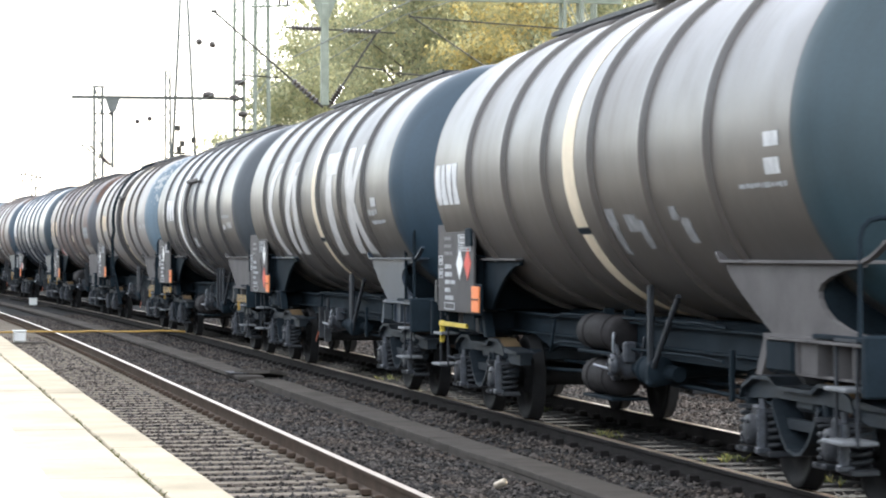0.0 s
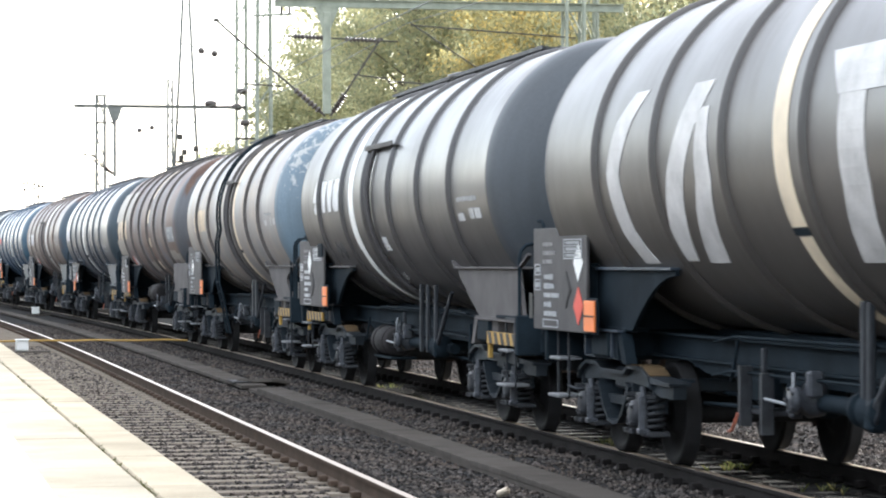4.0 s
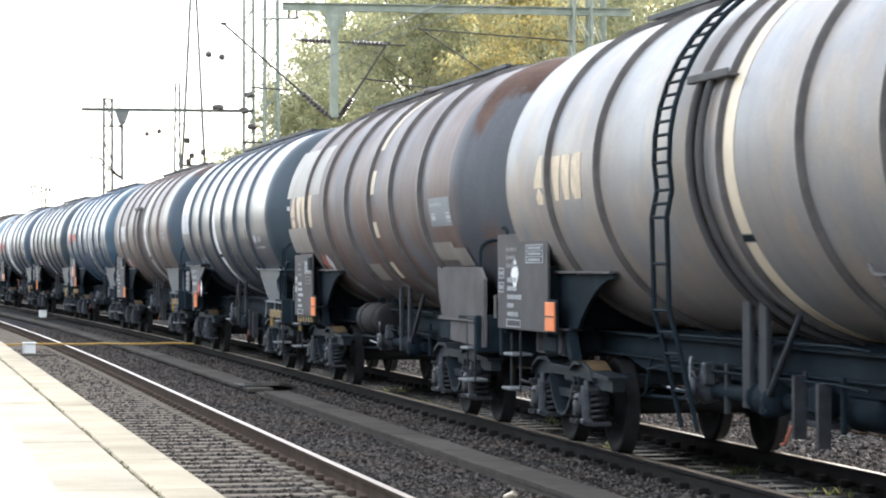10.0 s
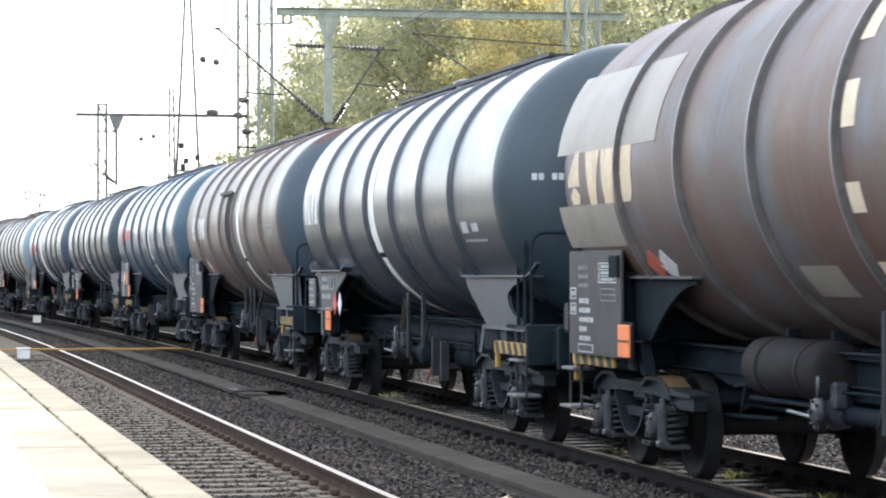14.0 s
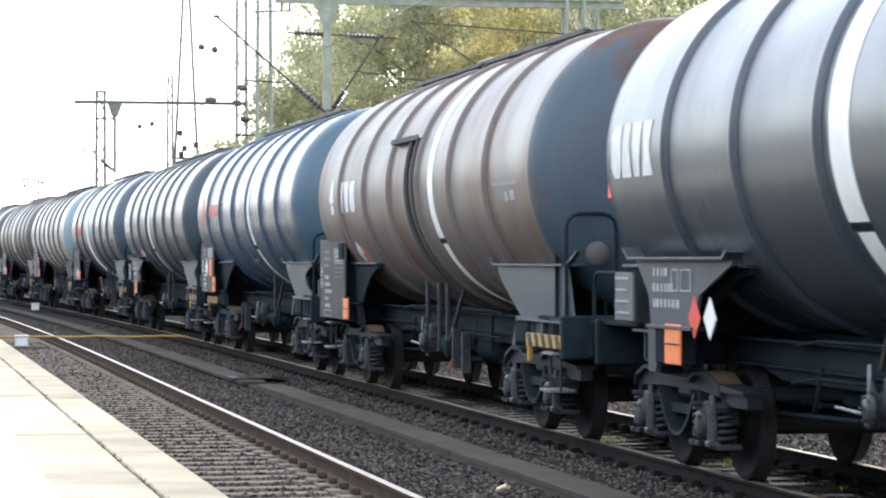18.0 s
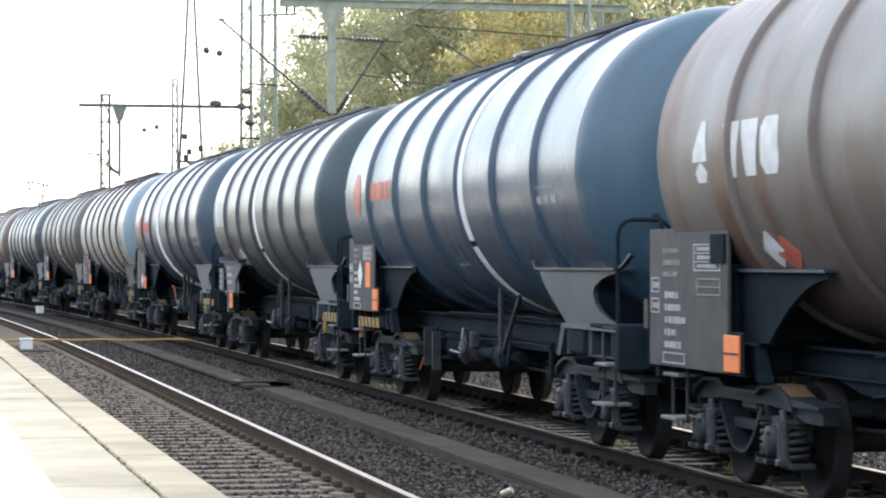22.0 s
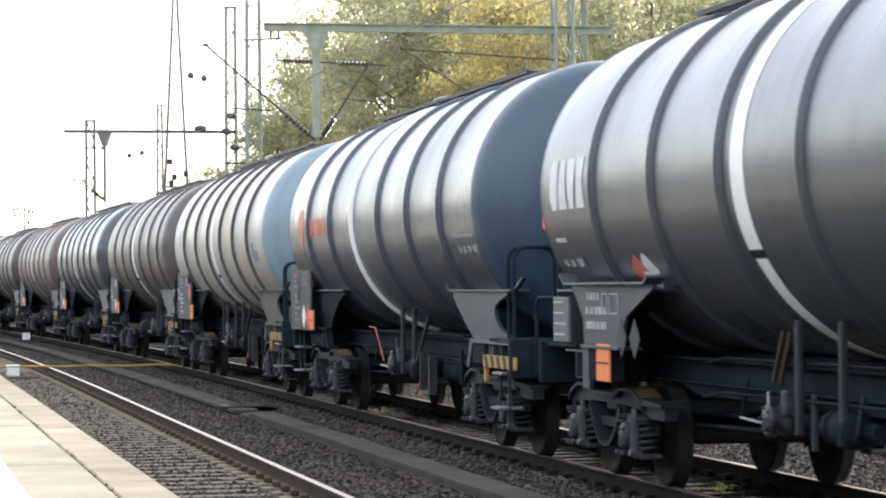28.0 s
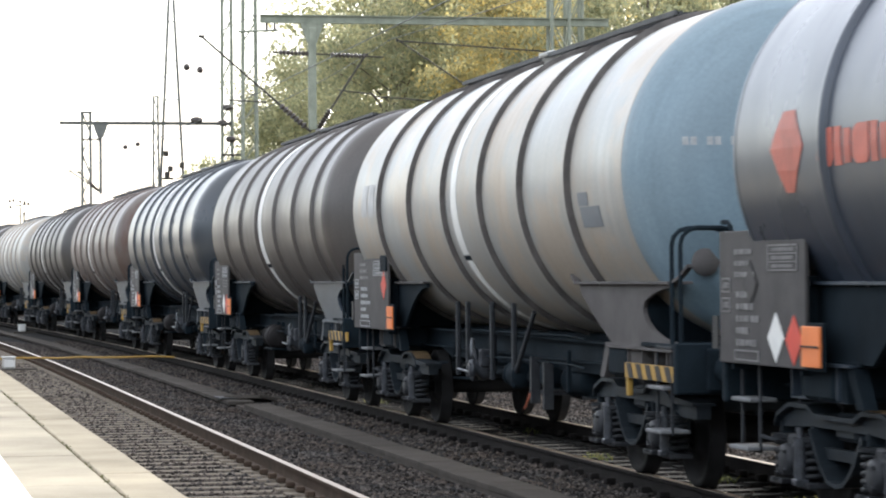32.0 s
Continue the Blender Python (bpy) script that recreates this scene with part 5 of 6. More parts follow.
def gantry(y, x0, x1, z, hang_x, hang_low, arms, label, thick=0.17, post=0.18, steel=None):
    """Beam across the tracks with a hanging post and its cantilevers."""
    steel = steel or M_MAST
    t = new("catenary_gantry")
    t.location = (0, y, 0)
    tagged(t, label, "catenary gantry", "catenary gantries")
    s = Shape()
    h = thick / 2
    prof = [(-0.08, h - 0.011), (-0.08, h + 0.011), (0.08, h + 0.011), (0.08, h - 0.011), (0.015, h - 0.011), (0.015, 0.011 - h), (0.08, 0.011 - h), (0.08, -h - 0.011), (-0.08, -h - 0.011), (-0.08, 0.011 - h), (-0.015, 0.011 - h), (-0.015, h - 0.011)]
    n = len(prof)
    s.add([(x, a, z + b) for x in (x0, x1) for a, b in prof], [tuple(range(n)), tuple(range(2 * n - 1, n - 1, -1))] + [(i, n + i, n + (i + 1) % n, (i + 1) % n) for i in range(n)])
    part("beam", s, steel, t)
    part("hanging_post", Shape().box((hang_x, 0, (z - 0.2 + hang_low) / 2), (post, post, z - 0.2 - hang_low), 0.015), steel, t)
    part("post_bracket", Shape().add([(hang_x + a, b, c) for b in (-0.07, 0.07) for a, c in ((-0.28, z - thick / 2), (0.28, z - thick / 2), (0.11, z - 0.55), (-0.11, z - 0.55))],
         [(0, 1, 2, 3), (7, 6, 5, 4), (0, 4, 5, 1), (1, 5, 6, 2), (2, 6, 7, 3), (3, 7, 4, 0)]), steel, t)
    for (xa, za), (xb, zb), kind in arms:
        a, b = Vector((xa, 0, za)), Vector((xb, 0, zb))
        arm = part("cantilever", Shape().tube([a.lerp(b, 0.28), b], 0.026, 7), M_ARM, t) if kind == 1 else part("cantilever", Shape().tube([a, b], 0.018, 6), M_ARM, t)
        if kind == 2:
            for u, w in ((0.06, 0.36), (0.52, 0.84)):
                s = Shape()
                insulator(s, a.lerp(b, u), a.lerp(b, w), 0.07, 9)
                part("insulator", s, M_INSUL, arm)
        if kind == 1:
            part("arm_cap", Shape().box(b, (0.14, 0.05, 0.07), 0.01), M_ARM, arm)
            s = Shape()
            insulator(s, a.lerp(b, 0.05), a.lerp(b, 0.28), 0.085)
            s.tube([a, a.lerp(b, 0.05)], 0.03, 6)
            part("insulator", s, M_INSUL, arm)
    return t


def wire(pts, r=0.012, sag=0.0, label="thin dark overhead wire"):
    pts = [Vector(p) for p in pts]
    out = []
    for a, b in zip(pts, pts[1:]):
        for i in range(10):
            t = i / 10
            q = a.lerp(b, t)
            q.z -= sag * 4 * t * (1 - t)
            out.append(q)
    out.append(pts[-1])
    ob = new("overhead_wire", Shape().tube(out, r, 5).mesh("overhead_wire"))
    ob.data.materials.append(M_WIRE)
    tagged(ob, label, "overhead wire", "overhead wires")


def overhead_line():
    gantry(63.0, 8.83, 17.19, 7.84, 10.05, 5.26,
           [((10.01, 5.22), (7.47, 7.41), 1), ((10.14, 5.22), (11.31, 7.02), 1), ((10.67, 6.19), (11.50, 6.10), 0), ((8.05, 5.95), (8.97, 5.90), 0), ((9.12, 7.07), (11.74, 6.97), 2),
            ((16.02, 4.83), (12.04, 7.41), 0), ((12.04, 7.36), (16.02, 7.12), 0), ((11.50, 6.05), (14.27, 5.85), 0)],
           "green steel catenary gantry with a hanging post and cantilever arms")
    lattice_mast(15.97, 63.0, 9.39, 0.5, 0.4)
    lattice_mast(16.75, 64.5, 9.39, 0.4, 0.3)
    gantry(106.0, 7.08, 13.75, 7.85, 8.64, 5.12, [((8.64, 5.2), (7.47, 6.0), 1), ((8.69, 7.22), (8.0, 7.21), 1), ((8.41, 5.37), (7.80, 5.95), 1)],
           "distant steel catenary gantry with a hanging post", 0.10, 0.11, M_ZINC)
    m1 = lattice_mast(13.55, 106.0, 12.7, 0.42, 0.36)
    for x, z in ((-0.02, 8.46), (0.10, 7.23), (-0.22, 7.86)):
        part("insulator", Shape().lathe([(-0.20, 0.0), (-0.18, 0.09), (-0.08, 0.12), (0.10, 0.12), (0.18, 0.06), (0.20, 0.0)], "x", (x, -0.32, z), 12), M_INSUL, m1)
    part("bracket", Shape().box((0.12, -0.28, 6.62), (0.75, 0.08, 0.08), 0.01), M_ARM, m1)
    m2 = lattice_mast(13.89, 102.0, 13.7, 0.6, 0.45)
    part("cross_arm", Shape().tube([(-0.45, -0.3, 11.05), (1.05, -0.3, 11.12)], 0.045, 6), M_MAST, m2)
    for x in (0.62, 0.92):
        part("insulator", Shape().tube([(x, -0.3, 11.1), (x, -0.3, 11.42)], 0.05, 7), M_INSUL, m2)
    knob = new("line_insulator", Shape().lathe([(-0.25, 0.0), (-0.2, 0.09), (0.0, 0.14), (0.2, 0.09), (0.25, 0.0)], "x", (12.34, 105.9, 7.98), 12).mesh("line_insulator"))
    knob.data.materials.append(M_INSUL)
    tagged(knob, "dark insulator on the beam of the distant gantry", "insulator")
    far = new("signal_mast")
    far.location = (9.97, 190.0, 0)
    tagged(far, "thin distant signal mast with small lamps", "signal mast")
    part("pole", Shape().tube([(0, 0, -0.6), (0, 0, 6.95)], 0.06, 6), M_ZINC, far)
    part("pole", Shape().tube([(0.26, 0, -0.6), (0.26, 0, 6.4)], 0.06, 6), M_ZINC, far)
    part("cross_arm", Shape().tube([(-0.35, 0, 6.95), (0.62, 0, 7.05)], 0.04, 6), M_ZINC, far)
    for x, z in ((-0.70, 7.26), (-0.45, 7.3), (0.0, 7.22), (0.3, 7.15), (0.57, 7.07), (-0.65, 6.85), (0.27, 6.4)):
        part("lamp_head", Shape().box((x, -0.05, z), (0.16, 0.16, 0.2), 0.03), M_INSUL, far)
    lattice_mast(8.25, 108.0, 8.38, 0.36, 0.32, "distant grey lattice steel catenary mast", -0.6, M_ZINC)
    lattice_mast(14.23, 140.0, 11.15, 0.4, 0.22, "distant grey lattice steel catenary mast", -0.6, M_ZINC)
    # tall tapering tower of two legs
    t = new("lighting_tower")
    t.location = (15.05, 140.0, 0)
    tagged(t, "tall thin two-legged steel tower", "tower")
    for d in (-1, 1):
        part("leg", Shape().tube([(d * 0.95, 0, -0.6), (d * 0.10, 0, 16.6)], 0.07, 6), M_ZINC, t)
    s = Shape()
    for i in range(8):
        z = 1 + 2 * i
        w = 0.95 - 0.85 * (z + 0.6) / 17.6
        part("rung", Shape().tube([(-w, 0, z), (w, 0, z)], 0.03, 5), M_ZINC, t)
    for x, z in ((-0.32, 8.24), (-0.26, 7.17), (-0.10, 7.46), (0.49, 7.64)):
        part("fitting", Shape().box((x, -0.1, z), (0.26, 0.2, 0.30), 0.04), M_ARM, t)
    part("fitting_bar", Shape().tube([(-0.5, -0.1, 6.95), (0.05, -0.1, 6.95)], 0.05, 6), M_ARM, t)
    # messenger and contact wires
    for cx in (TRAIN_X, FAR_X):
        for a, b in ((-40.0, 63.0), (63.0, 106.0), (106.0, 160.0), (160.0, 240.0)):
            wire([(cx + bend(a), a, 7.4), (cx + bend(b), b, 7.4)], 0.010, 0.9 if b < 100 else 0.5)
            wire([(cx + bend(a), a, 5.55), (cx + bend(b), b, 5.55)], 0.010)
    # round weights on a wire
    for x, z in ((9.50, 8.33), (9.91, 8.25)):
        t = new("wire_weight", Shape().lathe([(-0.10, 0.0), (-0.09, 0.06), (-0.03, 0.105), (0.03, 0.105), (0.09, 0.06), (0.10, 0.0)], "y", (x, 84.0, z + 0.0), 18).mesh("wire_weight"))
        t.data.materials.append(M_INSUL)
        tagged(t, "round dark weight hung on an overhead wire", "wire weight", "wire weights")
    for x, z in ((12.67, 8.57), (13.30, 8.72)):
        t = new("wire_weight", Shape().lathe([(-0.12, 0.0), (-0.10, 0.08), (-0.03, 0.125), (0.03, 0.125), (0.10, 0.08), (0.12, 0.0)], "y", (x, 140.0, z), 14).mesh("wire_weight"))
        t.data.materials.append(M_INSUL)
        tagged(t, "round dark weight hung on a distant wire", "wire weight", "wire weights")
    wire([(9.91, 84.0, 8.25), (12.67, 140.0, 8.57), (13.30, 140.0, 8.72), (14.2, 165.0, 8.6)], 0.006)
    wire([(8.0, 70.0, 8.5), (9.5, 84.0, 8.33), (13.5, 106.0, 7.9)], 0.008)
    wire([(9.0, 70.0, 8.4), (9.91, 84.0, 8.25), (13.5, 106.0, 7.7)], 0.008)


# ---------------------------------------------------------------- small things beside the track
def small_things():
    hose = new("yellow_hose", Shape().tube([(1.62 + 0.52 * i + bend(63), 63.0 - 0.04 * i + 0.05 * math.sin(i * 1.7), 0.045 + 0.012 * math.sin(i * 2.3)) for i in range(11)], 0.022, 8).mesh("yellow_hose"))
    hose.data.materials.append(M_YELLOW)
    tagged(hose, "yellow hose laid across the near track", "hose")
    bx = new("signal_box")
    bx.location = (2.98, 62.0, -0.17)
    tagged(bx, "small white trackside box beside the rail", "trackside box")
    part("housing", Shape().box((0, 0, 0.13), (0.28, 0.28, 0.24), 0.03), M_WHITE, bx)
    part("lid", Shape().box((0, 0, 0.262), (0.31, 0.31, 0.03), 0.01), M_WHITE, bx)
    part("plinth", Shape().box((0.15, 0.0, -0.02), (0.95, 0.4, 0.06), 0.01), M_TROUGH, bx)
    b2 = copy_thing(bx, pose(5.45 + 0.0, 103.0, -0.1))
    b2["label"] = "small white trackside box beyond the hose"
    can = new("drink_can", Shape().lathe([(-0.06, 0.0), (-0.06, 0.026), (-0.052, 0.033), (0.05, 0.033), (0.06, 0.027), (0.06, 0.0)], "z", seg=18).mesh("drink_can"))
    can.data.materials.append(plain("tin", (0.5, 0.42, 0.32), 0.4, 0.5, 0.3, 20.0))
    can.matrix_world = pose(5.20, 23.0, -0.17, 65, 20, 30)
    tagged(can, "crushed pale tin can lying on the ballast", "can")


# ---------------------------------------------------------------- the train
def boards(items):
    """Painted marks on the side of the tank: (y0, y1, angle0, angle1, material)."""
    def make(wagon):
        rng = random.Random(int(abs(items[0][0]) * 100))
        for y0, y1, a0, a1, m in items:
            if abs(y1 - y0) > 0.45 and abs(a1 - a0) < 6 and m is M_MARK:
                s, y = Shape(), y0
                tall = abs(a1 - a0) > 2.6
                while y < y1 - 0.03:
                    w = rng.uniform(0.10, 0.22) if tall else rng.uniform(0.035, 0.075)
                    q = curved(y, min(y + w, y1), a0 + rng.uniform(0, 0.25) * (a1 - a0), a1 - rng.uniform(0, 0.2) * (a1 - a0), R + 0.005)
                    s.add(q.v, q.f)
                    y += w + (rng.uniform(0.05, 0.12) if tall else rng.uniform(0.012, 0.04))
                tagged(part("lettering", s, M_WORN, wagon), "small worn white lettering", kind="stuff")
            elif m is M_LOGO and abs(y1 - y0) > 0.3 and abs(a1 - a0) < 12:
                half = (y1 - y0) / 2
                for k in (0, 1):
                    part("painted_mark", curved(y0 + k * half + 0.02, y0 + (k + 1) * half - 0.03, a0 + 1.2 * rng.random(), a1 - 1.8 * rng.random(), R + 0.005), m, wagon)
            elif m is M_LOGO and abs(a1 - a0) > 15:
                rows, vs = 12, []
                for k in range(rows + 1):
                    half = max(0.02, math.sin(math.pi * (k / rows) ** 0.8)) * abs(y1 - y0) / 2
                    for y in (-half, half):
                        vs.append(shell_point((y0 + y1) / 2 + y, radians(a0 + (a1 - a0) * k / rows), R + 0.005))
                part("painted_emblem", Shape().add(vs, [(2 * k, 2 * k + 1, 2 * k + 3, 2 * k + 2) for k in range(rows)]), m, wagon)
            else:
                part("painted_mark", curved(y0, y1, a0, a1, R + 0.005), m, wagon)
    return make


def strokes(items, material, label):
    """Painted shapes on the side of the tank, each a list of rows (angle, far edge, near edge) along the wagon."""
    def make(wagon):
        for rows in items:
            vs, fs = [], []
            fine = []
            for (a0, p0, q0), (a1, p1, q1) in zip(rows, rows[1:]):
                n = max(1, int(abs(a1 - a0) / 4))
                fine += [(a0 + (a1 - a0) * k / n, p0 + (p1 - p0) * k / n, q0 + (q1 - q0) * k / n) for k in range(n)]
            fine.append(rows[-1])
            for a, p, q in fine:
                vs += [shell_point(p, radians(a), R + 0.005), shell_point(q, radians(a), R + 0.005), shell_point(p, radians(a), R + 0.001), shell_point(q, radians(a), R + 0.001)]
            for k in range(len(fine) - 1):
                i = 4 * k
                fs += [(i, i + 1, i + 5, i + 4), (i, i + 4, i + 6, i + 2), (i + 1, i + 3, i + 7, i + 5)]
            part("painted_mark", Shape().add(vs, fs), material, wagon, label)
    return make


def block_logo(far, near, top, low, kinds, material=None):
    """A row of plain painted blocks, wedges and tapered posts between two places along the wagon."""
    n = len(kinds)
    out = []
    h = top - low
    for i, k in enumerate(kinds):
        a = far + (near - far) * (i + 0.04) / n
        b = far + (near - far) * (i + 0.96) / n
        m, w = (a + b) / 2, b - a
        if k == "o":      # rounded block
            out.append([(top, a + w * 0.3, b), (top - h * 0.18, a + w * 0.04, b), (low + h * 0.2, a, b), (low, a + w * 0.25, b - w * 0.15)])
        elif k == "a":    # wedge, broad at its foot
            out.append([(top, m - w * 0.28, m + w * 0.28), (low, a, b)])
        elif k == "v":    # wedge, broad at its head
            out.append([(top, a, b), (low, m - w * 0.22, m + w * 0.22)])
        elif k == "t":    # tapered post
            out.append([(top, a, b), (low, m - w * 0.28, m + w * 0.28)])
        elif k == "x":    # block with a waist
            out.append([(top, a, b), ((top + low) / 2, m - w * 0.30, m + w * 0.30), (low, a, b)])
        elif k == "e":    # pointed emblem
            out.append([(top, m + w * 0.05, m + w * 0.35), (low + h * 0.5, a + w * 0.05, b - w * 0.1), (low + h * 0.34, a, b - w * 0.05)])
            out.append([(low + h * 0.32, m - w * 0.06, m + w * 0.06), (low + h * 0.16, a + w * 0.16, b - w * 0.08), (low, a + w * 0.26, b - w * 0.2)])
        elif k == "d":    # flame-like diamond
            out.append([(top, m - w * 0.15, m + w * 0.2), (low + h * 0.55, a, b), (low, m - w * 0.12, m + w * 0.12)])
        elif k == "i":    # narrow posts
            out.append([(top, a, a + w * 0.42), (low, a + w * 0.02, a + w * 0.44)])
            out.append([(top - h * 0.08, b - w * 0.42, b), (low + h * 0.04, b - w * 0.4, b)])
    return lambda mid: strokes([[(t, p - mid, q - mid) for t, p, q in rows] for rows in out], material or M_LOGOW, "")


def block_diamond(far, near, top, low, material):
    m = (far + near) / 2
    rows = [(top, m + 0.02, m - 0.02), ((top + low) / 2, far, near), (low, m + 0.02, m - 0.02)]
    return lambda mid: strokes([[(t, p - mid, q - mid) for t, p, q in rows]], material, "")


M_GHOST = plain("ghost_of_removed_placard", (0.030, 0.031, 0.035), 0.6, 0.0, 0.3, 6.0)
M_LOGOW = plain("worn_white_logo", (0.55, 0.555, 0.56), 0.5, 0.0, 0.25, 7.0)
M_TANLOGO = plain("faded_cream_logo", (0.56, 0.45, 0.31), 0.55, 0.0, 0.3, 7.0)
M_STROKE = plain("worn_white_strokes", (0.44, 0.43, 0.42), 0.5, 0.0, 0.35, 3.0)


def funnel(y0, y1, ang, pipes=()):
    """Drip tray on the shell with its drain pipes down the side."""
    def make(wagon):
        x, _, z = shell_point(0, radians(ang), R)
        s = Shape()
        s.box((x - 0.03, (y0 + y1) / 2, z), (0.13, y1 - y0, 0.02), 0.004)
        s.box((x - 0.09, (y0 + y1) / 2, z + 0.025), (0.014, y1 - y0, 0.06), 0.004)
        part("drip_tray", s, M_GREY, wagon)
        for y in pipes:
            part("drain_pipe", Shape().tube([shell_point(y, radians(a), R + 0.045) for a in range(int(ang), -82, -5)], 0.034, 8), M_GREY, wagon)
    return make


def head_number(y, d, x, z):
    """Row of small white bars where the wagon's number stands on the dished end."""
    def make(wagon):
        for i, w in enumerate((0.05, 0.05, 0.0, 0.05, 0.05, 0.0, 0.05, 0.05, 0.05, 0.05)):
            if not w:
                continue
            x0 = x + i * 0.066
            vs = []
            for px in (x0, x0 + w):
                for pz in (z - 0.035, z + 0.035):
                    r = math.hypot(px, pz - ZC) / R
                    vs.append((px, y + d * (0.52 * math.sin(math.acos(min(1.0, r ** (1 / 0.72)))) + 0.004), pz))
            s = Shape().add(vs + [(p, q - d * 0.003, c) for p, q, c in vs], [(0, 1, 3, 2), (4, 6, 7, 5), (0, 2, 6, 4), (1, 5, 7, 3), (0, 4, 5, 1), (2, 3, 7, 6)])
            part("number_mark", s, M_MARK, wagon)
    return make


def end_flange(y, x, z):
    """Blanked-off round flange on the front end."""
    def make(wagon):
        s = Shape()
        s.lathe([(y - 0.40, 0.0), (y - 0.40, 0.115), (y - 0.375, 0.12), (y - 0.375, 0.08), (y - 0.1, 0.08)], "y", (x, 0, z), 20)
        part("end_flange", s, M_DUSTY, wagon, "round dusty blank flange")
    return make


def side_ladder(y):
    def make(wagon):
        rails = [shell_point(y, radians(a), R + 0.10) for a in range(70, -12, -8)]
        low = [(-1.62, y, 2.2), (-1.60, y, 1.45), (-1.52, y - 0.05, 1.1), (-1.42, y - 0.18, 0.5)]
        for d in (-0.22, 0.22):
            part("ladder_rail", Shape().tube([(p[0], p[1] + d, p[2]) for p in rails + low], 0.022, 6), M_FRAME, wagon)
        pts = [Vector(p) for p in rails + low]
        for i in range(len(pts) - 1):
            for k in range(2):
                q = pts[i].lerp(pts[i + 1], k / 2)
                if i > 2:
                    part("rung", Shape().tube([q + Vector((0, -0.22, 0)), q + Vector((0, 0.22, 0))], 0.014, 5), M_FRAME, wagon)
    return make


P = {
    "w0": tank_paint("paint_grey_brown", (0.072, 0.064, 0.057), (0.108, 0.084, 0.066), 0.65, 0.30, seed=1, coat=0.35),
    "w1": tank_paint("paint_dark_grey", (0.059, 0.054, 0.049), (0.086, 0.069, 0.058), 0.5, 0.30, seed=2, coat=0.35),
    "w2": tank_paint("paint_slate", (0.053, 0.051, 0.051), (0.070, 0.061, 0.055), 0.4, 0.27, seed=3, coat=0.35),
    "w3": tank_paint("paint_pale_blue_grey", (0.214, 0.221, 0.230), (0.260, 0.191, 0.138), 0.95, 0.32, fade=(0.288, 0.248, 0.207), seed=4),
    # real flaking, over a base with the sky's blue put into it
    "w3h": tank_paint("paint_skylit_blue_flaked", (0.127, 0.182, 0.226), (0.160, 0.165, 0.165), 0.35, 0.30, seed=4.5, flake=(0.396, 0.407, 0.396)),
    "w4": tank_paint("paint_rusty_brown", (0.112, 0.084, 0.079), (0.118, 0.072, 0.053), 0.6, 0.40, rust=0.13, fade=(0.105, 0.115, 0.135), seed=5, coat=0.05),
    "w5": tank_paint("paint_blue_black", (0.038, 0.049, 0.066), (0.081, 0.082, 0.083), 0.3, 0.21, seed=6, coat=0.7),
    "w6": tank_paint("paint_dusty_brown", (0.130, 0.116, 0.108), (0.155, 0.114, 0.090), 0.85, 0.30, rust=0.10, fade=(0.138, 0.124, 0.116), seed=7, coat=0.2),
    "w7": tank_paint("paint_gloss_blue", (0.032, 0.064, 0.106), (0.092, 0.101, 0.110), 0.22, 0.18, seed=8, coat=0.7),
    "w8": tank_paint("paint_blue_grey", (0.040, 0.049, 0.060), (0.077, 0.075, 0.075), 0.35, 0.21, seed=9, coat=0.8),
    "w9": tank_paint("paint_gloss_slate", (0.034, 0.045, 0.066), (0.068, 0.072, 0.078), 0.3, 0.20, seed=10, coat=0.9),
    "w10": tank_paint("paint_pale_grey", (0.342, 0.366, 0.366), (0.366, 0.287, 0.201), 0.9, 0.28, fade=(0.403, 0.354, 0.293), seed=11, coat=0.3),
    # end paints: blue light of the sky they face is put into the colour
    "w0h": tank_paint("paint_skylit_end_teal_black", (0.018, 0.044, 0.056), (0.045, 0.055, 0.058), 0.5, 0.32, seed=1.5),
    "w1h": tank_paint("paint_skylit_end_navy_grey", (0.020, 0.046, 0.070), (0.050, 0.060, 0.068), 0.4, 0.32, seed=2.5),
    "w2h": tank_paint("paint_skylit_end_slate_grey", (0.050, 0.060, 0.070), (0.078, 0.078, 0.078), 0.4, 0.32, seed=3.5),
    "w6h": tank_paint("paint_skylit_end_rusty_blue", (0.036, 0.066, 0.096), (0.080, 0.076, 0.074), 0.45, 0.34, rust=0.06, seed=7.5, crust=3.75),
    "w5h": tank_paint("paint_skylit_end_blue_black", (0.020, 0.039, 0.054), (0.034, 0.049, 0.060), 0.35, 0.34, seed=6.5, coat=0.3),
    "w7h": tank_paint("paint_skylit_end_teal_blue", (0.036, 0.086, 0.130), (0.065, 0.094, 0.115), 0.3, 0.26, seed=8.5, coat=0.4),
    "w9h": tank_paint("paint_skylit_end_slate_blue", (0.034, 0.062, 0.098), (0.050, 0.075, 0.100), 0.3, 0.26, seed=10.5, coat=0.4),
    "w10h": tank_paint("paint_skylit_end_pale_blue", (0.20, 0.285, 0.335), (0.24, 0.27, 0.28), 0.4, 0.30, seed=11.5, coat=0.3),
    "w4h": tank_paint("paint_skylit_end_brown_blue", (0.085, 0.092, 0.105), (0.110, 0.085, 0.070), 0.5, 0.30, rust=0.06, seed=5.5, crust=3.5),
    "w11": tank_paint("paint_umber", (0.079, 0.069, 0.063), (0.105, 0.087, 0.074), 0.6, 0.30, seed=12, coat=0.3),
}

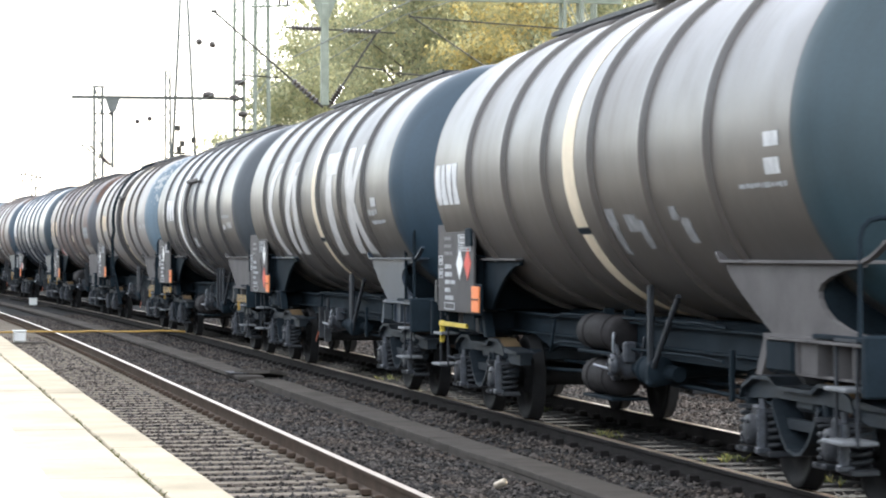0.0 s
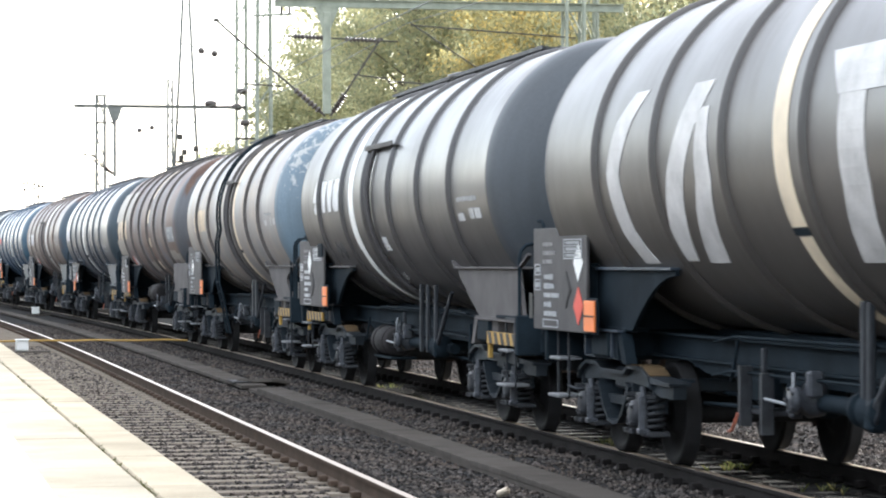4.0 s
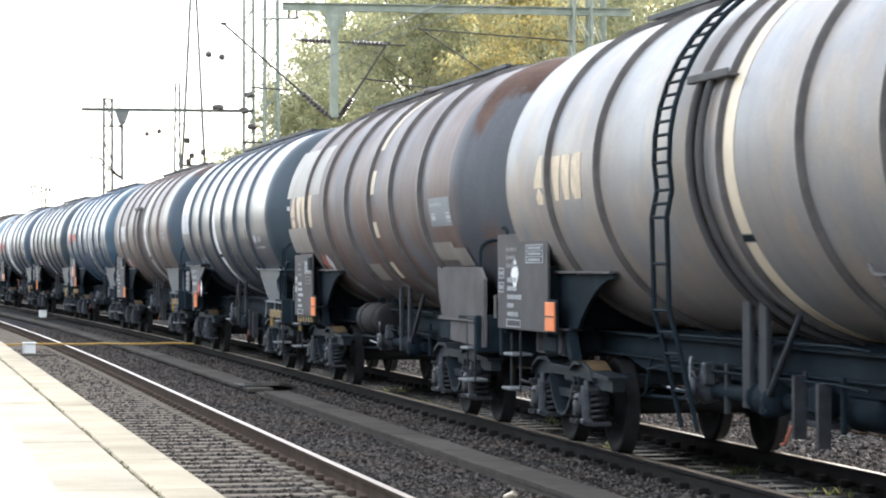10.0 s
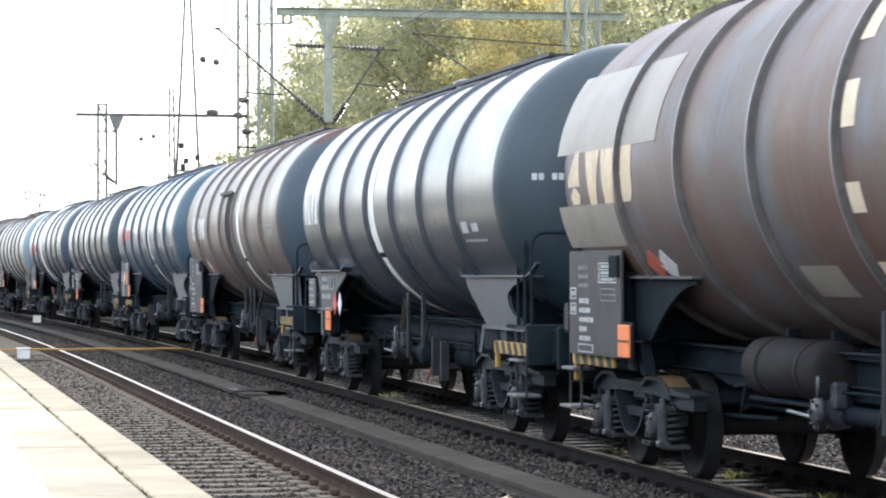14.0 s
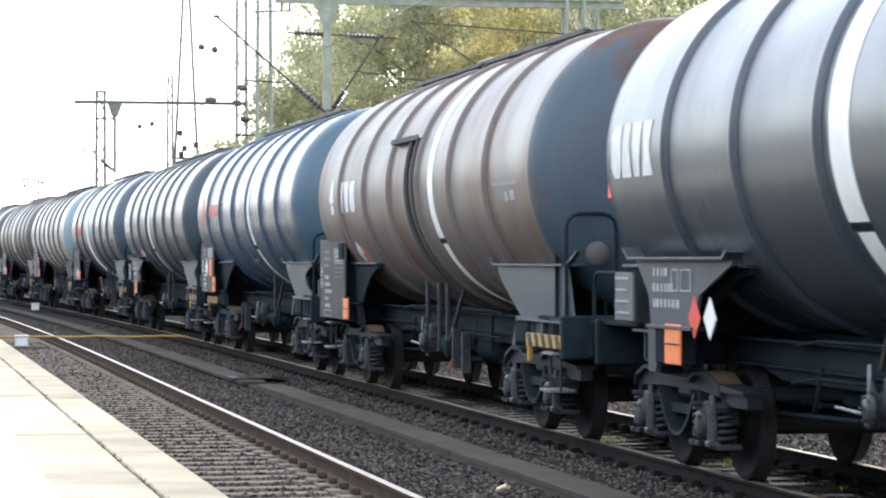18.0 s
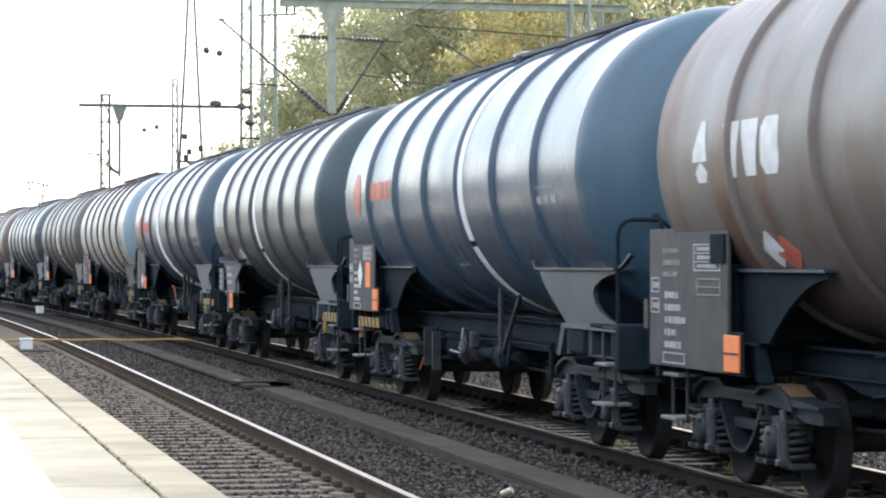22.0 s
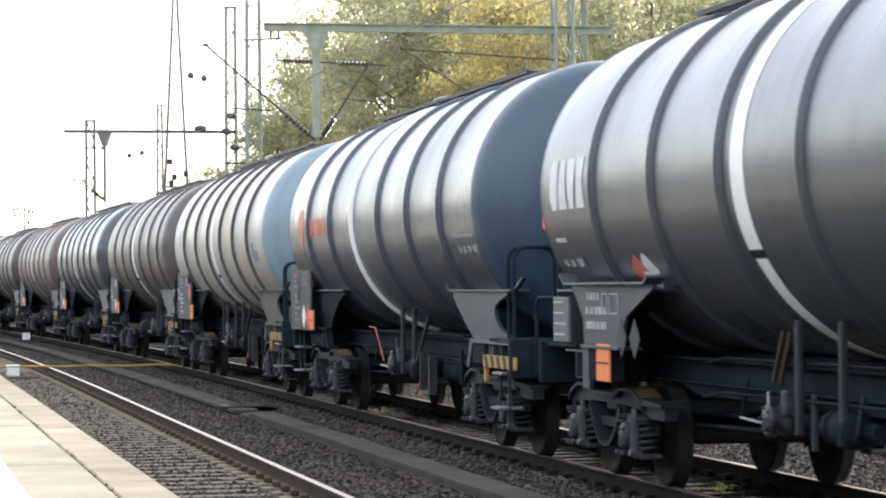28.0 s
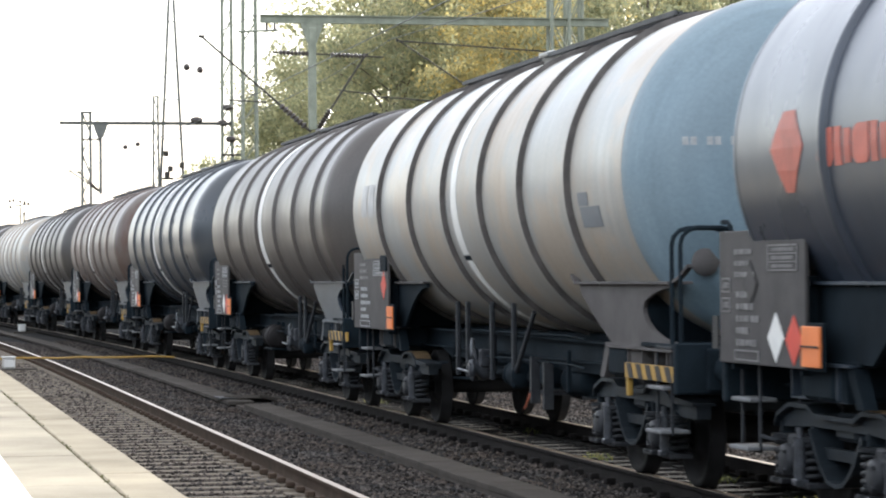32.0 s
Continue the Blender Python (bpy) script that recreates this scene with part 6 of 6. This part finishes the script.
# label, paint, head paint, tank rear, tank front, rings, band, bogies, coupling planes, features
TRAIN = [
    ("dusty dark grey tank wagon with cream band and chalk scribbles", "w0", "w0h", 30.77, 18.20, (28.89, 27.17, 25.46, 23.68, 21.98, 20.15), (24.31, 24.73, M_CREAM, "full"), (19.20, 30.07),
     dict(board_y=1.19, ink=M_MARK, board_w=1.94, dia=((0.63, 0.45, "white"), (0.85, 0.45, "red")), rear_stripe="bar", cylinders=((25.30, 1.06, 0.17, 1.25), (25.22, 0.64, 0.17, 1.0)), outlet=23.57, struts=(0.0,), wheel=24.59, set_back=-0.27, stripe=False, rails=((0.30, 2.05),), saddle_paint=M_DUSTY, seed=3)),
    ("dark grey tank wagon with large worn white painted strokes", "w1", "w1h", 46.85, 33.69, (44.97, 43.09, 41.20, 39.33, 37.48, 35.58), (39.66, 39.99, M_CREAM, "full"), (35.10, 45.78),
     dict(board_y=2.17, board_w=2.10, dia=((0.64, 0.60, "hollow"), (0.86, 0.34, "white"), (0.86, 0.75, "red")), outlet=39.42, struts=(0.0, 0.12), wheel=40.9, wheel_z=0.86, panel=(42.3,), set_back=-0.27, cylinders=(), rails=((0.2, 2.2), (0.75, 2.25)), stripe=False, seed=4)),
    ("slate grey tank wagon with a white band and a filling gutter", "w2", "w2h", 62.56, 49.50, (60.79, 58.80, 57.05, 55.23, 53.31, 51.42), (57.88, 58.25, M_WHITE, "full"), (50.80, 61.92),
     dict(board_y=1.76, ink=M_MARK, board_w=2.37, dia=((0.43, 0.34, "white"), (0.55, 0.66, "hollow")), band_mark=False, rear_stripe="striped", outlet=54.74, struts=(0.0, 0.5, 0.93), wheel=57.0, saddle="solid", set_back=-0.17, cylinders=((58.2, 0.74, 0.20, 1.2),), rails=((0.2, 2.0),), saddle_paint=M_DUSTY, seed=5)),
    ("weathered pale grey-blue tank wagon with flaking ends and side ladder", "w3", "w3h", 78.50, 65.60, (76.66, 74.78, 71.83, 71.05, 69.17, 67.50), (70.71, 71.03, M_CREAM, "full"), (67.00, 77.65),
     dict(board_y=1.91, board_w=2.27, dia=((0.37, 0.42, "white"),), outlet=71.55, struts=(0.0, 0.42), strut_width=0.20, wheel=73.39, wheel_z=0.92, panel=(70.76,), set_back=-0.32, cylinders=(), rails=((-0.1, 2.2), (0.15, 2.2), (0.5, 2.2)), dark_flank=True, saddle_paint=M_DUSTY, seed=6)),
    ("rust-stained brown tank wagon with patches of grey paint", "w4", "w4h", 94.18, 81.40, (92.34, 90.50, 88.60, 86.76, 85.15, 83.18), (86.42, 86.75, M_CREAM, "patches"), (82.95, 93.29),
     dict(board_y=1.34, ink=M_MARK, board_w=1.85, board_z=(1.03, 1.99), dia=(), outlet=86.60, struts=(0.0, 0.62), wheel=88.47, wheel_z=1.0, cylinders=((89.2, 1.06, 0.23, 1.7),), rails=((0.1, 2.1),), stripe=False, plate=True, ring_paint=M_WORNRING, dark_flank=True, saddle_paint=M_DUSTY, rear_stripe="striped", seed=7)),
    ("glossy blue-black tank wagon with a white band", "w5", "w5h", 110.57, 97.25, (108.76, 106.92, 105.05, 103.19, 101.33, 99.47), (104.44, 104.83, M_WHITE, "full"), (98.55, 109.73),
     dict(outlet=103.69, struts=(0.0, 1.02), wheel=105.30, panel=(102.95,), brace="pair", set_back=-0.2, cylinders=(), board="low", diamonds=("red", "white"), rails=((0.15, 2.2), (0.45, 2.2), (0.75, 2.2)), seed=8)),
    ("dusty brown tank wagon with a white band and a filling gutter", "w6", "w6h", 127.00, 113.72, (125.06, 123.13, 121.31, 119.43, 117.57, 115.68), (118.52, 118.81, M_WHITE, "full"), (115.08, 125.96),
     dict(board_y=1.81, board_w=2.21, board_z=(0.95, 2.09), dia=(), outlet=120.14, struts=(0.0, 0.5, 1.26), wheel=121.38, saddle="solid", set_back=-0.35, panel=(119.69,), cylinders=(), rails=((0.15, 2.25), (0.55, 2.25)), seed=9)),
    ("glossy dark blue tank wagon with white band and red logo", "w7", "w7h", 143.44, 130.44, (141.58, 139.65, 137.76, 135.85, 134.02, 132.13), (135.54, 135.90, M_WHITE, "full"), (131.40, 142.11),
     dict(board_y=1.87, ink=M_MARK, board_w=1.99, dia=((0.46, 0.5, "white"), (0.78, 0.5, "orange")), rear_stripe="striped", outlet=135.88, struts=(0.0,), wheel=137.64, wheel_z=0.92, panel=(140.2,), set_back=0.0, cylinders=(), rails=((0.3, 2.2),), stripe=False, seed=10)),
    ("dark blue-grey tank wagon with white band and white logo", "w8", "w5h", 160.44, 147.50, (158.56, 156.69, 154.85, 152.99, 151.11, 149.23), (154.26, 154.57, M_WHITE, "full"), (148.40, 159.60),
     dict(outlet=153.62, struts=(0.0, 0.95), wheel=155.1, wheel_z=0.86, brace="pair", plate_y=-1.0, cylinders=(), board="low", diamonds=("dark", "dark"), rails=((0.2, 2.2), (0.5, 2.2)), seed=11)),
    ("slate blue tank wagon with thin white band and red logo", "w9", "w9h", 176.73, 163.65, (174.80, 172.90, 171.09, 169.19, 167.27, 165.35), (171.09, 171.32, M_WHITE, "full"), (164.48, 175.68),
     dict(white_ring=True, board_y=1.90, ink=M_DIM, board_w=1.96, dia=((0.39, 0.40, "hollow"), (0.68, 0.79, "white"), (0.88, 0.80, "red")), outlet=169.48, struts=(0.0, 0.78), wheel=170.72, wheel_z=0.84, panel=(168.94,), lever=(171.53,), set_back=-0.12, cylinders=(), rails=((0.15, 2.2), (0.4, 2.2)), seed=12)),
    ("pale grey-blue tank wagon with dusty lower sides", "w10", "w10h", 193.08, 179.96, (191.17, 189.23, 187.28, 185.42, 183.62, 181.76), (186.62, 186.92, M_WHITE, "full"), (181.03, 192.05),
     dict(board_y=1.83, board_w=2.47, dia=((0.88, 0.43, "red"),), outlet=186.14, struts=(0.0, 1.05, 2.3, 2.84), wheel=187.94, wheel_z=1.0, panel=(185.24,), set_back=-0.2, cylinders=(), rails=((0.1, 2.2), (0.35, 2.2)), dark_flank=True, saddle_paint=M_DUSTY, seed=13)),
    ("umber brown tank wagon with a white band", "w11", "w11", 208.32, 195.69, (206.30, 204.30, 202.30, 200.30, 198.35, 196.50), (201.75, 202.14, M_WHITE, "full"), (196.80, 207.30), dict(outlet=200.51, seed=14)),
]
for i, (key, text) in enumerate((("w8", "dark grey tank wagon far down the train"), ("w6", "dusty brown tank wagon far down the train"), ("w1", "dark grey tank wagon far down the train"), ("w10", "pale grey tank wagon far down the train"), ("w0", "grey-brown tank wagon far down the train"))):
    r = 224.4 + 16.2 * i
    TRAIN.append((text, key, key, r, r - 12.7, tuple(r - 1.6 - 1.87 * k for k in range(6)), (r - 5.9, r - 5.6, M_WHITE, "full"), (r - 11.9, r - 0.9), dict(outlet=r - 7.5, seed=20 + i)))


# how far each wagon stands from its listed place, the couplings being drawn tight
SLACK = (0.011, 0.011, 0.035, 0.044, 0.047, 0.112, 0.005, -0.65, -1.826, -1.909, -2.028)


def build_train():
    wagons = []
    slack = [SLACK[min(n, len(SLACK) - 1)] for n in range(len(TRAIN))]
    ends = [(t[7][0] + d, t[7][1] + d) for t, d in zip(TRAIN, slack)]
    for n, (label, paint, head, rear, front, rings, band, (bf, br), feats) in enumerate(TRAIN):
        mid = (bf + br) / 2
        gap_f = ends[n][0] - ends[n - 1][1] if n else 5.2
        gap_r = ends[n + 1][0] - ends[n][1] if n + 1 < len(TRAIN) else 5.2
        feats = dict(feats)
        feats["outlet"] = feats.get("outlet", mid) - mid
        if "wheel" in feats:
            feats["wheel"] -= mid
        feats["panel"] = tuple(y - mid for y in feats.get("panel", ()))
        feats["lever"] = tuple(y - mid for y in feats.get("lever", ()))
        feats["cylinders"] = tuple((y - mid, z, r, l) for y, z, r, l in feats.get("cylinders", ((mid + 2.2, 0.82, 0.19, 0.85),)))
        b = (band[0] - mid, band[1] - mid, band[2], band[3]) if band else None
        first = len(ROLLERS)
        extras = EXTRAS.get(paint if rear < 207.9 else "", ())
        feats["extras"] = [make(mid) for make in extras]
        w = tank_wagon(label, P[paint], P[head], rear - mid, front - mid, [r - mid for r in rings], b, bf - mid, br - mid, bf - mid - gap_f / 2 + 0.66, br - mid + gap_r / 2 - 0.66, feats)
        wagons.append((w, mid + slack[n], ROLLERS[first:]))
    return wagons


def shifted(items):
    return lambda mid: boards([(y0 - mid, y1 - mid, a0, a1, m) for y0, y1, a0, a1, m in items])


EXTRAS = {
    "w0": [block_logo(30.72, 29.50, 4.2, -13.1, "oatx"), shifted([(18.46, 18.79, -4.7, -0.7, M_MARK), (18.50, 18.83, -12.4, -7.8, M_MARK), (18.41, 19.52, -16.1, -14.4, M_MARK), (23.26, 23.54, -25.4, -19.4, M_CHALK), (23.31, 23.50, -36.6, -24.5, M_CHALK), (22.61, 22.97, -27.8, -21.7, M_CHALK), (22.43, 22.61, -34.3, -23.9, M_CHALK), (21.33, 21.53, -24.3, -19.7, M_CHALK), (21.07, 21.30, -32.4, -23.7, M_CHALK)])],
    "w1": [lambda mid: strokes([[(a, p - mid, q - mid) for a, p, q in rows] for rows in (
        [(21.5, 43.95, 43.52), (12.0, 44.35, 43.85), (-5.0, 44.60, 44.20), (-25.0, 44.52, 44.12), (-37.0, 44.35, 43.92)],
        [(20.2, 42.16, 41.63), (-6.5, 42.72, 42.24), (-36.0, 43.25, 42.72)], [(12.0, 41.90, 41.62), (-10.0, 41.95, 41.55), (-36.8, 42.45, 41.90)],
        [(20.8, 38.94, 37.62), (8.5, 38.66, 37.72)], [(8.4, 38.62, 38.12), (-15.0, 38.66, 38.14), (-36.8, 38.92, 38.38)],
        [(21.5, 37.14, 36.55), (-7.0, 36.90, 36.29), (-36.0, 37.36, 36.86)], [(22.0, 36.07, 35.68), (8.0, 36.30, 35.92), (-6.0, 36.52, 36.26)], [(-8.0, 36.50, 36.25), (-36.2, 36.45, 35.93)])], M_STROKE, ""), shifted([(34.73, 35.07, -10.6, -6.2, M_MARK), (34.74, 35.37, -15.2, -11.7, M_MARK), (34.31, 35.30, -19.8, -17.5, M_MARK)])],
    "w2": [block_diamond(60.24, 59.90, -22.5, -33.5, M_GHOST), block_diamond(59.86, 59.52, -23.5, -34.5, M_GHOST), block_logo(61.40, 60.85, 11.8, -7.2, "e"), block_logo(60.66, 59.08, 10.6, -6.6, "vto"), shifted([(50.06, 51.09, -8.8, -6.4, M_MARK), (50.79, 51.12, -16.8, -13.5, M_MARK), (50.27, 50.50, -16.1, -11.7, M_MARK), (49.93, 50.21, -16.1, -11.8, M_MARK), (55.94, 56.31, -29.6, -22.1, M_MARK), (56.22, 56.69, -48.5, -43.1, M_CHALK)]), lambda mid: strokes([[(-25.2, 56.36 - mid, 56.26 - mid), (-28.0, 56.14 - mid, 56.10 - mid), (-25.0, 55.96 - mid, 55.90 - mid)]], M_BOX, ""), lambda mid: funnel(55.08 - mid, 57.05 - mid, 23, (56.52 - mid,))],
    "w3": [lambda mid: end_flange(65.60 - mid, -0.88, 1.90), block_logo(77.28, 76.86, 7.0, -11.2, "e", M_TANLOGO), block_logo(76.55, 75.38, 6.0, -10.3, "vto", M_TANLOGO), shifted([(66.00, 66.81, -4.2, -2.6, M_MARK), (66.58, 66.83, -10.5, -7.2, M_MARK), (66.06, 66.15, -10.8, -5.5, M_MARK), (65.64, 65.85, -10.3, -6.5, M_MARK)]), lambda mid: side_ladder(72.33 - mid), lambda mid: funnel(70.90 - mid, 72.0 - mid, 22, (71.45 - mid, 71.74 - mid))],
    "w4": [block_diamond(92.30, 91.76, -28.5, -39.5, M_LOGO), block_diamond(91.90, 91.42, -28.5, -40.5, M_LOGOW), block_logo(94.12, 93.62, 7.5, -11.0, "e", M_TANLOGO), block_logo(93.50, 91.90, 7.0, -11.5, "vto", M_TANLOGO), shifted([(91.20, 94.52, 6.9, 37.4, M_TAN), (92.57, 94.54, -26.7, -11.4, M_TAN), (81.50, 82.73, -16.5, -3.7, M_PATCH), (81.94, 83.20, -33.0, -24.0, M_TAN), (81.32, 82.05, -36.0, -27.1, M_TAN), (81.94, 82.63, -7.6, -5.7, M_MARK), (82.40, 82.63, -13.7, -10.5, M_MARK), (81.57, 81.78, -14.6, -10.5, M_MARK), (87.50, 88.33, -46.0, -35.0, M_TAN)])],
    "w5": [block_logo(110.44, 109.16, 10.0, -7.6, "oatx"), shifted([(98.80, 99.12, -18.4, -13.5, M_MARK), (98.26, 98.58, -18.0, -14.5, M_MARK), (98.00, 99.08, -22.7, -21.2, M_MARK)]), lambda mid: head_number(97.25 - mid, -1, -1.17, 2.78)],
    "w6": [lambda mid: end_flange(113.72 - mid, -0.89, 1.86), block_diamond(124.62, 124.10, -27.5, -39.5, M_LOGO), block_diamond(124.90, 124.44, -26.0, -38.0, M_LOGOW), block_logo(126.04, 125.60, 8.0, -10.3, "e"), block_logo(125.25, 123.88, 6.4, -9.6, "vto"), shifted([(114.27, 115.34, -5.5, -3.9, M_MARK), (114.38, 114.83, -11.8, -7.1, M_MARK)]), lambda mid: funnel(119.43 - mid, 121.2 - mid, 21, (119.93 - mid, 119.55 - mid))],
    "w7": [block_logo(142.85, 142.13, 11.2, -10.4, "d", M_LOGO), block_logo(141.48, 139.93, 5.8, -3.4, "oioiav", M_LOGO), shifted([(131.37, 132.13, -6.8, -5.5, M_MARK), (131.29, 132.14, -13.0, -8.7, M_MARK), (136.54, 137.14, -38.4, -37.1, M_MARK)])],
    "w8": [block_diamond(158.0, 157.52, -25.5, -36.5, M_LOGO), block_diamond(157.72, 157.22, -25.0, -39.0, M_LOGOW), block_logo(160.12, 158.85, 9.8, -7.8, "oatx"), shifted([(159.79, 160.17, -19.4, -17.8, M_MARK), (159.51, 160.18, -29.2, -25.7, M_MARK)]), lambda mid: head_number(147.50 - mid, -1, -1.10, 2.84)],
    "w9": [block_logo(175.94, 175.20, 9.2, -12.5, "d", M_LOGO), block_logo(174.96, 173.30, 3.0, -6.8, "oioia", M_LOGO), shifted([(163.83, 164.89, -14.3, -12.3, M_MARK), (163.73, 164.66, -21.5, -17.6, M_MARK)])],
    "w10": [lambda mid: end_flange(179.96 - mid, -0.88, 1.92), shifted([(192.06, 192.47, -4.4, 11.0, M_MARK), (191.61, 191.98, -4.6, 11.0, M_MARK), (191.14, 191.50, -4.7, 10.9, M_MARK), (181.12, 181.45, -10.2, -5.5, M_PATCH), (180.77, 181.43, -17.7, -10.5, M_PATCH)]), lambda mid: head_number(179.96 - mid, -1, -1.08, 2.93)],
}

ground()
track("track", "straight shiny-railed track beside the platform", NEAR_X, M_RAILTOP)
track("track", "dark rusty track on which the tank train rolls", TRAIN_X, M_RAILTOP, wood=M_DARKSLEEPER, steel=M_DARKRAIL, lump=1.15)
track("track", "further track behind the train", FAR_X, M_RAILTOP, (20, 20), wood=M_DARKSLEEPER)
ballast_stones()
cable_trough()
platform()
reflection_wall()
overhead_line()
small_things()
weeds()
for args in (
    (18.4, 117, 11.8, 7.0, M_LEAF_W, "pale green willow-like tree with thin foliage", 1, 20000, 0.20),
    (16.3, 122, 8.6, 5.0, M_LEAF_W, "low pale green tree beside the mast", 2, 10000, 0.20),
    (24.5, 124, 19, 10, M_LEAF_G, "tall green birch-like tree turning yellow", 3, 24000, 0.25),
    (21.4, 134, 15.5, 7, M_LEAF_W, "tall thin pale green tree", 4, 12000, 0.20),
    (28.5, 116, 17, 9, M_LEAF_Y, "tall tree with yellow autumn leaves", 5, 24000, 0.24),
    (31.5, 108, 18, 10, M_LEAF_G, "tall green tree turning yellow", 6, 22000, 0.24),
    (33.5, 98, 17, 10, M_LEAF_D, "tall dark green tree", 7, 20000, 0.24),
    (36.0, 92, 16, 9, M_LEAF_Y, "yellowing tree behind the train", 8, 18000, 0.23),
    (40.0, 100, 18, 11, M_LEAF_D, "tall dark green tree at the back", 9, 16000, 0.27),
    (27.0, 140, 21, 13, M_LEAF_W, "tall pale green tree at the back", 10, 22000, 0.32),
    (33.5, 134, 21, 13, M_LEAF_Y, "tall yellowing tree at the back", 11, 22000, 0.32),
    (41.0, 124, 21, 14, M_LEAF_G, "tall green tree at the back", 12, 20000, 0.32),
    (38.0, 150, 23, 16, M_LEAF_G, "tall green tree far at the back", 14, 18000, 0.40),
    (30.0, 158, 22, 15, M_LEAF_W, "tall pale tree far at the back", 15, 18000, 0.40),
    (25.0, 205, 9.8, 8, M_LEAF_W, "distant pale green tree", 13, 8000, 0.28),
):
    tree(args[0] * 0.978, args[1], args[2] * 0.98, *args[3:7], int(args[7] * 1.2), args[8] * 0.84)
WAGONS = build_train()


def motions():
    for wagon, mid, wheels in WAGONS:
        rows = []
        for i in range(65):
            t = i / 2
            a = mid - run(t)
            rows.append((t, on_track(TRAIN_X, a)))
        walk(wagon, rows)
        for w, y in wheels:
            walk(w, [(i / 10, pose(0, y, 0.46, math.degrees(run(i / 10) / 0.46) % 360)) for i in range(321)])


motions()
